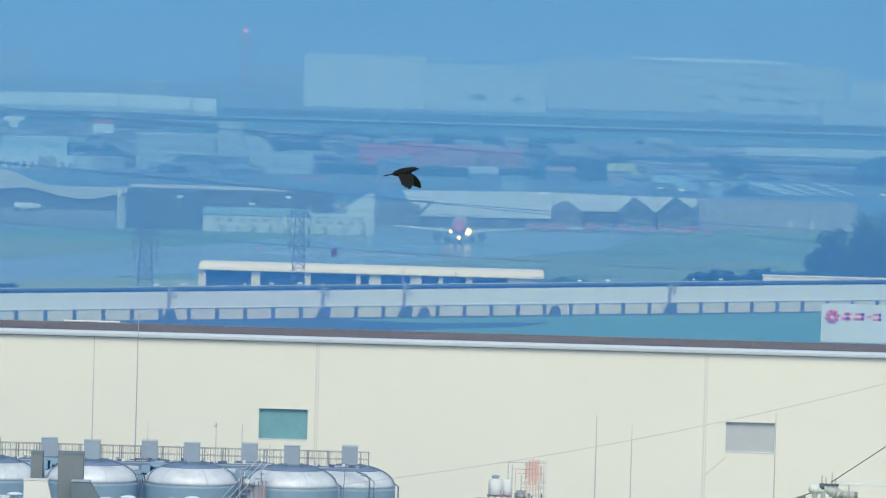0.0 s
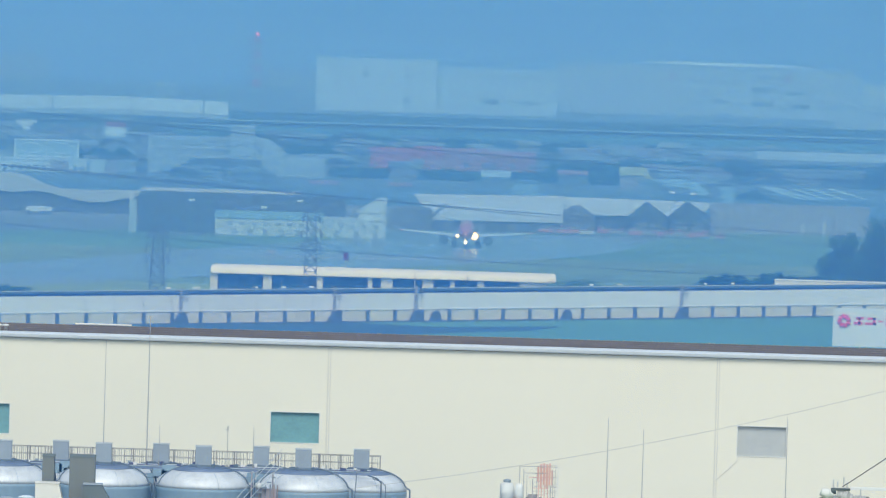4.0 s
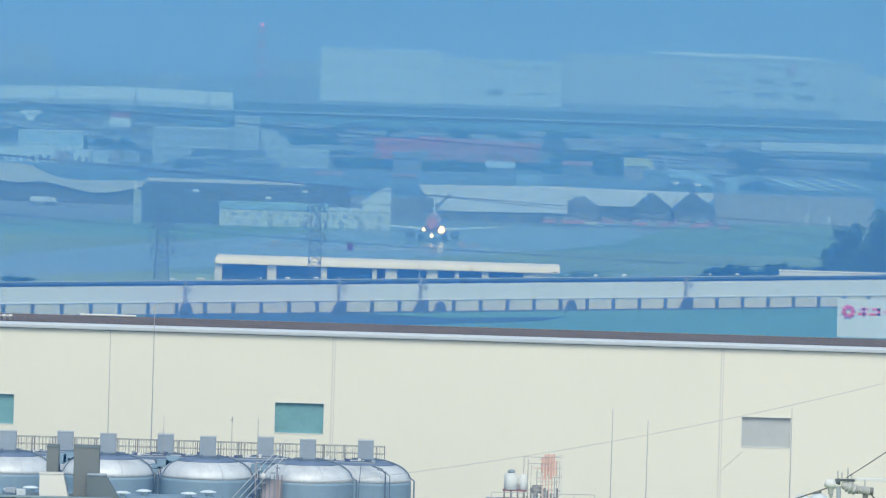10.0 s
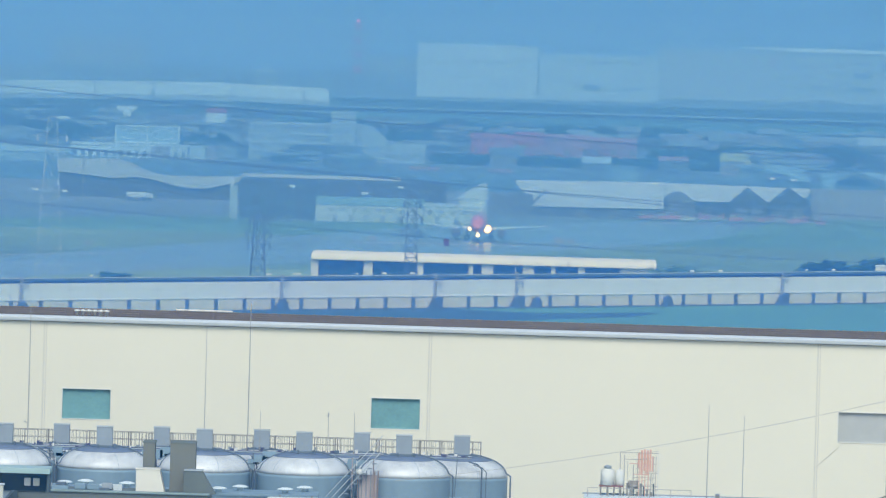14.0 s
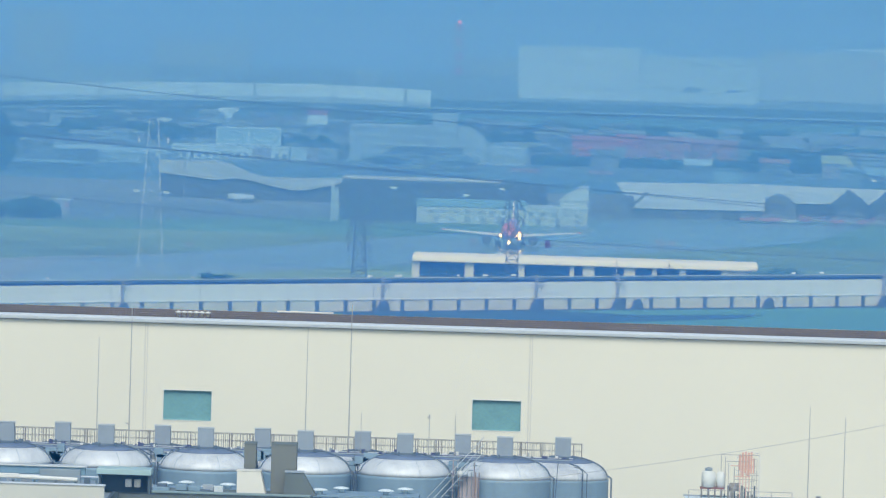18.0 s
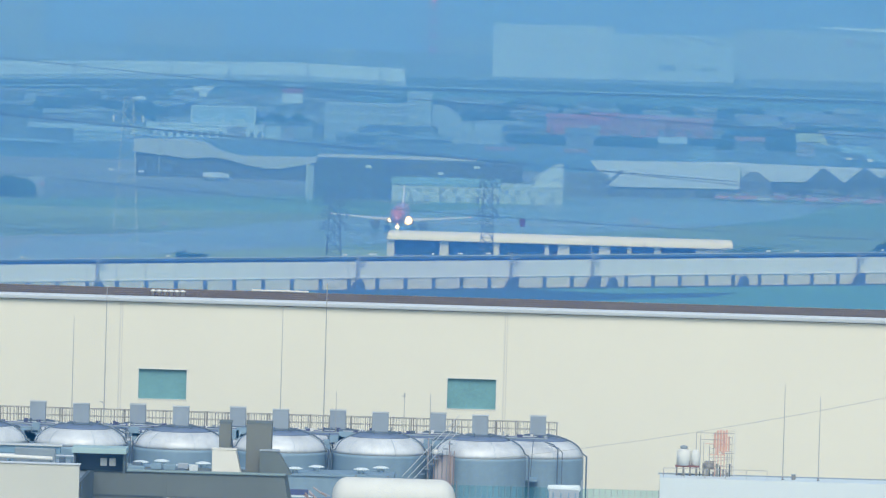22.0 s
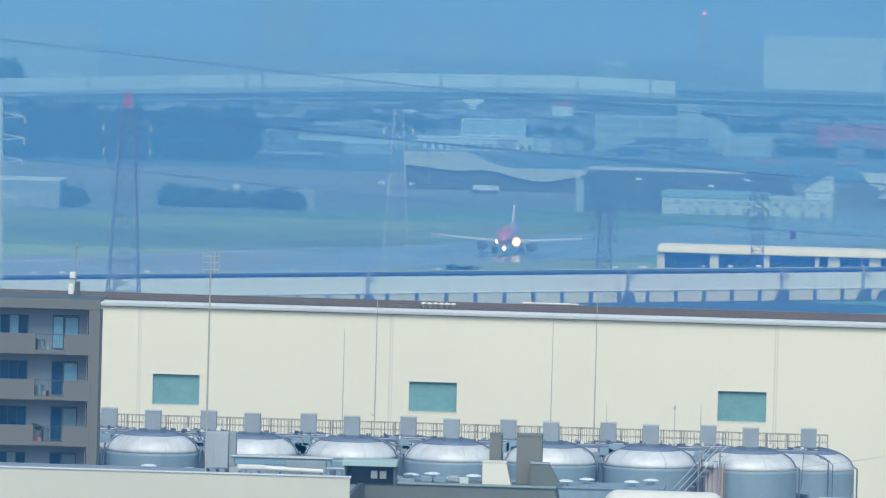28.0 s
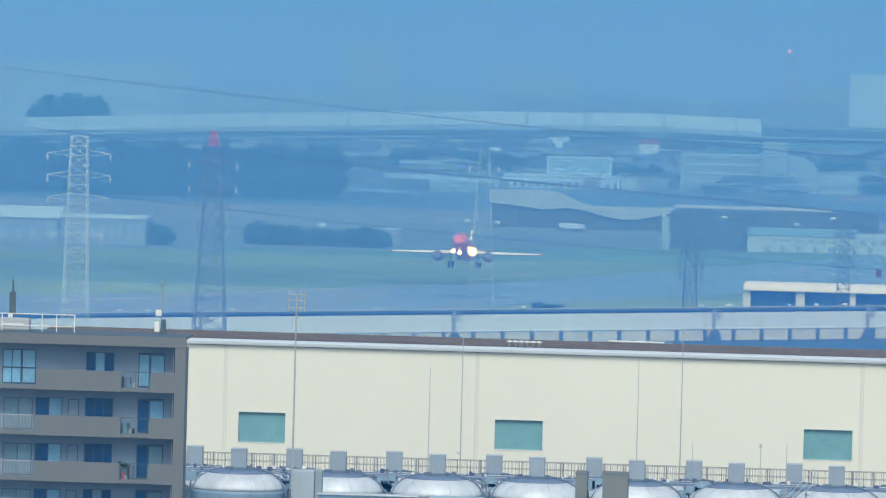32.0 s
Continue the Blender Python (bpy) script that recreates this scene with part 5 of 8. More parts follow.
    for k in range(22):
        xx, z_ = rng.uniform(-3.4, 0.3), rng.uniform(0.1, 0.9)
        part("bracket", cham(xx, xx + rng.uniform(0.06, 0.4), -2.12, -2.02, zd2 - z_, zd2 - z_ + rng.uniform(0.05, 0.2), b=0.015), rng.choice((M_CABINET, M_DRUM, M_PIPE_BLUE, M_HOPPER)), l)
    for xx, rr, hh in ((21.40, 0.54, 0.0), (22.45, 0.60, 0.1)):
        tk = thing("vent_drum", (xx, 551.5, zd2 + 0.15), "pale dome-topped drum with raised rings", "drum", "dome-topped drums")
        part("shell", lathe([(rr * 0.92, 0), (rr, 0.2), (rr, 0.62 + hh), (rr * 0.88, 0.88 + hh), (rr * 0.58, 1.06 + hh), (0.02, 1.14 + hh)], 24), M_DRUM, tk)
        for zz, f in ((0.2, 1.0), (0.42, 1.01), (0.62 + hh, 1.01), (0.88 + hh, 0.9)):
            part("ring", lathe([(rr * f, zz - 0.03), (rr * f + 0.02, zz), (rr * f, zz + 0.03)], 24), M_DRUM, tk)
    mast(20.59, 550.5, zd2 + 0.15, 37.3, 0.05, "thin grey lightning rod on the plant deck", M_POLE)


build_yard()


# ---- power pole close to the camera ----
def cable(name, pts, r, label, material=None):
    bm = bmesh.new()
    vs = [Vector(p) for p in pts]
    for a, b in zip(vs, vs[1:]):
        tube(bm, a, b, r, 5)
    return solid(name, bm, material or M_CABLE, label, "cable", "overhead cables")


def sag(p, q, s, n=14):
    p, q = Vector(p), Vector(q)
    return [p.lerp(q, k / n) - Vector((0, 0, s * 4 * (k / n) * (1 - k / n))) for k in range(n + 1)]


def build_pole():
    D = 150.0
    x, z = 6.34, 58.93
    p = thing("utility_pole", (8.03, D, 0), "concrete utility pole with insulators and cross arm", "pole")
    ox = 8.03
    part("pole", tubem((0, 0, 0), (0, 0, z + 0.5), 0.19, 16, 0.12), M_CONC, p)
    za = 59.06
    part("cross_arm", boxm(6.38 - ox, 0.5, -0.02, 0.04, za - 0.012, za + 0.008), M_PORCELAIN, p)
    part("cross_arm_cover", cham(6.69 - ox, 0.4, -0.07, 0.03, za - 0.012, za + 0.035, b=0.008), M_WHITE, p)

    def turned(name, pts, m_, label="", n=14):
        """Rings of (x, z, radius) along a bent axis, joined into one rounded piece."""
        bm = bmesh.new()
        for (xa, za_, ra), (xb, zb_, rb) in zip(pts, pts[1:]):
            tube(bm, (xa - ox, -0.1, za_), (xb - ox, -0.1, zb_), ra, n, rb)
        return part(name, bm, m_, p, label)
    # white bell at the cable's end, its dark stud and the clamp bar
    turned("insulator", [(6.19, 59.01, 0.03), (6.20, 59.005, 0.065), (6.25, 58.99, 0.083), (6.32, 58.975, 0.088), (6.37, 58.965, 0.06), (6.40, 58.96, 0.045)], M_HOPPER, "white porcelain bell insulator")
    turned("stud", [(6.36, 59.02, 0.03), (6.365, 59.02, 0.055), (6.44, 59.03, 0.055), (6.445, 59.03, 0.03)], M_DARKSTEEL, "dark round stud")
    part("clamp_bar", cham(6.44 - ox, 6.68 - ox, -0.15, -0.05, 59.035, 59.075, b=0.01), M_DARKSTEEL, p, "dark clamp bar")
    for xx, hh in ((6.40, 0.16), (6.47, 0.13), (6.57, 0.21), (6.63, 0.12)):
        part("pin", tubem((xx - ox, -0.09, 59.05), (xx - ox, -0.09, 59.05 + hh), 0.012, 8), M_PORCELAIN, p)
    # two grey strain insulators with overlapping sheds
    turned("insulator", [(6.46, 58.98, 0.035), (6.50, 58.97, 0.07), (6.53, 58.96, 0.065), (6.56, 58.95, 0.098), (6.59, 58.94, 0.085), (6.62, 58.93, 0.112), (6.66, 58.915, 0.085), (6.69, 58.90, 0.095), (6.73, 58.885, 0.05)], M_PORCELAIN, "ribbed pale porcelain insulator")
    turned("insulator", [(6.73, 58.905, 0.04), (6.77, 58.90, 0.075), (6.80, 58.90, 0.06), (6.84, 58.895, 0.083), (6.87, 58.89, 0.065), (6.91, 58.885, 0.08), (6.95, 58.88, 0.06)], M_PORCELAIN, "ribbed pale porcelain insulator")
    for xx, zz, rr in ((6.71, 58.885, 0.05), (6.965, 58.885, 0.065), (6.80, 58.91, 0.035), (6.53, 58.99, 0.03)):
        turned("bolt", [(xx - 0.03, zz, rr * 0.8), (xx - 0.02, zz, rr), (xx + 0.03, zz, rr), (xx + 0.035, zz, rr * 0.7)], M_INS_DARK, "dark cap bolt")
    part("pin", tubem((6.86 - ox, -0.1, 58.93), (6.85 - ox, -0.1, 59.07), 0.012, 8), M_PORCELAIN, p)
    # droppers that hang below
    turned("dropper", [(6.285, 58.93, 0.055), (6.29, 58.84, 0.045), (6.30, 58.76, 0.022), (6.325, 58.38, 0.016)], M_PORCELAIN, "tapered grey dropper")
    turned("dropper", [(6.42, 58.95, 0.038), (6.43, 58.55, 0.038), (6.435, 58.46, 0.03), (6.44, 58.30, 0.02)], M_CABINET, "pale grey dropper tube")
    turned("clamp", [(6.875, 58.84, 0.03), (6.87, 58.81, 0.045), (6.86, 58.74, 0.04), (6.855, 58.70, 0.015)], M_INS_DARK, "dark clamp")
    turned("jumper", [(6.855, 58.70, 0.012), (6.84, 58.56, 0.012), (6.815, 58.42, 0.012), (6.77, 58.28, 0.012)], M_CABLE_NEAR)
    turned("jumper", [(6.96, 58.83, 0.012), (7.08, 58.71, 0.012), (7.22, 58.61, 0.012), (7.65, 58.36, 0.012)], M_CABLE_NEAR)
    for xx, zz in ((7.07, 58.70), (7.20, 58.60)):
        turned("bead", [(xx, zz + 0.01, 0.02), (xx + 0.02, zz, 0.035), (xx + 0.09, zz - 0.05, 0.03), (xx + 0.11, zz - 0.06, 0.012)], M_INS_DARK, "dark bead on the cable")
    turned("bead", [(5.98, 58.81, 0.012), (6.02, 58.83, 0.022), (6.10, 58.845, 0.024), (6.14, 58.84, 0.012)], M_INS_DARK, "dark tie on the cable")
    cable("power_cable", sag((6.22, D - 0.1, 58.91), (2.04, D + 3, 57.21), 0.03), 0.011, "grey power cable tied to the pole", M_CABLE_NEAR)
    cable("power_cable", sag((6.55, D - 0.1, 59.1), (8.48, D - 4, 60.86), 0.02), 0.008, "grey power cable tied to the pole", M_CABLE_NEAR)
    # a thin wire in front of the factory wall
    cable("thin_wire", sag((-5.61, 330, 46.56), (23.12, 330, 53.22), 0.73), 0.008, "thin grey wire before the factory wall", M_POLE)


build_pole()


# ---- long viaduct wall beyond the factory ----
def build_viaduct():
    x0, x1 = -69.5, 337.6
    zt, z1, z2 = 5.45, 4.62, 2.19
    v = thing("viaduct", (-129.09, 1331.6, 0), "long white-panelled viaduct wall on dark posts", "viaduct")
    v.rotation_euler = (0, 0, radians(40.8))
    step = 5.69
    n = int((x1 - x0) / step)
    pan = part("panel", boxm(0.06, step - 0.06, -0.12, 0.05, z2, z1), M_PANEL, v, at=(x0, 0, 0))
    for k in range(1, n):
        again(pan, (x0 + step * k, 0, 0))
    part("deck", boxm(x0, x1, 0.05, 6, z2 + 0.3, z1 - 0.5), M_CONC, v)
    part("top_rail", cham(x0, x1, -0.32, 0.1, zt - 0.5, zt - 0.1, b=0.05), M_TOPRAIL, v, "blue-grey steel top rail")
    # pale strip and dark sheet paint the rail's lit edge and its shadow
    part("rail_cap", cham(x0, x1, -0.36, 0.12, zt - 0.1, zt, b=0.03), M_LATTICE_W, v, "pale strip painted as the lit rail edge")
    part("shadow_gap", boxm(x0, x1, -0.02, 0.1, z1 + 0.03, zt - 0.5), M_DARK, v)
    part("ledge", cham(x0, x1, -0.18, 0.1, z2 - 0.2, z2, b=0.04), M_PANEL, v)
    part("lower_wall", boxm(x0, x1, -0.06, 0.4, 0.25, z2 - 0.2), M_LOWER, v, "weathered concrete lower wall")
    ps = 5.69
    xp = 146.84
    post = part("post", boxm(-0.28, 0.28, -0.3, -0.05, 0, z2 - 0.2), M_DARKSTEEL, v, at=(xp, 0, 0))
    for k in range(-int((xp - x0) / ps), int((x1 - xp) / ps)):
        if k:
            again(post, (xp + ps * k, 0, 0))
    for x in (114.14, 145.38, 162.29, 219.34, 63.19, 15.70):
        part("column", boxm(x - 0.2, x + 0.2, -0.6, -0.31, 0, zt + 0.3), M_LATTICE, v)
        part("column_base", prism([(x - 1.5, 0), (x + 1.5, 0), (x + 1.2, z2 - 0.9), (x + 0.6, z2 - 0.25), (x - 0.3, z2 - 0.4), (x - 0.9, z2 - 1.2)], -0.7, -0.30), M_DARKSTEEL, v)
        for dz in (0.5, 1.2):
            part("bracket", boxm(x + 0.2, x + 1.6, -0.5, -0.35, zt - dz - 0.08, zt - dz), M_LATTICE, v)
    for x in (194.40, 166.50):
        part("column_base", prism([(x - 1.3, 0), (x + 1.1, 0), (x + 0.9, z2 - 1.0), (x + 0.3, z2 - 0.4), (x - 0.6, z2 - 0.6), (x - 1.0, z2 - 1.4)], -0.7, -0.30), M_DARKSTEEL, v)
    # dark strip paints the shadow along the foot of the wall
    part("base_channel", boxm(x0, x1, -0.5, 0.3, 0, 0.25), M_DARKSTEEL, v)
    for k in range(n):
        part("rib", boxm(x0 + step * (k + 0.5) - 0.05, x0 + step * (k + 0.5) + 0.05, -0.16, -0.121, z2, z1), M_SHED_BLUE, v)
    rng = random.Random(5)
    for x in (111.80, 117.80, 135.20, 140.99, 199.96, 206.09, 224.94, 230.96, 1.24, 6.38, 21.92, 27.15, 49.15, 76.98, 117.13, 112.03, 129.69, 141.21):
        c, s_ = math.cos(radians(40.8)), math.sin(radians(40.8))
        l = thing("edge_lamp", (-129.09 + x * c, 1331.6 + x * s_, zt), "small white marker lamp on the viaduct rail", "marker lamp", "marker lamps")
        w = rng.uniform(0.18, 0.4)
        part("stem", boxm(-0.06, 0.06, -0.06, 0.06, 0, 0.12), M_DARKSTEEL, l)
        part("lens", cham(-w, w, -0.15, 0.15, 0.12, 0.40, b=0.05), M_PANEL, l)
    # billboard
    s = thing("billboard", (61.11, 1330, 0), "white billboard with red emblem and bars", "billboard")
    hw = 5.154
    zb, zt2 = 3.4, 9.07
    part("board", cham(-hw, hw, 0, 0.3, zb, zt2, b=0.05), M_SIGN_BOARD, s)
    for xx in (-hw * 0.8, hw * 0.8):
        part("post", boxm(xx - 0.15, xx + 0.15, 0.05, 0.28, 0, zb), M_LATTICE, s)
    px = 1330 / 16000
    cz = 7.22
    cx = 57.59 - 61.11
    bm = bmesh.new()
    for k in range(8):
        a = k * math.pi / 4
        tube(bm, (cx + 0.45 * math.cos(a), -0.03, cz + 0.45 * math.sin(a)), (cx + 0.95 * math.cos(a + 0.35), -0.03, cz + 0.95 * math.sin(a + 0.35)), 0.29, 6)
    part("emblem", bm, M_SIGN_INK, s, "red ring emblem")
    for xa, xb, za, zb2 in ((1490, 1506, 566, 561), (1494, 1508, 557, 553), (1510, 1530, 566, 562), (1514, 1530, 557, 553), (1534, 1542, 561, 558), (1545, 1560, 566, 562), (1546, 1559, 557, 553), (1524, 1529, 566, 553), (1555, 1560, 566, 553), (1498, 1502, 568, 552)):
        part("printed_bar", boxm((xa - 1473) * px + cx, (xb - 1473) * px + cx, -0.04, 0, cz - (za - 560) * px, cz - (zb2 - 560) * px), M_SIGN_INK, s)


build_viaduct()


# ---- airfield service building ----
def build_service_building():
    D = 1490.0
    x0, x1 = -40.17, 16.79
    zt, zf = 5.66, 4.62
    b = thing("service_building", (x0, D, 0), "low flat-roofed airfield building with cream fascia", "building")
    W = x1 - x0
    part("roof", cham(0, W, -1.4, 12, zf, zt, b=0.25), M_CREAM2, b, "deep cream roof fascia")
    # near-black wall colour paints the shade behind the windows
    part("wall", boxm(0.5, W - 1.2, 0.6, 11.5, 0, zf), M_DARK, b, "front wall painted dark for shade")
    px = 1490 / 16000
    for a, c in ((353, 366), (446, 462), (540, 552), (632, 640), (655, 676), (728, 748), (778, 786), (826, 838), (900, 950)):
        part("column", boxm((a - 353) * px, (c - 353) * px, -0.6, 0.8, 0, zf), M_CONC, b)
    for a, c in ((368, 444), (464, 538), (553, 630), (677, 726), (750, 776), (790, 824), (842, 898)):
        w = part("window", boxm((a - 353) * px, (c - 353) * px, 0.45, 0.58, zf - 2.6, zf - 0.1), M_FRAME, b)
        n = max(2, int((c - a) / 14))
        wd = (c - a) * px / n
        for k in range(n):
            part("pane", boxm((a - 353) * px + wd * k + 0.04, (a - 353) * px + wd * (k + 1) - 0.04, 0.40, 0.44, zf - 2.5, zf - 0.15), M_PANE_DIM, w)
    for a, top, m_ in ((808, zt - 0.1, M_DARKSTEEL), (715, zt + 0.2, M_POLE)):
        part("downpipe", tubem(((a - 353) * px, -1.5, 0), ((a - 353) * px, -1.5, top), 0.07, 8), m_, b)
    # windsock post
    s = thing("signal_post", (-18.63, 1545, 0), "dark red signal board on a thin post", "signal")
    z = 5.81
    part("post", tubem((0, 0, 0), (0, 0, z), 0.08), M_POLE, s)
    part("board", cham(-0.45, 0.45, -0.1, 0.1, z - 0.7, z + 0.65, b=0.1), mat("dark_red_board", (0.09, 0.01, 0.02), 0.6, vary=0.2, size=0.6), s)
    for x, y in ((0.8, 1686.0), (2.9, 1687.5), (-83.7, 1617.7), (-34.0, 1674.7), (0.4, 1694.8)):
        q = thing("runway_sign", (x, y, 0), "small pale runway marker board", "marker", "runway markers")
        part("board", cham(-0.7, 0.7, -0.1, 0.1, 0.4, 1.3, b=0.05), M_LATTICE, q)
        for sx in (-0.5, 0.5):
            part("leg", boxm(sx - 0.06, sx + 0.06, -0.06, 0.06, 0, 0.4), M_DARKSTEEL, q)


build_service_building()


# ---- lattice pylons and their lines ----
def pylon(x, y, h, wbase, wtop, m_, arms, label, red_top=0, thick=0.05, bay=2.0):
    p = thing("pylon", (x, y, 0), label, "pylon", "lattice pylons")
    def half(z):
        f = z / h
        return wbase / 2 * (1 - f) ** 1.0 + wtop / 2 * f
    for sx in (-1, 1):
        for sy in (-1, 1):
            part("leg", tubem((sx * half(0), sy * half(0), 0), (sx * half(h), sy * half(h), h), thick * 1.5, 5), m_, p)
    n = max(5, int(h / bay))
    bm = bmesh.new()
    for k in range(n):
        a, b = h * k / n, h * (k + 1) / n
        for sy in (-1, 1):
            tube(bm, (-half(a), sy * half(a), a), (half(b), sy * half(b), b), thick * 0.7, 4)
            tube(bm, (half(a), sy * half(a), a), (-half(b), sy * half(b), b), thick * 0.7, 4)
            tube(bm, (-half(b), sy * half(b), b), (half(b), sy * half(b), b), thick * 0.7, 4)
            tube(bm, (sy * half(a), -half(a), a), (sy * half(b), half(b), b), thick * 0.7, 4)
    part("bracing", bm, m_, p)
    for z, w in arms:
        bm = bmesh.new()
        for s in (-1, 1):
            tube(bm, (s * half(z), 0, z + 0.5), (s * w, 0, z), thick * 1.1, 4)
            tube(bm, (s * half(z), 0, z - 0.4), (s * w, 0, z), thick * 1.1, 4)
        part("cross_arm", bm, m_, p)
        for s in (-1, 1):
            part("insulator_string", lathe([(0.05, z - 1.15), (0.2, z - 1.05), (0.09, z - 0.9), (0.22, z - 0.75), (0.09, z - 0.6), (0.22, z - 0.45), (0.09, z - 0.3), (0.05, z)], 8), M_GIRDER if h > 30 else m_, p, "insulator string of stacked discs", at=(s * w, 0, 0))
    if red_top:
        bm = bmesh.new()
        for sx in (-0.5, 0, 0.5):
            tube(bm, (sx * (1.4 if sx else 1), 0, h - 0.1), (sx * 0.5, 0, h + red_top), thick * 2.0, 5)
        for k in range(5):
            tube(bm, (-0.7 + 0.09 * k, 0, h + red_top * k / 5), (0.7 - 0.09 * k, 0, h + red_top * (k + 0.8) / 5), thick * 1.3, 5)
        part("red_band", bm, M_RED_DULL, p, "red painted top section")
    return p


def build_pylons():
    pylon(-112.9, 1310, 31.09, 5.0, 1.7, M_PYLON, ((28.7, 3.5), (25.3, 3.4), (22.66, 2.9), (19.4, 2.5)), "grey lattice pylon with a red top", 2.3, 0.075, 2.2)
    pylon(-126.45, 1250, 33.68, 3.9, 2.2, M_LATTICE_W, ((31.26, 4.4), (28.24, 4.4), (25.12, 4.2), (20.0, 3.4)), "pale lattice pylon with crossarms", 0, 0.05, 1.3)
    pylon(-83.2, 1485, 27.0, 4.4, 1.4, M_LATTICE_W, ((24.0, 2.4),), "slim pale lattice pylon", 0, 0.017, 2.6)
    pylon(-48.33, 1470, 12.55, 2.6, 1.4, M_DARKSTEEL, ((11.91, 1.5), (9.79, 2.0), (7.86, 1.8)), "short grey lattice mast", 0, 0.06, 1.7)
    pylon(-23.2, 1455, 17.05, 2.4, 1.2, M_DARKSTEEL, ((15.95, 1.3), (13.4, 1.6), (11.22, 1.5)), "short grey lattice mast", 0, 0.055, 1.6)
    for p, q, s, r in (((-204.8, 1280.0, 49.05), (153.6, 1280.0, 26.93), 4.72, 0.038),
                       ((-204.8, 1280.0, 40.68), (153.6, 1280.0, 19.16), 4.45, 0.038),
                       ((-205.9, 1287.1, 35.36), (154.5, 1287.1, 11.11), -2.15, 0.031),
                       ((-207.1, 1294.2, 32.83), (155.3, 1294.2, 16.05), 7.41, 0.034),
                       ((-209.4, 1308.4, 30.44), (157.0, 1308.4, 32.21), -2.89, 0.026)):
        cable("power_line", sag(p, q, s, 30), r * 1.45, "long dark high-voltage line across the airfield", M_WIRE)


build_pylons()


# ---- town, hangars and far buildings ----
def building(name, label, x0, x1, y, depth, z1, wall, roof, shape="flat", wins=(), z0=0.0, rise=0.0, glass=None, over=0.3):
    b = thing(name, (x0, y, z0), label, "building", "buildings beyond the airfield")
    W, h = x1 - x0, z1 - z0
    part("wall", boxm(0, W, 0, depth, 0, h), wall, b)
    if shape == "flat":
        part("roof", cham(-over, W + over, -over, depth + over, h, h + max(0.35, rise), b=0.08), roof, b)
    elif shape == "gable":
        part("roof", prism([(-over, h), (W + over, h), (W / 2, h + rise)], -over, depth + over), roof, b)
    elif shape == "side":
        bm = bmesh.new()
        v = [bm.verts.new(p) for p in ((-over, -over, h), (W + over, -over, h), (W + over, depth / 2, h + rise), (-over, depth / 2, h + rise), (W + over, depth + over, h), (-over, depth + over, h))]
        for f in ((0, 1, 2, 3), (3, 2, 4, 5), (0, 3, 5), (1, 4, 2), (0, 5, 4, 1)):
            bm.faces.new([v[i] for i in f])
        part("roof", bm, roof, b)
    elif shape == "arch":
        pts = [(W / 2 - (W / 2 + over) * math.cos(a), h + rise * math.sin(a)) for a in [math.pi * k / 16 for k in range(17)]]
        part("roof", prism(pts, -over, depth + over), roof, b)
    first = {}
    for (fx, fz, fw, fh) in wins:
        key = (round(fw * W, 2), round(fh * h, 2))
        if key in first:
            again(first[key], (fx * W, 0, fz * h))
        else:
            first[key] = part("window", cham(0, fw * W, -0.08, 0.02, 0, fh * h, b=0.03), glass or M_GLASS, b, at=(fx * W, 0, fz * h))
    return b


def grid(cols, rows, fx0, fx1, fz0, fz1, fw, fh):
    return [(fx0 + (fx1 - fx0) * i / max(1, cols - 1), fz0 + (fz1 - fz0) * j / max(1, rows - 1), fw, fh) for i in range(cols) for j in range(rows)]


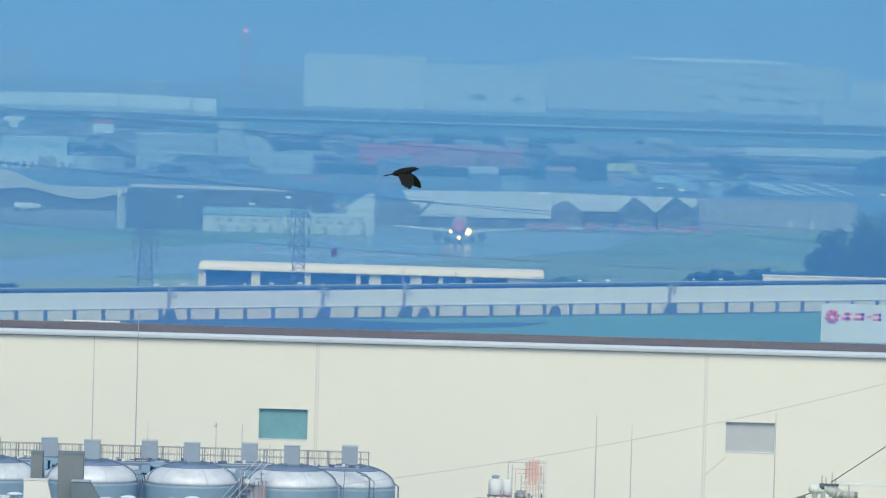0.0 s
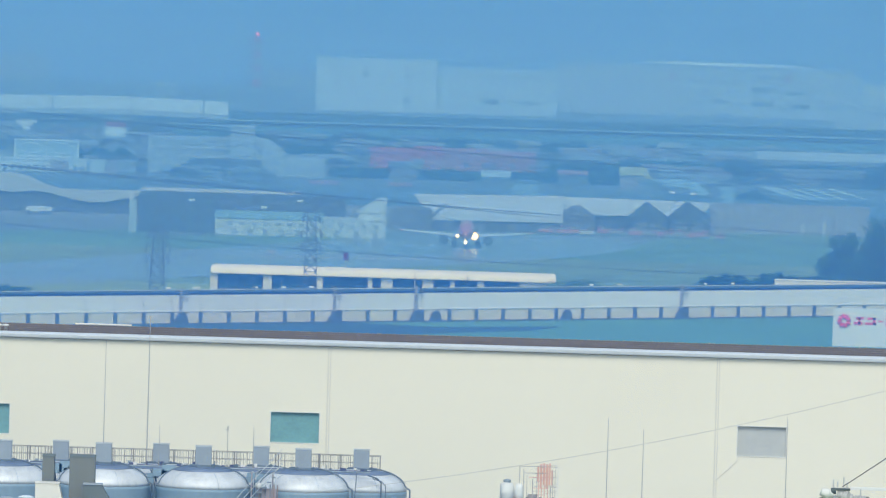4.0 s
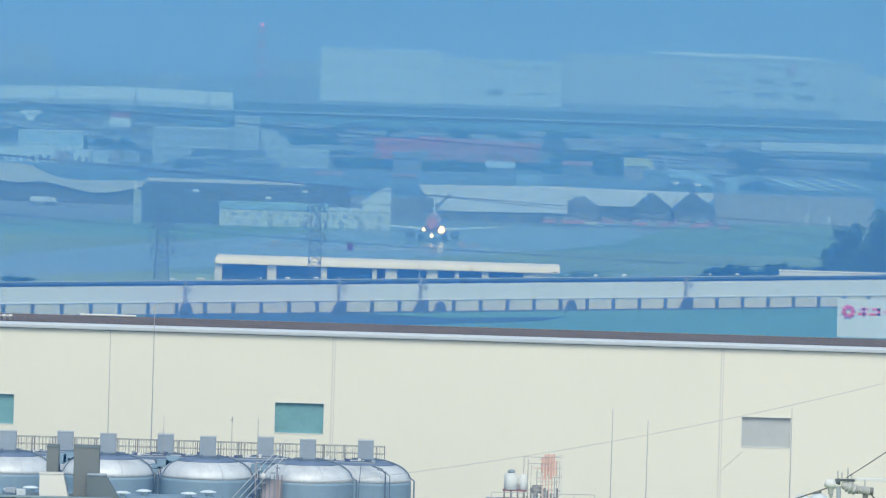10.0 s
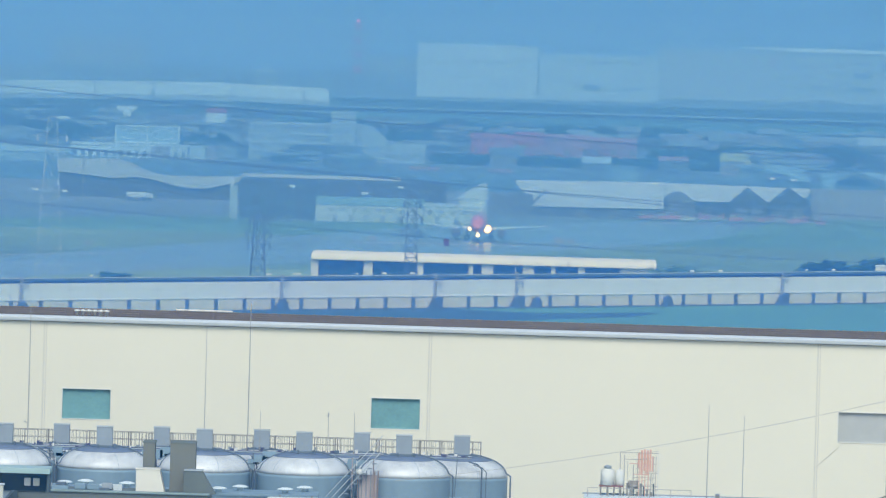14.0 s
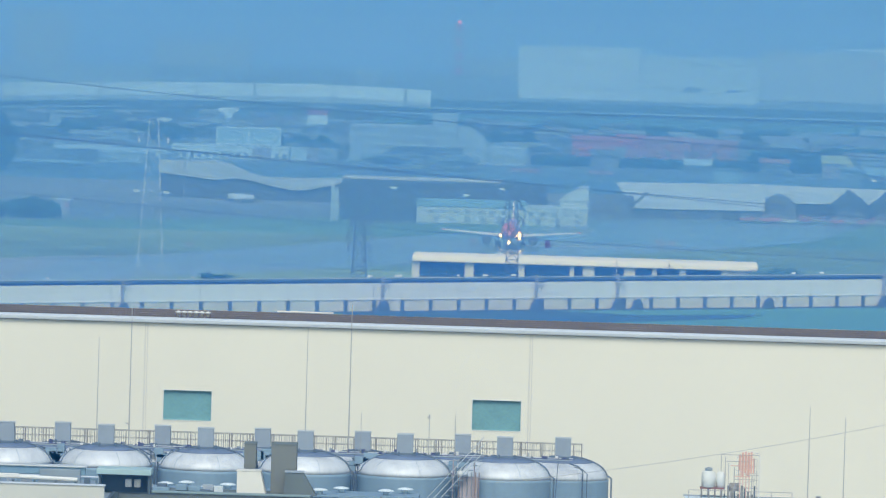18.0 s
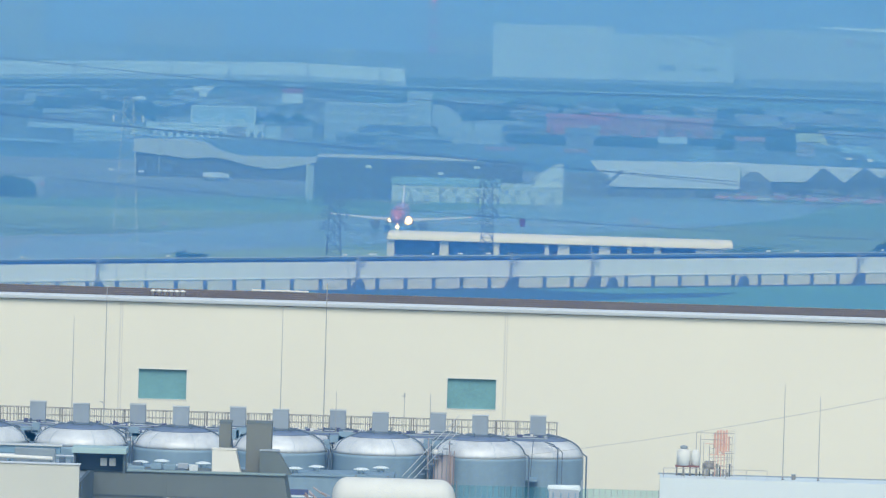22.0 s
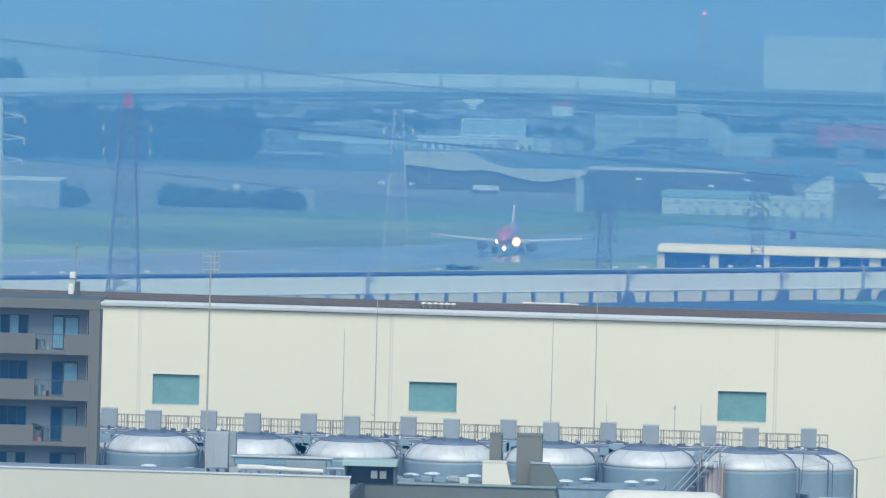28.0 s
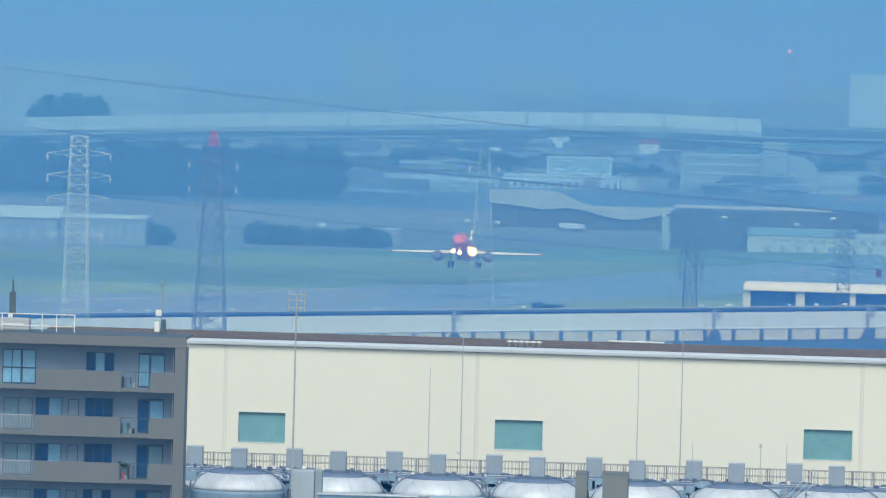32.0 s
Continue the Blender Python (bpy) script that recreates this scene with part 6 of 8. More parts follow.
def build_hangars():
    # pale workshop with a teal roof, and the gabled one beside it
    building("workshop", "pale two-storey workshop with a teal roof", -47.29, -26.21, 1774, 12, 3.31, M_WALL_PALE, M_ROOF_TEAL, "side", grid(6, 1, 0.16, 0.90, 0.04, 0.1, 0.045, 0.34) + grid(8, 1, 0.12, 0.9, 0.62, 0.64, 0.045, 0.18), rise=1.3, glass=M_WALL_GREY, over=0.2)
    building("workshop", "pale gabled workshop beside the hangar", -26.21, -13.67, 1775, 12, 3.30, M_WALL_PALE, M_ROOF_PALE, "flat", grid(5, 1, 0.08, 0.8, 0.6, 0.6, 0.07, 0.2) + grid(3, 1, 0.2, 0.8, 0.04, 0.1, 0.07, 0.4), rise=0.3, glass=M_WALL_GREY, over=0.1)
    h = thing("workshop", (0, 1778, 0), "pale sloping sheet roof behind the workshop", "building", "buildings beyond the airfield")
    part("roof", prism([(-19.52, 4.87), (-13.62, 4.93), (-13.70, 7.60), (-15.37, 7.55)], 0, 14), M_ROOF_PALE, h)
    part("wall", boxm(-19.18, -13.85, 0.2, 13.8, 0, 5.10), M_WALL_PALE, h)

    def pitched(name, label, bl, br, tr, tl, y0, y1, z_eave, roof, doors):
        """A hall whose front roof slope runs from the eaves at y0 up to the ridge at y1."""
        h = thing(name, (0, 0, 0), label, "building", "buildings beyond the airfield")
        bm = bmesh.new()
        lo = [bm.verts.new(p) for p in ((bl[0], y0, bl[1]), (br[0], y0, br[1]), (tr[0], y1, tr[1]), (tl[0], y1, tl[1]))]
        hi = [bm.verts.new(v.co + Vector((0, 0, 0.3))) for v in lo]
        bm.faces.new(hi); bm.faces.new(lo[::-1])
        for i in range(4):
            bm.faces.new((lo[i], lo[(i + 1) % 4], hi[(i + 1) % 4], hi[i]))
        part("roof", bm, roof, h)
        part("wall", boxm(bl[0] + 0.3, br[0] - 0.3, y0 + 0.5, y1, 0, z_eave), M_WALL_DIM, h)
        w = (br[0] - bl[0] - 4) / doors
        for k in range(doors):
            part("door", cham(bl[0] + 2 + w * k, bl[0] + 2 + w * (k + 0.86), y0 + 0.3, y0 + 0.52, 0, z_eave * 0.9, b=0.04), M_ROOF_DARK if k % 3 else M_WALL_DIM, h)
        for k in range(14):
            f = (k + 0.5) / 14
            part("roof_seam", tubem((bl[0] + (br[0] - bl[0]) * f, y0, bl[1] + (br[1] - bl[1]) * f + 0.32), (tl[0] + (tr[0] - tl[0]) * f, y1, tl[1] + (tr[1] - tl[1]) * f + 0.32), 0.06, 5), M_WALL_MID, h)
    pitched("hangar", "wide hangar with a long pale sheet roof", (-4.84, 1.89), (21.73, 2.11), (22.16, 6.27), (-8.79, 5.81), 1832, 1862, 1.90, M_ROOF_PALE, 10)
    pitched("hangar", "hangar end bay with a pale sheet roof", (22.15, 3.13), (49.45, 3.25), (53.52, 5.59), (22.35, 5.95), 1852, 1868, 2.90, M_ROOF_PALE, 6)
    h = thing("hangar", (0, 1828, 0), "dark lean-to with a steep roof beside the hangar", "building", "buildings beyond the airfield")
    part("wall", prism([(-13.69, 0), (-4.78, 0), (-4.89, 4.10), (-8.78, 4.44), (-13.57, 3.72)], 0, 12), M_WALL_DIM, h)
    part("roof_brace", prism([(-5.52, 2.48), (-4.61, 2.50), (-1.73, 5.45), (-2.53, 5.43)], 0, 1.0), M_WALL_DIM, h)
    for x0, x1, z, rs in ((35.55, 43.17, 3.33, 2.54), (43.63, 51.94, 3.46, 2.66)):
        building("hangar", "dark gabled hangar with wide doors", x0, x1, 1846, 22, z, M_ROOF_DARK, M_ROOF_DARK, "gable", [(0.16, 0, 0.3, 0.7), (0.54, 0, 0.3, 0.7)], rise=rs, glass=M_WALL_DIM, over=0.15)
    h = thing("hangar", (0, 1850, 0), "dark hipped store between the hangars", "building", "buildings beyond the airfield")
    part("wall", prism([(21.94, 0), (28.41, 0), (28.37, 3.15), (25.54, 4.92), (24.15, 4.88), (21.88, 3.65)], 0, 8), M_WALL_DIM, h)
    # large flat grey hall with ribbed sheet
    hall = building("hangar", "large grey hall with a low ribbed roof", 52.33, 85.15, 1862, 6, 5.61, M_HALL, M_HALL, "flat", (), rise=0.3, over=0.05)
    w_, h_ = 84.78 - 52.16, 5.6
    for k in range(1, 15):
        part("wall_rib", boxm(w_ * k / 15 - 0.08, w_ * k / 15 + 0.08, -0.09, -0.01, 0.1, h_ - 0.3), M_WALL_MID, hall)
    for k, f in enumerate((0.52, 0.57, 0.62, 0.71)):
        part("door", cham(w_ * f, w_ * f + 0.9, -0.12, -0.02, 0, 2.2, b=0.03), M_WALL_MID if k % 2 else M_WALL_GREY, hall)
    # hall with slanting roof lights
    b = thing("hangar", (0, 2070, 0), "grey hangar with slanting pale roof lights", "building", "buildings beyond the airfield")
    part("front", prism([(62.26, -0.06), (73.39, 0.01), (68.27, 2.32)], -0.4, 6), M_GABLE, b)
    part("roof", prism([(68.73, 0.13), (94.63, 0.13), (88.31, 3.44), (69.15, 3.12)], 0, 8), M_HALL, b)
    part("wall", boxm(62.51, 94.34, 0.2, 7.8, 0, 0.52 - 0.4), M_WALL_DIM, b)
    # white colour and extra width imitate the sky that the strips reflect
    for pa, pb in (((69.14, 3.08), (79.32, 0.40)), ((71.73, 3.03), (81.39, 0.46)), ((76.66, 2.78), (84.24, 0.55)), ((80.02, 3.01), (88.12, 0.66)), ((84.68, 3.15), (93.30, 0.82))):
        part("roof_light", prism([pa, (pa[0] + 1.9, pa[1]), (pb[0] + 1.1, pb[1]), (pb[0] - 0.4, pb[1])], -0.12, -0.02), M_BARRIER, b, "roof strip painted white as if reflecting sky")
    # red and white ground equipment along the apron edge
    rng = random.Random(12)
    xa, xb = 17.15, 54.76
    for k in range(13):
        x = xa + (xb - xa) * (k + rng.random() * 0.7) / 13
        q = thing("service_vehicle", (x, 1822 + rng.uniform(-4, 6), 0), "small service vehicle on the hangar apron", "vehicle", "apron vehicles")
        w, h = rng.uniform(0.8, 1.8), rng.uniform(0.5, 1.0)
        m_ = rng.choice((M_APRON_RED, M_APRON_RED, M_WALL_PALE, M_WALL_GREY))
        part("body", cham(-w, w, -0.8, 0.8, 0.4, 0.4 + h, b=0.12), m_, q)
        part("cab", cham(-w * 0.9, -w * 0.1, -0.75, 0.75, 0.4 + h, 0.8 + h, b=0.1), M_WALL_GREY, q)
        for sx in (-0.6, 0.6):
            part("wheel", lathe([(0.02, -0.85), (0.3, -0.85), (0.3, 0.85), (0.02, 0.85)], 12, "Y"), M_WALL_DIM, q, at=(w * sx, 0, 0.3))
    q = thing("crash_barrier", (xa, 1829, 0), "low faded red fence along the apron", "barrier")
    wb = xb - xa
    for k in range(46):
        part("rail_panel", boxm(wb * k / 46 + 0.1, wb * (k + 0.3 + 0.6 * rng.random()) / 46, 0, 0.2, 0.35, 0.7 + 1.1 * rng.random()), M_APRON_RED if k % 3 else M_LILAC, q)
        part("post", boxm(wb * k / 46 - 0.06, wb * k / 46 + 0.06, 0.2, 0.35, 0, 1.0), M_WALL_GREY, q)
    # depot with a wave-shaped pale fascia over bays filled in dark
    d = thing("depot", (0, 1866, 0), "depot with a wave-shaped pale fascia over dark bays", "building")
    top = [(-103.25, 7.66), (-91.44, 7.89), (-88.61, 7.27), (-84.82, 5.51), (-81.76, 4.78), (-75.91, 4.71), (-65.16, 4.90)]
    low = [(-65.14, 3.97), (-68.86, 3.16), (-72.58, 2.35), (-75.85, 2.26), (-79.96, 2.96), (-83.49, 3.91), (-87.02, 4.39), (-91.68, 3.91), (-97.55, 4.55), (-103.18, 5.09)]
    part("fascia", prism(top + low, -0.4, 5), M_FASCIA, d, "pale sheet fascia, curved like a wave")
    part("back_wall", boxm(top[0][0] + 0.3, top[-1][0] - 0.3, 1.0, 4.8, 0, 1.15), M_ROOF_DARK, d)
    # solid dark fills: the shade inside the bays is put into their colour
    part("bay", prism([(low[-1][0] + 0.3, 0), (low[5][0], 0), (low[5][0], low[5][1] + 0.5), (low[6][0], low[6][1] + 0.5), (low[7][0], low[7][1] + 0.5), (low[-1][0] + 0.3, low[-1][1] + 0.5)], 0.3, 4.6), M_ROOF_DARK, d, "solid dark fill for an open bay's shade")
    part("bay", prism([(low[5][0] + 0.02, 0), (low[0][0], 0), (low[0][0], low[0][1] + 0.5), (low[1][0], low[1][1] + 0.4), (low[2][0], low[2][1] + 0.3), (low[3][0], low[3][1] + 0.3), (low[4][0], low[4][1] + 0.5), (low[5][0] + 0.02, low[5][1] + 0.5)], 0.3, 4.6), M_ROOF_DARK, d, "solid dark fill for an open bay's shade")
    part("column", boxm(-97.92 - 0.12, -97.92 + 0.12, -0.6, -0.42, 0, 8.17), M_ROOF_GREY, d)
    part("column", boxm(-67.02 - 0.5, -67.02 + 0.3, -0.7, -0.42, 0, 4.73), M_ROOF_PALE, d)
    # dark shed behind tall poles, and the low dark sheds that run on behind the workshop
    building("depot", "dark open shed behind tall poles", -62.41, -47.29, 1778, 20, 6.99, M_ROOF_DARK, M_ROOF_DARK, "flat", grid(5, 1, 0.08, 0.82, 0.05, 0.1, 0.09, 0.55), glass=M_DARKSTEEL, over=0.1)
    building("depot", "long low dark shed behind the workshop", -48.96, -22.82, 1850, 14, 4.74, M_ROOF_DARK, M_ROOF_DARK, "flat", (), over=0.1)
    building("depot", "pale flat roof strip over the dark sheds", -65.89, -32.80, 1890, 8, 4.18, M_WALL_DIM, M_WALL_MID, "flat", (), over=0.1, rise=0.5)
    building("tower", "pale slender pump tower", -64.13, -62.58, 1771, 1.4, 6.10, M_FASCIA, M_FASCIA, "flat", (), over=0.08)
    for x, z, y in ((-130.10, 3.46, 1760), (-106.83, 1.68, 1850), (-100.13, 1.88, 1840), (-51.64, 6.89, 1764), (-30.91, 6.37, 1790), (-37.49, 5.86, 1764), (-6.69, 5.30, 1826), (20.12, 6.32, 1860), (48.96, 7.43, 1870), (90.24, 7.95, 1860), (44.75, 7.32, 1880), (-128.49, 3.84, 1740)):
        f = thing("floodlight", (x, y, 0), "white floodlight head on a thin pole", "floodlight", "apron floodlights")
        part("pole", tubem((0, 0, 0), (0, 0, z), 0.06, 6), M_LATTICE, f)
        part("head", cham(-0.6, 0.6, -0.3, 0.3, z - 0.2, z + 0.3, b=0.1), M_WHITE, f)
        part("bracket", boxm(-0.1, 0.1, -0.1, 0.1, z - 0.45, z - 0.2), M_LATTICE, f)
    v = thing("parked_truck", (-85.59, 1850, 0), "white box truck parked by the depot", "truck")
    part("box", cham(-2.4, 1.6, -1.2, 1.2, 0.7, 1.75, b=0.1), M_PANEL, v)
    part("cab", cham(1.7, 2.9, -1.1, 1.1, 0.5, 1.6, b=0.15), M_PANEL, v)
    for q in (-1.8, 0.9, 2.3):
        part("wheel", lathe([(0.02, -1.2), (0.45, -1.2), (0.45, 1.2), (0.02, 1.2)], 12, "Y"), M_TYRE, v, at=(q, 0, 0.45))
    # left side of the field
    building("warehouse", "long depot with a bright white roof", -198.52, -176.91, 1712, 16, 4.90, M_DEPOT_WALL, M_WHITE, "side", grid(7, 1, 0.06, 0.9, 0.2, 0.2, 0.05, 0.35), rise=2.0, glass=M_WALL_MID)
    building("warehouse", "small depot with a thin white roof edge", -177.00, -160.46, 1715, 14, 5.04, M_DEPOT_WALL, M_WHITE, "flat", grid(9, 1, 0.05, 0.9, 0.2, 0.2, 0.045, 0.45), rise=0.3, glass=M_WALL_MID, over=0.1)
    building("store", "pale low store with a red panel", -117.37, -114.28, 1757, 6, 2.85, M_DEPOT_WALL, M_ROOF_PALE, "flat", [(0.62, 0.55, 0.3, 0.28)], glass=M_APRON_RED, over=0.1)
    rows = [(-139.80, -126.50, 2080, 2.61, M_WALL_DIM, M_ROOF_PALE, "side", 1.0, "pale roofed warehouse beside the wood"),
            (-128.84, -117.78, 2076, 2.23, M_WALL_MID, M_ROOF_PALE, "side", 1.0, "pale low warehouse with a sheet roof"),
            (-155.58, -149.20, 2120, 3.12, M_WALL_DIM, M_ROOF_PALE, "side", 0.5, "small shed with a pale roof"),
            (-143.59, -129.47, 2010, 1.59, M_WALL_DIM, M_WALL_MID, "flat", 0.3, "long low grey shed by the wood"),
            (5.76, 12.38, 2120, 1.89, M_WALL_DIM, M_ROOF_PALE, "side", 1.4, "pale sheet roof among the works"),
            (12.15, 17.87, 1990, 4.95, M_WALL_MID, M_ROOF_GREY, "flat", 0.3, "grey low shop building"),
            (59.22, 62.52, 2030, 3.04, M_WALL_PALE, M_ROOF_PALE, "arch", 0.8, "small pale round-roofed shed"),
            (61.95, 76.26, 2290, 3.52, M_FAR_DIM, M_FAR_DIM, "side", 1.2, "pale grey warehouse in the haze"),
            (75.69, 123.85, 2280, 3.30, M_HALL, M_WALL_MID, "side", 2.0, "wide pale-roofed warehouse in the haze"),
            (76.26, 99.42, 2180, 3.49, M_HALL, M_HALL, "flat", 0.3, "wide grey hall in haze"),
            (57.68, 76.65, 2168, 3.52, M_GABLE, M_GABLE, "gable", 3.0, "dark gabled warehouse in haze"),
            (98.60, 112.43, 2168, 4.39, M_GABLE, M_GABLE, "gable", 2.6, "dark gabled warehouse in haze"),
            (88.25, 99.11, 2172, 2.42, M_ROOF_DARK, M_WALL_DIM, "gable", 1.4, "dark low gabled shed in haze"),
            (-34.24, -27.57, 2090, -0.04, M_WALL_DIM, M_SHOP_RED, "side", 0.8, "shop with a faded red roof in haze"),
            (23.64, 30.49, 2110, 3.27, M_WALL_DIM, M_SHOP_RED, "side", 0.9, "shop with a faded red roof in haze"),
            (-15.91, -10.43, 2086, 0.22, M_WALL_DIM, M_SHOP_RED, "side", 0.7, "small shop with a dull red roof"),
            (-52.30, -48.12, 2090, 0.60, M_WALL_DIM, M_SHOP_RED, "side", 0.6, "small shop with a dull red roof"),
            (-72.47, -55.89, 2040, 1.42, M_LILAC, M_LILAC, "flat", 0.3, "long low lilac-grey shed in haze"),
            (-32.93, -23.43, 1900, 2.78, M_WALL_DIM, M_ROOF_PALE, "side", 0.6, "low shed with a pale sheet roof")]
    for x0, x1, y, z1, wm, rm, shp, rs, lb in rows:
        n = max(2, int((x1 - x0) / 3.2))
        wins = grid(n, 1, 0.06, 0.90, 0.3, 0.65, 0.35 / n, 0.2) if wm in (M_WALL_MID, M_WALL_DIM, M_WALL_PALE) else ()
        building("warehouse", lb, x0, x1, y, 12, z1, wm, rm, shp, wins, rise=rs, glass=M_ROOF_GREY, over=0.15)


build_hangars()


def build_town():
    # pale office building: main block, stair tower, stepped wing
    o = building("office_building", "pale office building with rows of windows", -73.45, -53.75, 2143, 14, 8.05, M_OFFICE, M_OFFICE, "flat", grid(11, 4, 0.05, 0.91, 0.08, 0.82, 0.05, 0.11), glass=M_WIN_DIM, over=0.08)
    w_ = -53.23 - -72.82
    for k in range(4):
        part("floor_band", boxm(0.1, w_ - 0.1, -0.12, -0.01, 1.7 + 2.0 * k, 1.95 + 2.0 * k), M_OFFICE, o)
    building("office_building", "pale stair tower of the office building", -53.61, -47.89, 2129, 12, 11.47, M_OFFICE, M_OFFICE, "flat", grid(2, 4, 0.2, 0.6, 0.15, 0.85, 0.14, 0.06), glass=M_WIN_DIM, over=0.08)
    s = thing("office_building", (0, 2131, 0), "pale stepped wing of the office building", "building", "buildings beyond the airfield")
    part("wall", prism([(-47.64, 0), (-40.71, 0), (-40.84, 5.56), (-42.47, 6.85), (-44.25, 8.40), (-47.86, 8.83)], 0, 14), M_OFFICE, s)
    for k in range(3):
        for j in range(3 - k // 2):
            part("window", cham(-47.11 + 1.9 * j, -47.11 + 1.9 * j + 0.9, -0.08, 0.02, 1.2 + 2.1 * k, 2.0 + 2.1 * k, b=0.03), M_WIN_DIM, s)
    building("office_building", "pale low wing beside the office building", -40.98, -31.38, 2134, 12, 3.87, M_OFFICE, M_ROOF_PALE, "flat", grid(6, 1, 0.08, 0.86, 0.3, 0.3, 0.08, 0.35), glass=M_WIN_DIM, over=0.08)
    # long row of shops under a large framed sign
    building("shop", "long pale row of shops below a large sign", -114.49, -87.10, 2123, 12, 2.65, M_WHITE, M_WHITE, "flat", grid(15, 1, 0.02, 0.95, 0.1, 0.1, 0.032, 0.5), glass=M_WALL_DIM, over=0.15)
    building("shop", "pale end shop with a stepped front", -119.37, -114.20, 2118, 12, 1.54, M_WALL_MID, M_ROOF_PALE, "flat", grid(3, 1, 0.1, 0.8, 0.1, 0.1, 0.12, 0.5), glass=M_WALL_DIM, over=0.1)
    s = thing("shop_sign", (-95.35, 2115.5, 0), "faded pink shop front panel", "sign")
    w_, zt = -90.98 - -95.35, 3.12
    part("board", cham(0, w_, 0, 0.3, 0.6, zt, b=0.05), M_PINK, s)
    for k in range(4):
        part("post", boxm(w_ * k / 3.2, w_ * k / 3.2 + 0.2, 0.06, 0.26, 0, 0.6), M_WALL_GREY, s)
    building("shop", "small pale shop with a pink end wall", -86.27, -82.56, 2116, 6, 3.06, M_WALL_PALE, M_ROOF_PALE, "side", (), rise=0.3, over=0.1)
    building("shop", "small shop with faded pink walls", -82.60, -79.68, 2117, 6, 2.86, M_PINK, M_PINK, "flat", (), over=0.1)
    zb = 3.28
    s = thing("billboard", (-96.84, 2128, 0), "large framed white sign with two oval outlines", "billboard")
    hw, h = (-89.24 - -104.43) / 2, 7.41 - zb
    part("board", cham(-hw + 0.3, hw - 0.3, 0, 0.4, zb + 0.25, zb + h - 0.25, b=0.05), M_SIGN_BLUE, s, "pale blue sign face")
    for q in ((-hw, hw, zb + h - 0.3, zb + h), (-hw, hw, zb, zb + 0.3), (-hw, -hw + 0.35, zb + 0.3, zb + h - 0.3), (hw - 0.35, hw, zb + 0.3, zb + h - 0.3), (-0.2, 0.2, zb + 0.3, zb + h - 0.3)):
        part("frame", boxm(q[0], q[1], -0.1, 0.45, q[2], q[3]), M_WHITE, s)
    for cx in (-hw * 0.5, hw * 0.5):
        bm = bmesh.new()
        for k in range(24):
            a, c = 2 * math.pi * k / 24, 2 * math.pi * (k + 1) / 24
            tube(bm, (cx + 2.7 * math.cos(a), -0.06, zb + h * 0.5 + 1.15 * math.sin(a)), (cx + 2.7 * math.cos(c), -0.06, zb + h * 0.5 + 1.15 * math.sin(c)), 0.14, 5)
        part("oval", bm, M_WHITE, s)
    for sx in (-0.85, -0.4, 0.4, 0.85):
        part("post", boxm(hw * sx - 0.15, hw * sx + 0.15, 0.05, 0.35, 0, zb), M_LATTICE, s)
    # flared white roadside sign, and a red and white one
    s = thing("road_sign", (0, 2240, 0), "flared white roadside sign on a post", "sign")
    part("board", prism([(-109.70, 8.87), (-109.68, 8.17), (-108.12, 7.51), (-107.95, 6.25), (-106.26, 6.30), (-106.16, 7.57), (-104.49, 8.32), (-104.51, 9.02)], 0, 0.6), M_WHITE, s)
    part("post", boxm(-107.26 - 0.3, -107.26 + 0.3, 0.1, 0.5, 0, 6.69), M_LATTICE, s)
    s = thing("road_sign", (-84.20, 2220, 0), "red and white roadside sign on a post", "sign")
    hw = 2.5
    part("board", cham(-hw, hw, 0, 0.4, 5.94, 8.30, b=0.1), M_WHITE, s)
    part("board", cham(-hw, hw, 0, 0.4, 8.30, 9.55, b=0.1), M_RED_DULL, s, "red sign board")
    part("post", boxm(-0.4, 0.4, 0.1, 0.4, 0, 5.94), M_LATTICE, s)
    s = thing("water_tower", (-124.42, 2270, 0), "small white flared tank on a stem", "water tower")
    zz = 3.42
    part("stem", tubem((0, 0, 0), (0, 0, zz), 0.4, 10), M_WALL_MID, s)
    part("bowl", lathe([(0.4, zz - 0.5), (0.9, zz), (1.7, zz + 0.8), (1.8, zz + 1.6), (0.1, zz + 1.7)], 20), M_WHITE, s)
    # red-roofed works: a patchwork of sheet roofs
    works = ((-21.24, -10.40, 2196, 4.79, M_WORKS_RED, 1.0, 0.2), (-10.70, -3.56, 2198, 5.54, M_WORKS_RED, 0.8, 0.1), (-3.82, 7.75, 2205, 4.65, M_WORKS_DULL, 1.2, 0.1), (7.52, 19.14, 2215, 4.14, M_WORKS_DULL, 1.0, 0.1),
             (-19.43, -10.75, 2170, 3.12, M_WORKS_RED, 1.2, 0.1), (-7.21, 0.93, 2172, 2.87, M_WORKS_DULL, 0.9, 0.1))
    for x0, x1, y, z1, m_, rs, ov in works:
        n = max(2, int((x1 - x0) / 3.0))
        building("works", "works with a faded brick-red sheet roof", x0, x1, y, 14, z1, m_, m_, "side", grid(n, 1, 0.08, 0.85, 0.25, 0.3, 0.3 / n, 0.3), rise=rs, glass=M_WALL_DIM, over=ov)
    y_ = thing("works", (0, 2112, 0), "low works with a bent pale yellow roof", "building", "buildings beyond the airfield")
    part("roof", prism([(37.86, 3.42), (43.41, 3.58), (45.48, 0.60), (46.53, 0.64), (44.15, 5.32), (37.94, 5.14)], 0, 8), M_YELLOW, y_, "pale yellow sheet roof")
    part("wall", boxm(38.07, 43.35, 0.3, 7.5, 0, 3.50), M_PINK, y_, "faded pink wall")
    part("wall", boxm(43.35 + 0.05, 45.46, 0.3, 7.5, 0, 1.64), M_WALL_DIM, y_)
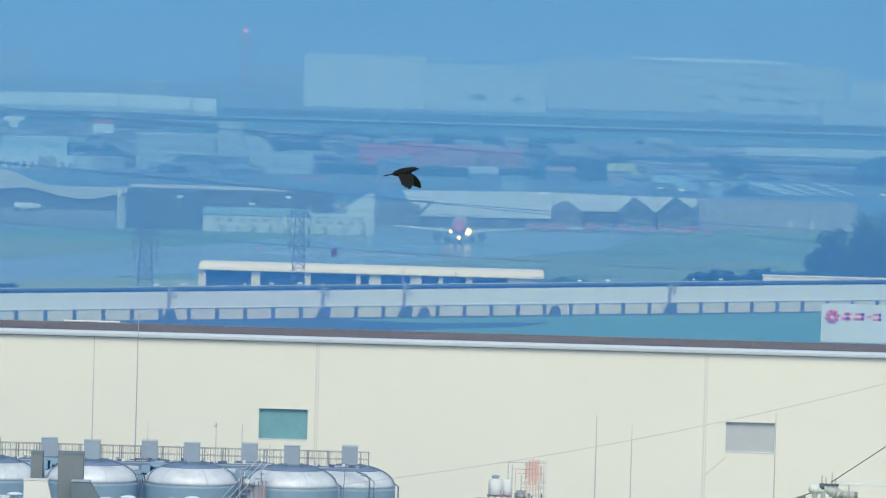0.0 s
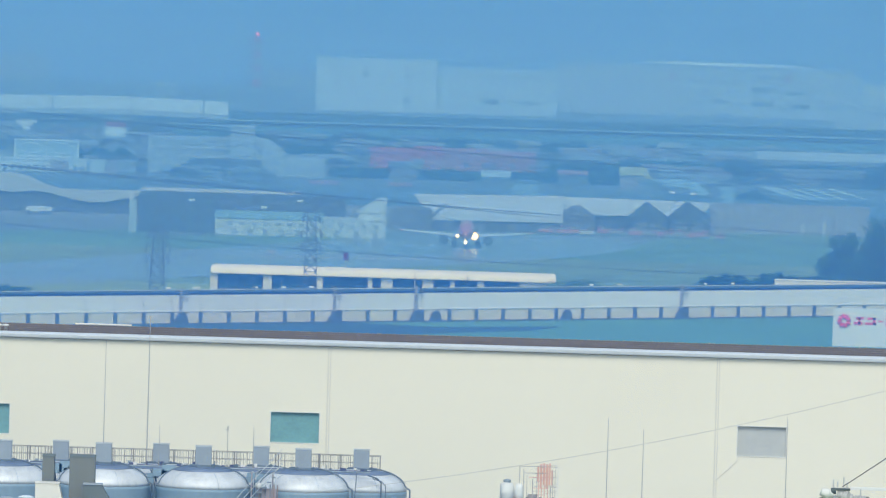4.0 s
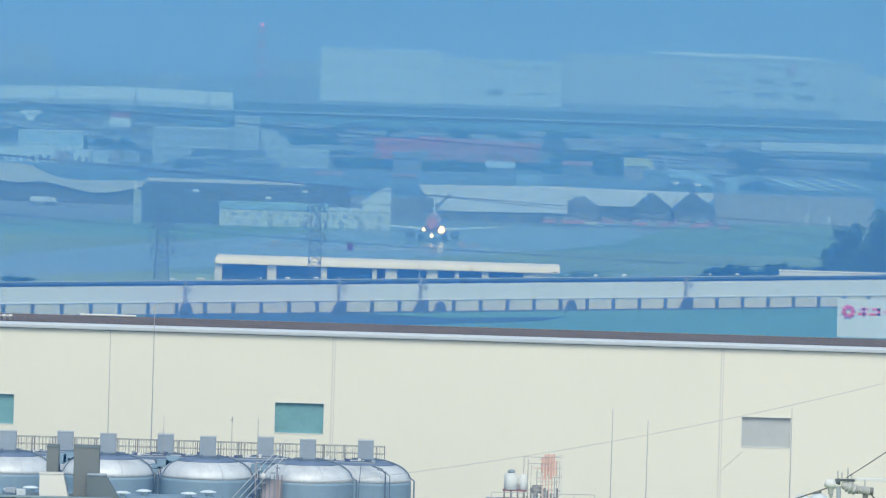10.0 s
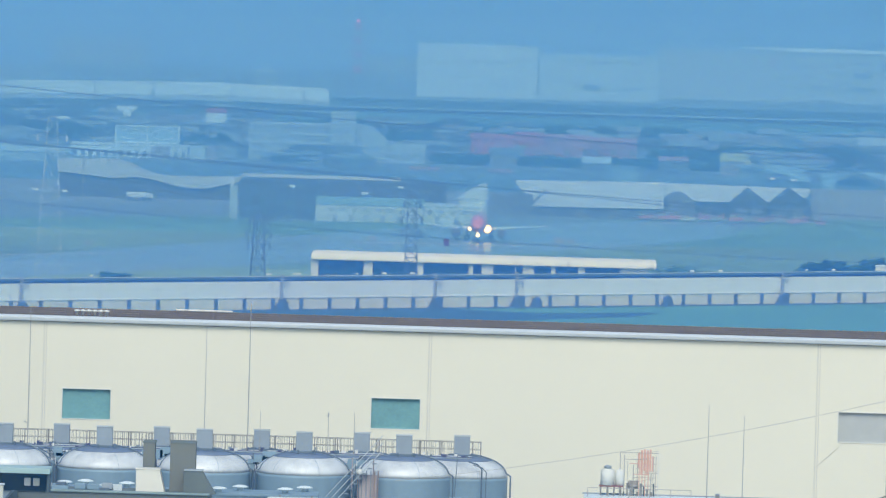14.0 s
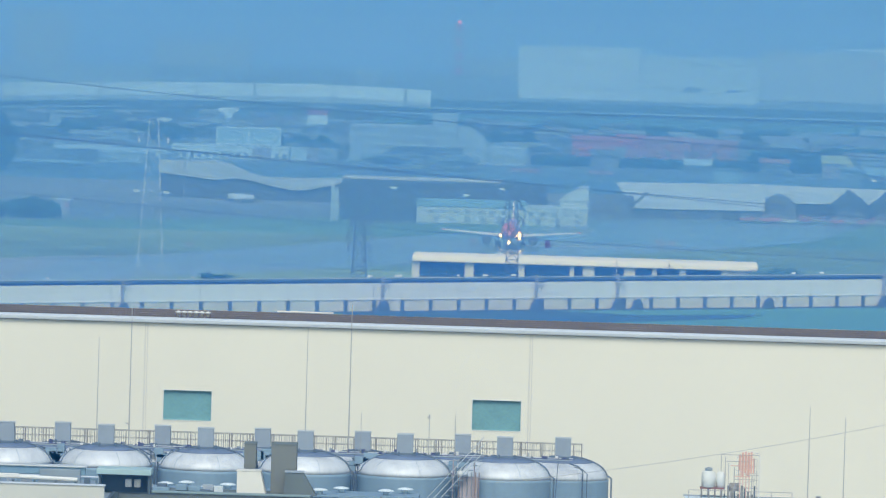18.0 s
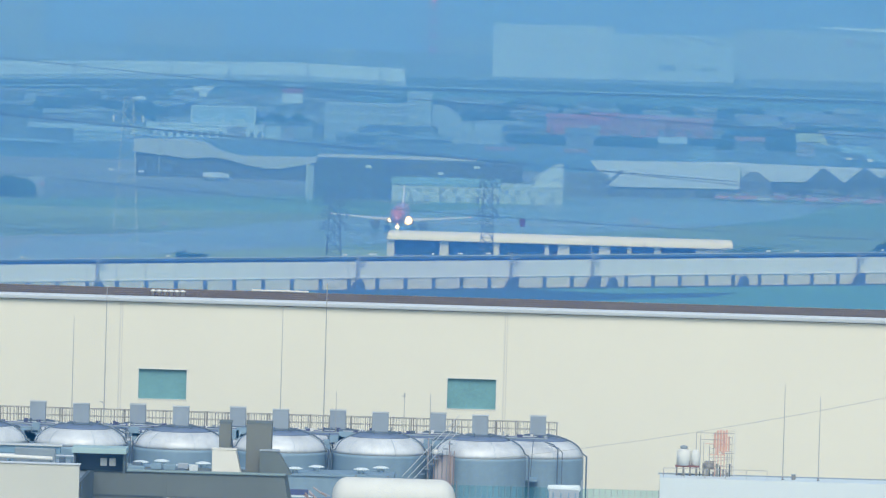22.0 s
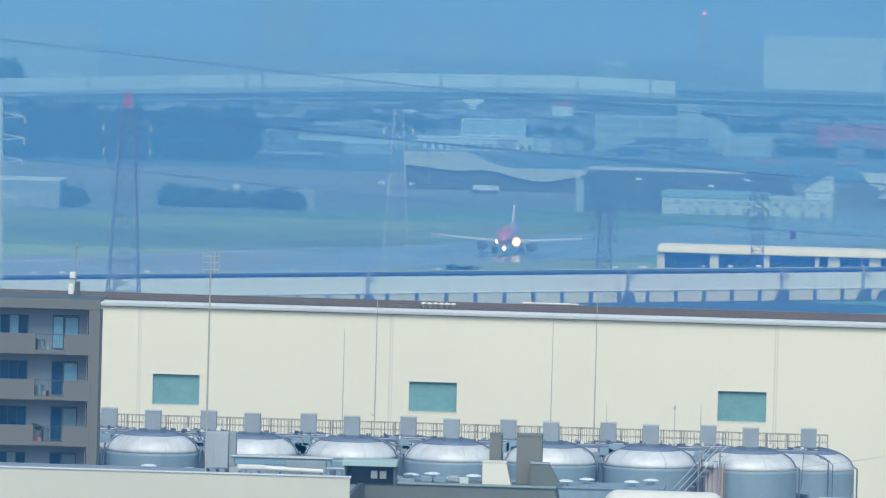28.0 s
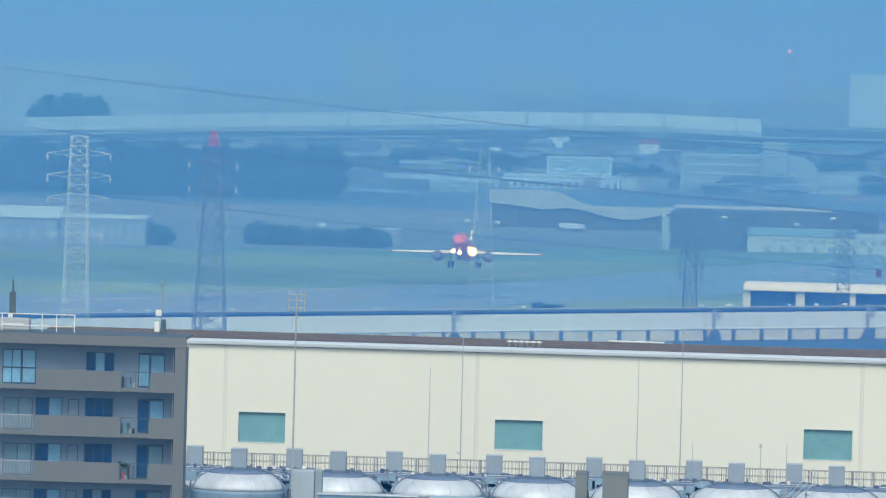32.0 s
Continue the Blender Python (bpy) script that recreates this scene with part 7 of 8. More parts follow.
    y_ = thing("store", (0, 2034, 0), "store with a pale roof that curves down at one end", "building", "buildings beyond the airfield")
    part("roof", prism([(46.58, 3.59), (51.42, 3.48), (53.76, 2.02), (56.70, 1.60), (56.53, 2.86), (54.45, 4.46), (51.24, 5.13), (46.54, 5.11)], 0, 8), M_ROOF_PALE, y_)
    part("wall", boxm(46.87, 56.03, 0.3, 7.5, 0, 1.84), M_WALL_DIM, y_)
    # far elevated road on a long curve, with a darker road below it
    curve = [(-267.0, 2310.0, -2.68), (-250.7, 2335.0, -2.47), (-193.7, 2390.0, -1.07), (-138.4, 2430.0, 0.08), (-91.9, 2450.0, 0.34), (-62.2, 2440.0, -0.18)]

    def along(v, pts, name, y0, y1, z0, z1, m_, step=0.0, label=""):
        """A band that follows the curve and its rise, in pieces of about the given length."""
        for (xa, ya, ra), (xb, yb, rb) in zip(pts, pts[1:]):
            ln, ang = math.hypot(xb - xa, yb - ya), math.atan2(yb - ya, xb - xa)
            n = max(1, round(ln / step)) if step else 1
            gap = 0.03 if step else 0.0
            bm = boxm(gap, ln / n - gap, y0, y1, z0, z1)
            for q in bm.verts:
                q.co.z += (rb - ra) * q.co.x / ln
            first = part(name, bm, m_, v, label)
            for k in range(n):
                o = again(first, (0, 0, 0)) if k else first
                o.location = (xa + (xb - xa) * k / n, ya + (yb - ya) * k / n, ra + (rb - ra) * k / n)
                o.rotation_euler = (0, 0, ang)
    v = thing("elevated_road", (0, 0, 0), "far elevated road with a pale barrier", "elevated road")
    along(v, curve, "barrier_panel", -0.2, 0.2, 6.6, 10.12, M_BARRIER, 7.5)
    along(v, curve, "parapet", -0.12, 0.3, 5.0, 6.57, M_PARAPET, 7.5)
    along(v, curve, "deck", 0.3, 9, 5.2, 6.2, M_CONC)
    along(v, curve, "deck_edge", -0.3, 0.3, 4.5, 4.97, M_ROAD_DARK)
    for k in range(13):
        f = k / 12 * 4.99
        (xa, ya, ra), (xb, yb, rb) = curve[int(f)], curve[int(f) + 1]
        part("pier", boxm(-1.0, 1.0, 2, 8, 0, 5.2 + ra + (rb - ra) * (f % 1)), M_ROAD_DARK, v, at=(xa + (xb - xa) * (f % 1), ya + (yb - ya) * (f % 1), 0))
    for x, y, rise in ((-261.8, 2316.8, -2.61), (-238.1, 2346.0, -2.16), (-214.8, 2368.5, -1.59), (-193.0, 2389.3, -1.06), (-175.7, 2401.8, -0.7), (-171.4, 2404.9, -0.61), (-150.4, 2420.1, -0.17), (-125.3, 2434.4, 0.15), (-109.8, 2441.1, 0.24), (-88.9, 2447.8, 0.29), (-69.0, 2441.1, -0.06)):
        p = thing("street_lamp", (x, y, 0), "thin grey lamp post beside the far elevated road", "street lamp", "far street lamps")
        part("pole", tubem((0, 0, 0), (0, 0, 11.4 + rise), 0.12, 6), M_WALL_GREY, p)
        part("bracket", boxm(-0.3, 0.3, -0.15, 0.15, 5.2 + rise, 7.8 + rise), M_WALL_GREY, p)
        part("head", boxm(-0.2, 1.2, -0.2, 0.2, 11.2 + rise, 11.4 + rise), M_LATTICE, p)
    below = [(x * 0.988, y * 0.988, r_) for x, y, r_ in curve]
    for pts, zk, zu in ((below, 4.5, 5.7), ((below[-1], (190.0, 2410.0, -0.18)), 6.2, 8.2)):
        v = thing("elevated_road", (0, 0, 0), "dark elevated road lost in haze", "elevated road")
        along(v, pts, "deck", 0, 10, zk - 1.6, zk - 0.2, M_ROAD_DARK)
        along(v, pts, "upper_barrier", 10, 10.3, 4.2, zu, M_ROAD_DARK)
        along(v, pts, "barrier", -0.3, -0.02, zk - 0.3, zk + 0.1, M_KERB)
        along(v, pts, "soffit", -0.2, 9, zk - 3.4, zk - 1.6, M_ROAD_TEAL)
        for k in range(10):
            (xa, ya, ra), (xb, yb, rb) = pts[0], pts[-1]
            part("pier", boxm(-1.0, 1.0, 2, 9, 0, zk - 1.5 + ra + (rb - ra) * (k + 0.5) / 10), M_ROAD_DARK, v, at=(xa + (xb - xa) * (k + 0.5) / 10, ya + (yb - ya) * (k + 0.5) / 10, 0))
    # huge far warehouses
    a = building("far_warehouse", "huge windowless white warehouse in haze", -44.29, -6.99, 2790, 40, 15.30, M_FAR_WHITE, M_FAR_WHITE, "flat", [(0.38, 0.70, 0.06, 0.05), (0.72, 0.70, 0.06, 0.05), (0.38, 0.22, 0.06, 0.05), (0.72, 0.2, 0.07, 0.05)], over=0.1, glass=M_WALL_DIM)
    w_ = -6.88 - -44.18
    for k in (1, 2, 3, 4, 5):
        part("panel_joint", boxm(w_ * k / 6 - 0.06, w_ * k / 6 + 0.06, -0.12, -0.01, 0, 15.0), M_WALL_MID, a)
    a = building("far_warehouse", "huge pale panelled warehouse in haze", -6.72, 30.43, 2792, 40, 13.07, M_FAR_PALE, M_FAR_PALE, "flat", [(0.43, 0.88, 0.14, 0.05), (0.75, 0.88, 0.14, 0.05), (0.37, 0.24, 0.14, 0.14), (0.72, 0.26, 0.12, 0.07)], over=0.1, glass=M_WALL_DIM)
    w_ = 30.50 - -6.66
    for f in (0.19, 0.36, 0.4, 0.61, 0.72, 0.83):
        part("panel_joint", boxm(w_ * f - 0.14, w_ * f + 0.14, -0.12, -0.01, 0, 12.0), M_WALL_MID, a)
    a = building("far_warehouse", "wide grey distribution centre in haze", 31.39, 125.75, 2850, 40, 14.61, M_FAR_GREY, M_FAR_GREY, "flat", [(0.44, 0.73, 0.04, 0.05), (0.51, 0.3, 0.05, 0.06), (0.53, 0.0, 0.05, 0.07), (0.645, 0.55, 0.06, 0.09), (0.64, 0.26, 0.08, 0.09), (0.76, 0.52, 0.06, 0.07), (0.77, 0.22, 0.07, 0.09), (0.9, 0.2, 0.07, 0.08), (0.66, 0.85, 0.05, 0.05), (0.47, 0.52, 0.04, 0.05), (0.74, 0.8, 0.03, 0.1)], over=0.1, glass=M_WALL_DIM)
    part("sign_panel", boxm(102.38 - 31.51, 104.51 - 31.51, -0.2, -0.02, 11.2, 14.2), M_SHOP_RED, a, "faded red wall sign")
    part("sign_panel", boxm(66.05 - 31.51, 67.83 - 31.51, -0.2, -0.02, 11.2, 13.6), M_SHOP_RED, a, "faded red wall sign")
    b = thing("roof_canopy", (84.83, 2853, 15.98), "long bright white roof canopy", "canopy")
    hw = (112.13 - 57.72) / 2
    part("canopy", prism([(-hw, 0.5), (-hw * 0.4, -0.1), (hw * 0.4, -0.15), (hw, -0.1), (hw, 0.2), (hw * 0.4, 0.85), (-hw * 0.4, 1.0), (-hw, 0.8)], 0, 6), M_WHITE, b)
    for k in range(5):
        part("post", boxm(-hw * 0.9 + hw * 0.45 * k, -hw * 0.9 + hw * 0.45 * k + 0.4, 2, 2.4, -1.4, 0.0), M_LATTICE, b)
    building("far_warehouse", "pale far block in haze", 120.31, 145.95, 2700, 3, 13.98, M_WALL_PALE, M_WALL_PALE, "flat", [(0.24, 0.0, 0.16, 0.4), (0.5, 0.2, 0.2, 0.3)], over=0.1, glass=M_WALL_DIM)
    building("far_warehouse", "wide grey block before the pale one in haze", 111.99, 148.97, 2690, 3, 8.06, M_FAR_GREY, M_FAR_GREY, "flat", [(0.3, 0.7, 0.12, 0.1)], over=0.1, glass=M_WALL_DIM)
    # red and white lattice chimney
    c = thing("chimney", (-69.42, 3085, 0), "tall red and white banded chimney in haze", "chimney")
    zt = 17.16
    for k in range(7):
        part("band", tubem((0, 0, zt * k / 7), (0, 0, zt * (k + 1) / 7), 1.5 - 0.06 * k, 12), M_WORKS_RED if k % 2 == 0 else M_WALL_GREY, c)
    part("warning_lamp", lathe([(0.05, zt), (0.7, zt + 0.4), (0.7, zt + 1.0), (0.05, zt + 1.4)], 10), M_WARN, c, "lit red warning lamp")
    building("far_house", "small pale roof in far haze", -91.11, -84.36, 2700, 14, 7.92, M_WALL_GREY, M_ROOF_PALE, "side", (), rise=0.9)
    rows = [(-305.89, -232.49, 2600, 16.66, M_FAR_GREY, "pale far block in haze"),
            (-231.86, -147.83, 2602, 10.44, M_FAR_DIM, "pale low far block in haze"),
            (-222.03, -202.62, 3092, 17.53, M_WALL_GREY, "dim far tower block in haze"),
            (-173.81, -140.91, 3092, 8.87, M_WALL_GREY, "dim far tower block in haze"),
            (-66.77, -49.38, 3092, 5.33, M_WALL_GREY, "dim far tower block in haze"),
            (-277.01, -265.77, 2980, 10.54, M_WALL_GREY, "dim far tower block in haze")]
    for x0, x1, y, z1, m_, lb in rows:
        n = max(2, int((x1 - x0) / 9))
        building("far_building", lb, x0, x1, y, 1.5, z1, m_, m_, "flat", grid(n, 2, 0.06, 0.88, 0.25, 0.65, 0.3 / n, 0.1), over=0.1, glass=M_WALL_GREY)


build_town()


def build_scatter():
    """Low houses that fill the town between the larger buildings."""
    rng = random.Random(77)
    walls, roofs = (M_WALL_DIM, M_LILAC, M_WALL_GREY, M_LILAC, M_WALL_DIM), (M_ROOF_DARK, M_ROOF_GREY, M_ROOF_DARK, M_WALL_GREY, M_ROOF_DARK, M_LILAC, M_WALL_DIM, M_WALL_GREY, M_ROOF_GREY)
    # u0, u1: directions as x over y; y0, y1: depths; count
    for u0, u1, y0, y1, n in ((-0.091, -0.072, 2100, 2330, 26), (-0.072, -0.040, 2150, 2390, 46), (-0.046, -0.004, 2140, 2390, 60), (-0.034, -0.012, 2060, 2170, 16), (0.019, 0.034, 2060, 2170, 14), (0.0, 0.046, 2240, 2390, 36)):
        for k in range(n):
            y = rng.uniform(y0, y1)
            x = rng.uniform(u0, u1) * y
            w, h = rng.uniform(5, 12), rng.uniform(2.0, 3.4)
            building("house", "small hazy town house with a dull roof", x, x + w, y, rng.uniform(7, 10), h, rng.choice(walls), rng.choice(roofs), rng.choice(("gable", "side", "side", "flat")), grid(3, 1, 0.12, 0.7, 0.35, 0.35, 0.12, 0.24), rise=rng.uniform(0.6, 1.5), glass=M_ROOF_GREY)


build_scatter()


# ---- trees ----
def build_trees():
    rng = random.Random(31)

    def tree(x, y, h, w, n, label, trunk=True, leaf=0.32):
        t = thing("tree", (x, y, 0), label, "tree", "airfield trees")
        bm = tubem((0, 0, 0), (0, 0, h * 0.55), w * 0.06, 8, w * 0.025)
        for k in range(5):
            a = k * 1.26 + rng.random()
            tube(bm, (0, 0, h * (0.25 + 0.05 * k)), (math.cos(a) * w * 0.3, math.sin(a) * w * 0.3, h * (0.5 + 0.08 * k)), w * 0.022, 5, w * 0.008)
        part("trunk", bm, M_BARK, t)
        bm = bmesh.new()
        clumps(bm, int(n * 0.45), (0, 0, h * 0.5), (w * 0.5, w * 0.46, h * 0.44), leaf, rng, jag=0.6)
        for k in range(11):
            a = rng.uniform(0, 6.3)
            clumps(bm, int(n * 0.05), (math.cos(a) * w * 0.4, math.sin(a) * w * 0.34, h * rng.uniform(0.25, 0.9)), (w * 0.2, w * 0.2, h * 0.13), leaf * 0.75, rng, jag=0.7)
        part("crown", bm, M_LEAF, t)
    x0 = 68.97
    for dx, h, w in ((0, 12.5, 9), (5.5, 15.0, 10.5), (11.5, 14.2, 10.0), (-3.4, 8, 5.5), (17, 13.5, 10)):
        tree(x0 + dx, 1560 + abs(dx) * 0.4, h, w, 3200, "broad dark evergreen tree beside the airfield")
    xa, xb = 42.8, 63.84
    for k in range(9):
        tree(xa + (xb - xa) * k / 8, 1532 + rng.uniform(-3, 3), rng.uniform(4.6, 6.2), rng.uniform(4.6, 5.8), 3000, "low dark shrub on the airfield edge", leaf=0.2)
    for t_ in ((17.6, 1482, 5.7), (19.1, 1485, 5.5), (21.6, 1490, 5.6), (23.2, 1492, 5.0), (-73.1, 1480, 2.2), (-72.73 + 2.0, 1482, 2.0)):
        tree(t_[0], t_[1], t_[2], t_[2] * (0.85 if t_[2] > 3 else 1.5), 600, "small dark shrub by the viaduct", leaf=0.16)
    w = thing("low_wall", (54.01, 1522, 0), "low pale wall before the dark hedge", "wall")
    part("wall", cham(0, 25.30, 0, 0.4, 0, 4.79, b=0.05), M_WALL_PALE, w)
    part("coping", cham(-0.1, 25.40, -0.1, 0.5, 4.79, 5.04, b=0.04), M_PANEL, w)
    part("wall_end", cham(11.98, 20.98, -0.06, -0.01, 0.3, 4.64, b=0.02), M_PINK, w, "faded pink wall section")
    # tree belts: dense far woods
    belts = [(-257, -242.0, 2440, 11.4, 1600), (-262, -143.5, 1996, 12.4, 9000), (-143.0, -132.5, 1740, 4.2, 1300), (-130.5, -126.5, 1742, 3.3, 500), (-124.5, -116.0, 1740, 3.9, 1000), (-164.0, -157.0, 1725, 4.3, 900),
             (-69.5, -50.06, 1905, 1.38, 1800), (-93.5, -77.5, 2150, 5.2, 1500), (-41.0, -31.0, 2190, 6.4, 1300), (-30.0, 40.0, 2145, 2.6, 1600), (-64.46, 34.52, 2400, 3.1, 1400), (40.0, 104.0, 2260, 3.0, 1200),
             (-150, -120, 2260, 4.2, 1500), (-118, -100, 2210, 4.4, 1200), (22.0, 60.0, 2200, 3.6, 1200)]
    for xa, xb, y, h, n in belts:
        bm = bmesh.new()
        k = max(3, int((xb - xa) / (h * 0.8)))
        for i in range(k):
            cx = xa + (xb - xa) * (i + 0.5) / k
            hh = h * (rng.uniform(0.94, 1.03) if y > 1900 else rng.uniform(0.82, 1.04))
            clumps(bm, int(2.6 * n / k), (cx, y + rng.uniform(-2, 2), hh * 0.46), (h * 0.72, 3, hh * 0.66), max(0.38, h * 0.05), rng, jag=0.25)
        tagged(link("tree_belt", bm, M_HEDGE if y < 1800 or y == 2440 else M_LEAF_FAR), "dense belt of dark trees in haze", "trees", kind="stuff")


build_trees()


# ---- the aircraft ----
def build_jet():
    j = thing("airliner", (0, 0, 0), "red-nosed twin-jet airliner with lit landing lamps", "airplane")
    # body along y, nose towards -y; origin on the ground below the wing roots
    bm = bmesh.new()
    prof = ((-11.6, 0.05, 2.75), (-11.3, 0.42, 2.8), (-10.6, 0.85, 2.95), (-9.4, 1.25, 3.15), (-7.8, 1.5, 3.3), (-5.5, 1.56, 3.35), (8.0, 1.56, 3.35), (12, 1.3, 3.6), (15.5, 0.8, 4.0), (18.5, 0.2, 4.4))
    n = 28
    rings = []
    for y, r, z in prof:
        rings.append([bm.verts.new((r * math.cos(2 * math.pi * k / n), y, z + 1.06 * r * math.sin(2 * math.pi * k / n))) for k in range(n)])
    for a, b in zip(rings, rings[1:]):
        for k in range(n):
            bm.faces.new((a[k], a[(k + 1) % n], b[(k + 1) % n], b[k])).smooth = True
    bm.faces.new(rings[0]); bm.faces.new(rings[-1][::-1])
    bmesh.ops.recalc_face_normals(bm, faces=bm.faces[:])
    part("fuselage", bm, M_JET_RED, j, "glossy red fuselage")
    for s in (-1, 1):
        bm = bmesh.new()
        v = [bm.verts.new(p) for p in ((s * 0.06, -9.9, 3.72), (s * 0.72, -9.45, 3.62), (s * 0.92, -8.95, 3.98), (s * 0.06, -9.25, 4.22))]
        bm.faces.new(v)
        bmesh.ops.solidify(bm, geom=bm.faces[:], thickness=0.06)
        part("cockpit_window", bm, M_GLASS, j)

        def wing(pts, th, name, m_):
            bm = bmesh.new()
            up = [bm.verts.new((x, y, z + th[i])) for i, (x, y, z) in enumerate(pts)]
            lo = [bm.verts.new((x, y, z - th[i])) for i, (x, y, z) in enumerate(pts)]
            bm.faces.new(up); bm.faces.new(lo[::-1])
            for k in range(len(pts)):
                q = (k + 1) % len(pts)
                bm.faces.new((up[k], lo[k], lo[q], up[q]))
            bmesh.ops.recalc_face_normals(bm, faces=bm.faces[:])
            bmesh.ops.bevel(bm, geom=[e for e in bm.edges], offset=0.03, segments=1, affect="EDGES")
            return part(name, bm, m_, j)
        wing([(s * 1.2, -1.6, 2.30), (s * 5.0, 0.6, 2.45), (s * 12.5, 4.2, 2.85), (s * 12.5, 5.6, 2.85), (s * 5.0, 4.0, 2.45), (s * 1.2, 4.2, 2.30)], (0.28, 0.2, 0.09, 0.05, 0.08, 0.1), "wing", M_JET_WHITE)
        wing([(s * 12.5, 4.3, 2.8), (s * 12.75, 5.3, 3.5), (s * 12.75, 5.9, 3.5), (s * 12.55, 5.6, 2.8)], (0.03,) * 4, "winglet", M_JET_WHITE)
        wing([(s * 0.5, 13.6, 4.5), (s * 4.6, 16.2, 4.9), (s * 4.6, 17.4, 4.9), (s * 0.5, 16.6, 4.5)], (0.10, 0.05, 0.04, 0.05), "tailplane", M_FIN)
        e = part("engine", lathe([(0.62, -2.4), (0.80, -2.35), (0.88, -1.9), (0.86, -0.6), (0.6, 0.9), (0.45, 1.1)], 24, "Y"), M_PYLON, j, at=(s * 4.3, -0.6, 1.45))
        part("intake", lathe([(0.02, -2.30), (0.66, -2.43), (0.70, -2.36)], 24, "Y"), M_JET_DARK, e)
        part("pylon", boxm(s * 4.3 - 0.14, s * 4.3 + 0.14, -1.6, 1.6, 2.0, 2.42), M_JET_WHITE, j)
        # oversized lenses put the lamps' glare into their shape
        rr = 0.64 if s > 0 else 0.32
        lamp = part("landing_lamp", lathe([(0.02, -rr), (0.5 * rr, -0.866 * rr), (0.866 * rr, -0.5 * rr), (rr, 0.0), (0.05, 0.1)], 20, "Y"), M_LAMP, j, "lit landing lamp", at=(s * 1.65, -2.5, 2.25))
        # added glowing ring imitates the warm halo round the lamp
        part("reflector", lathe([(rr * 0.9, 0.02), (rr * 1.3, 0.05), (rr * 1.3, 0.12), (rr * 0.9, 0.14)], 20, "Y"), M_LAMP_HALO, lamp, "glowing ring that paints the lamp's warm halo")
        part("lamp_arm", tubem((s * 1.65, -2.45, 2.25), (s * 1.65, -0.8, 2.28), 0.12), M_JET_WHITE, j)
        part("navigation_lamp", lathe([(0.02, -0.15), (0.10, 0.0), (0.02, 0.15)], 10, "Y"), M_NAV, j, at=(s * 12.6, 4.2, 2.86))
        g = part("main_gear", tubem((s * 2.3, 1.8, 0.45), (s * 2.3, 1.8, 2.4), 0.13), M_STEEL_DULL, j)
        for dx in (-0.32, 0.32):
            part("wheel", lathe([(0.05, -0.16), (0.44, -0.16), (0.5, -0.08), (0.5, 0.08), (0.44, 0.16), (0.05, 0.16)], 18, "X"), M_TYRE, g, at=(s * 2.3 + dx, 1.8, 0.5))
    bm = bmesh.new()
    pts = [(-0.0, 12.0, 4.6), (0, 15.0, 8.0), (0, 16.9, 8.0), (0, 16.8, 4.7)]
    a = [bm.verts.new((-0.11, y, z)) for _, y, z in pts]
    b = [bm.verts.new((0.11, y, z)) for _, y, z in pts]
    bm.faces.new(a); bm.faces.new(b[::-1])
    for k in range(4):
        bm.faces.new((a[k], b[k], b[(k + 1) % 4], a[(k + 1) % 4]))
    bmesh.ops.recalc_face_normals(bm, faces=bm.faces[:])
    part("tail_fin", bm, M_JET_WHITE, j, "pale tail fin seen edge-on")
    g = part("nose_gear", tubem((0, -8.6, 0.4), (0, -8.4, 2.2), 0.1), M_STEEL_DULL, j)
    for dx in (-0.2, 0.2):
        part("wheel", lathe([(0.05, -0.1), (0.36, -0.1), (0.4, 0.0), (0.36, 0.1), (0.05, 0.1)], 16, "X"), M_TYRE, g, at=(dx, -8.6, 0.4))
    # this lens is oversized for glare as well
    part("taxi_lamp", lathe([(0.02, -0.34), (0.18, -0.3), (0.31, -0.17), (0.36, 0.0), (0.05, 0.05)], 14, "Y"), M_LAMP, j, "lit taxi lamp on the nose leg", at=(0, -8.75, 1.3))
    return j


jet = build_jet()


# ---- birds ----
def build_crow(label):
    c = thing("crow", (0, 0, 0), label, "bird", "crows")
    # flies along +x
    prof = ((-0.20, 0.01, 0.0), (-0.15, 0.045, 0.0), (-0.04, 0.07, 0.0), (0.08, 0.062, 0.005), (0.14, 0.045, 0.015), (0.19, 0.04, 0.02), (0.225, 0.022, 0.015), (0.275, 0.004, 0.005))
    bm = bmesh.new()
    rings = [[bm.verts.new((x, r * math.cos(a), z + r * math.sin(a))) for a in [2 * math.pi * k / 10 for k in range(10)]] for x, r, z in prof]
    for a, b in zip(rings, rings[1:]):
        for k in range(10):
            bm.faces.new((a[k], a[(k + 1) % 10], b[(k + 1) % 10], b[k])).smooth = True
    bm.faces.new(rings[0][::-1]); bm.faces.new(rings[-1])
    part("body", bm, M_CROW, c)
    part("tail", prism([(-0.16, -0.008), (-0.16, 0.008), (-0.33, 0.004), (-0.33, -0.012)], -0.05, 0.05), M_CROW, c)
    wings = []
    for s in (-1, 1):
        bm = bmesh.new()
        pts = [(0.10, 0.03), (0.13, 0.20), (0.10, 0.34), (0.02, 0.47), (-0.03, 0.46), (-0.03, 0.42), (-0.075, 0.41), (-0.07, 0.36), (-0.11, 0.33), (-0.10, 0.25), (-0.11, 0.12), (-0.09, 0.03)]
        u = [bm.verts.new((x, s * y, 0.008 - 0.05 * y * y)) for x, y in pts]
        l = [bm.verts.new((x, s * y, -0.008 - 0.05 * y * y)) for x, y in pts]
        bm.faces.new(u); bm.faces.new(l[::-1])
        for k in range(len(pts)):
            q = (k + 1) % len(pts)
            bm.faces.new((u[k], l[k], l[q], u[q]))
        bmesh.ops.recalc_face_normals(bm, faces=bm.faces[:])
        wings.append(part("wing", bm, M_CROW, c))
    return c, wings


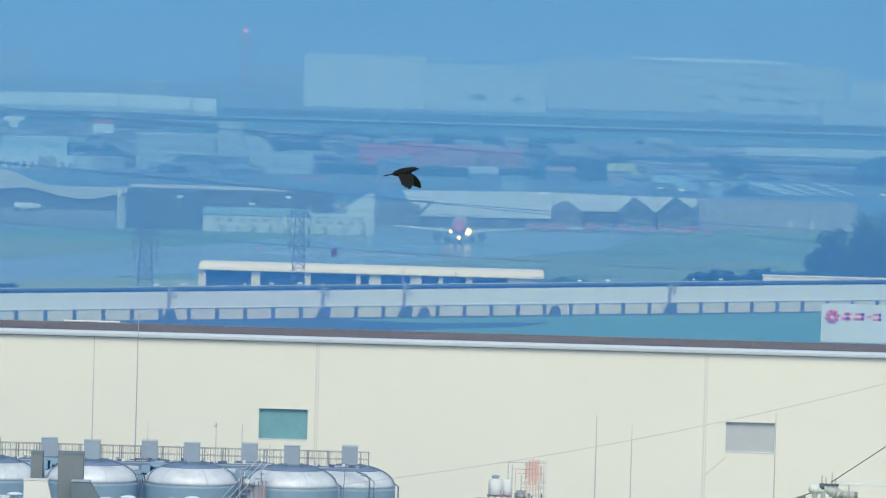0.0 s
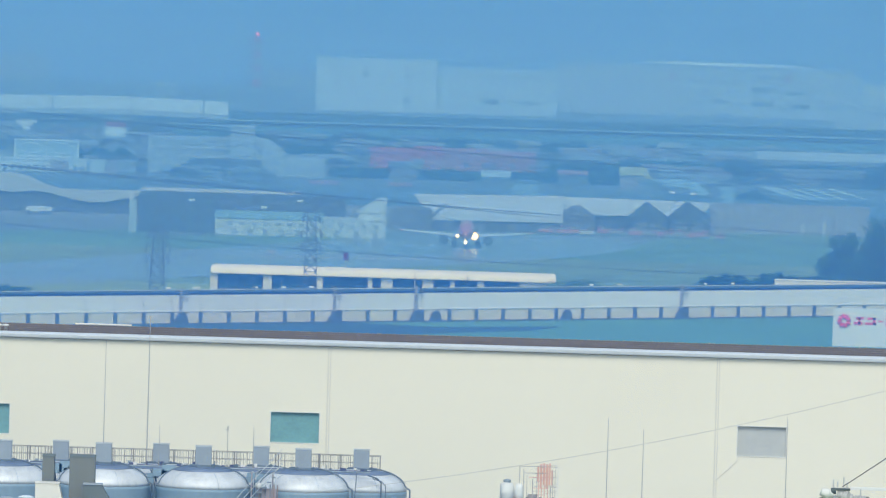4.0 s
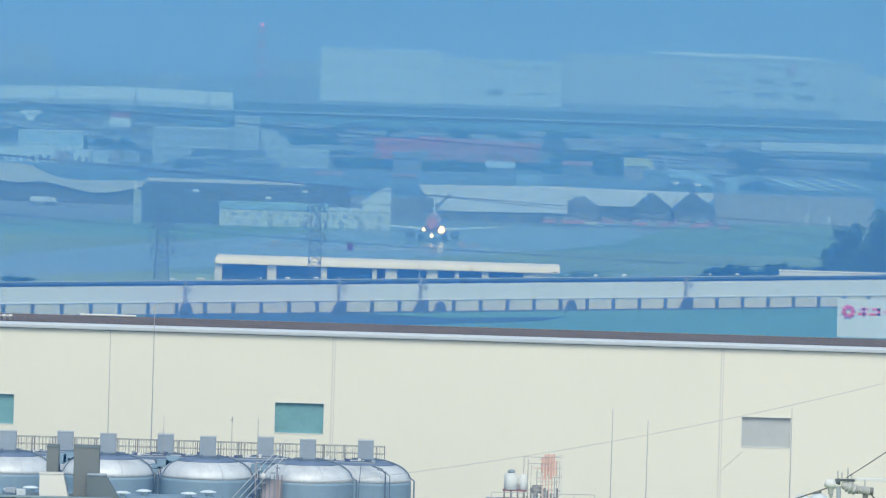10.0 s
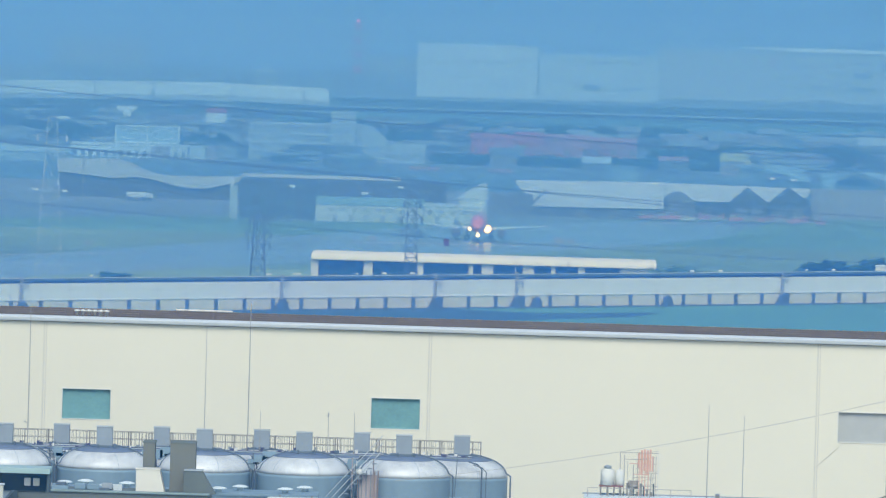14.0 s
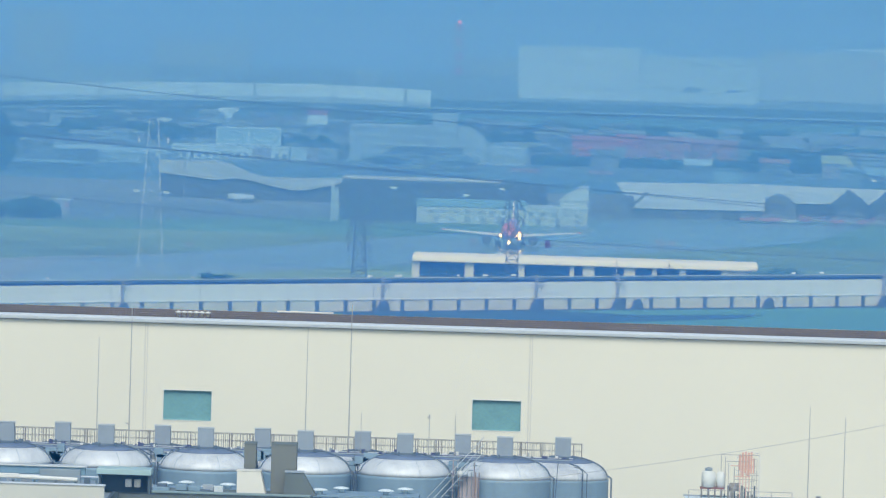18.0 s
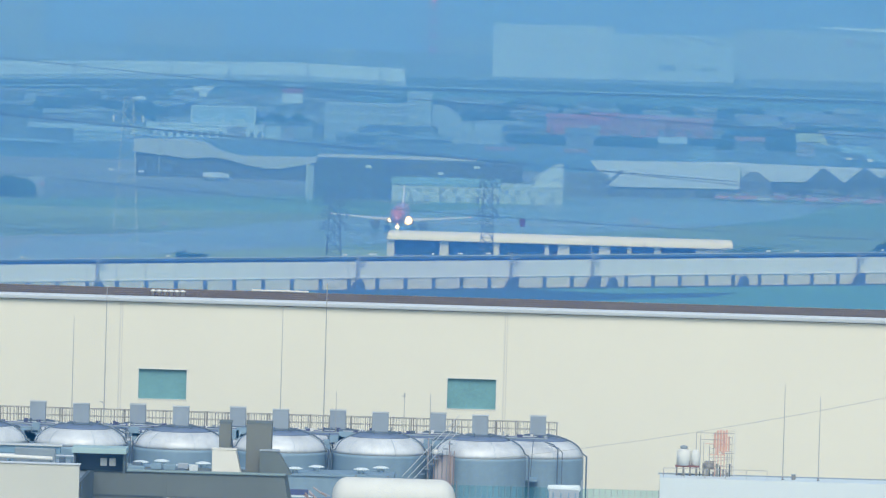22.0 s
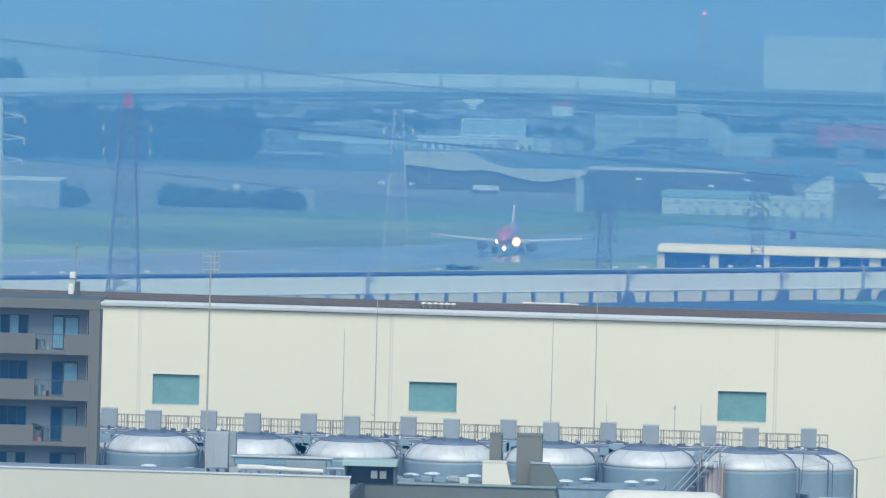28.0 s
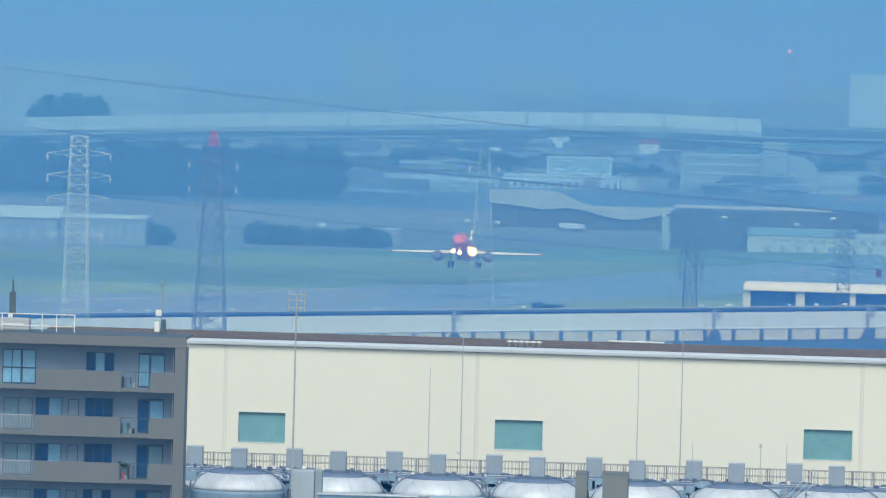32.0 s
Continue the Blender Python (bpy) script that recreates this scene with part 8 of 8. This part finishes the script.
crow_a, wings_a = build_crow("black crow flying past with beating wings")
crow_b, wings_b = build_crow("small black crow gliding before the factory wall")

JET_ROWS = [
    (0, 3.12, 1749.9, 0.0, 0, -0.6), (2, 2.8, 1748.9, 0.0, 0, -0.64), (4, 2.09, 1746.2, 0.0, 0, -0.69),
    (5.0, 1.36, 1744.2, 0.0, 0, -0.71), (5.5, 1.01, 1743.0, 0.0, 0, -0.72), (6.0, 0.45, 1741.7, 0.0, 0, -0.73),
    (6.5, 0.03, 1740.2, 0.0, 0, -0.74), (7.0, -0.63, 1738.6, 0.0, 0, -0.75), (7.5, -1.41, 1736.9, 0.0, 0, -0.76),
    (8.0, -2.0, 1735.0, 0.0, 0, -0.77), (8.5, -2.73, 1732.9, 0.0, 0, -0.79), (9.0, -3.41, 1730.7, 0.0, 0, -0.8),
    (9.5, -4.33, 1728.4, 0.0, 0, -0.81), (10.0, -5.15, 1725.9, 0.0, 0, -0.82), (10.5, -6.15, 1723.2, 0.0, 0, -0.83),
    (11.0, -7.14, 1720.4, 0.0, 0, -0.84), (11.5, -8.21, 1717.5, 0.0, 0, -0.85), (12.0, -9.53, 1714.4, 0.0, 0, -0.86),
    (12.5, -10.52, 1711.1, 0.0, 0, -0.87), (13.0, -11.77, 1707.8, 0.0, 0, -0.88), (13.5, -13.08, 1704.2, 0.0, 0, -0.9),
    (16.0, -20.37, 1684.7, 0.0, 0, -0.95), (17.0, -23.46, 1676.1, 0.0, 0, -0.97), (18.0, -27.02, 1667.0, 0.0, 0, -0.99),
    (18.5, -28.57, 1662.4, 0.0, 0, -1.0), (19.0, -30.48, 1657.7, 0.0, 0, -1.02), (19.5, -31.94, 1652.9, 0.0, 0, -1.03),
    (20.0, -34.0, 1648.0, 0.0, 0, -1.04), (20.5, -35.93, 1643.1, 0.0, 0, -1.05), (21.0, -37.65, 1638.2, 0.0, 0, -1.06),
    (21.5, -39.79, 1633.3, 0.0, 0, -1.07), (22.0, -41.78, 1628.3, 0.0, 0, -1.08), (22.5, -43.63, 1623.3, 0.0, 0, -1.09),
    (23.0, -45.6, 1618.3, 0.0, 0, -1.1), (23.5, -47.79, 1613.4, 0.0, 0, -1.11), (24.0, -49.83, 1608.4, 0.0, 0, -1.12),
    (24.5, -51.7, 1603.6, 0.0, 0, -1.14), (25.0, -54.26, 1598.7, 0.0, 0, -1.15), (25.5, -56.5, 1594.0, 0.0, 0, -1.16),
    (26.0, -58.97, 1589.3, 0.0, 0, -1.17), (26.5, -61.24, 1584.8, 0.0, 0, -1.18), (28.5, -70.93, 1567.9, 0.0, -0.4, -1.22),
    (29.0, -73.29, 1564.1, 0.0, -2.4, -1.23), (29.5, -76.0, 1558.6, 0.04, -4.4, -1.25), (30.0, -78.55, 1553.1, 0.54, -6.4, -1.26),
    (30.5, -80.99, 1547.6, 1.21, -8.4, -1.27), (31.0, -83.71, 1542.1, 2.36, -9.0, -1.28), (31.5, -86.24, 1536.6, 3.85, -9.0, -1.29),
    (32.0, -88.92, 1531.1, 5.52, -9.0, -1.3),
]
CROW_A_ROWS = [
    (0.0, -0.69, 150.0, 64.05, -15),
    (0.1, 0.14, 150.0, 64.41, -15),
    (0.2, 1.08, 150.0, 64.65, -15),
    (0.3, 1.98, 150.0, 65.04, -15),
    (0.4, 2.99, 150.0, 65.21, -15),
    (0.5, 3.89, 150.0, 65.52, -15),
    (0.6, 4.9, 150.0, 65.71, -15),
    (0.7, 5.8, 150.0, 66.0, -15),
    (1.0, 8.62, 150.0, 66.85, -15),
    (32.0, 420.0, 150.0, 140.0, -15),
]
CROW_B_ROWS = [
    (0.0, 150.0, 500.0, 45.0, 180),
    (5.0, 22.49, 500.0, 43.96, 180),
    (5.2, 19.82, 500.0, 43.38, 180),
    (5.5, 15.77, 500.0, 42.8, 180),
    (6.0, 8.56, 500.0, 42.08, 180),
    (6.5, 0.76, 500.0, 41.79, 180),
    (7.0, -7.03, 500.0, 42.11, 180),
    (7.5, -14.83, 500.0, 42.78, 180),
    (8.0, -22.48, 500.0, 43.52, 180),
    (8.2, -25.35, 500.0, 43.72, 180),
    (32.0, -420.0, 500.0, 60.0, 180),
]


def motions():
    walk(jet, [(t, pose(x, y, z, pitch, 0, yaw)) for t, x, y, z, pitch, yaw in JET_ROWS])
    walk(crow_a, [(t, pose(x, y, z, 0, -12, yaw)) for t, x, y, z, yaw in CROW_A_ROWS])
    walk(crow_b, [(t, pose(x, y, z, 0, 4, yaw)) for t, x, y, z, yaw in CROW_B_ROWS])
    for wings, t0, t1, beat, up, down in ((wings_a, 0.0, 2.4, 0.1, 28, -38), (wings_b, 4.0, 9.0, 0.25, 14, -10)):
        for s, w in zip((-1, 1), wings):
            rows, k, t = [(0.0, pose(0, 0, 0, s * down, 0, -s * 24))], 0, max(t0, beat)
            while t < t1:
                rows.append((t, pose(0, 0, 0, s * (up if k % 2 == 0 else down), 0, -s * 24)))
                k, t = k + 1, t + beat
            rows.append((32.0, pose(0, 0, 0, s * 5, 0, -s * 24)))
            walk(w, rows)


motions()
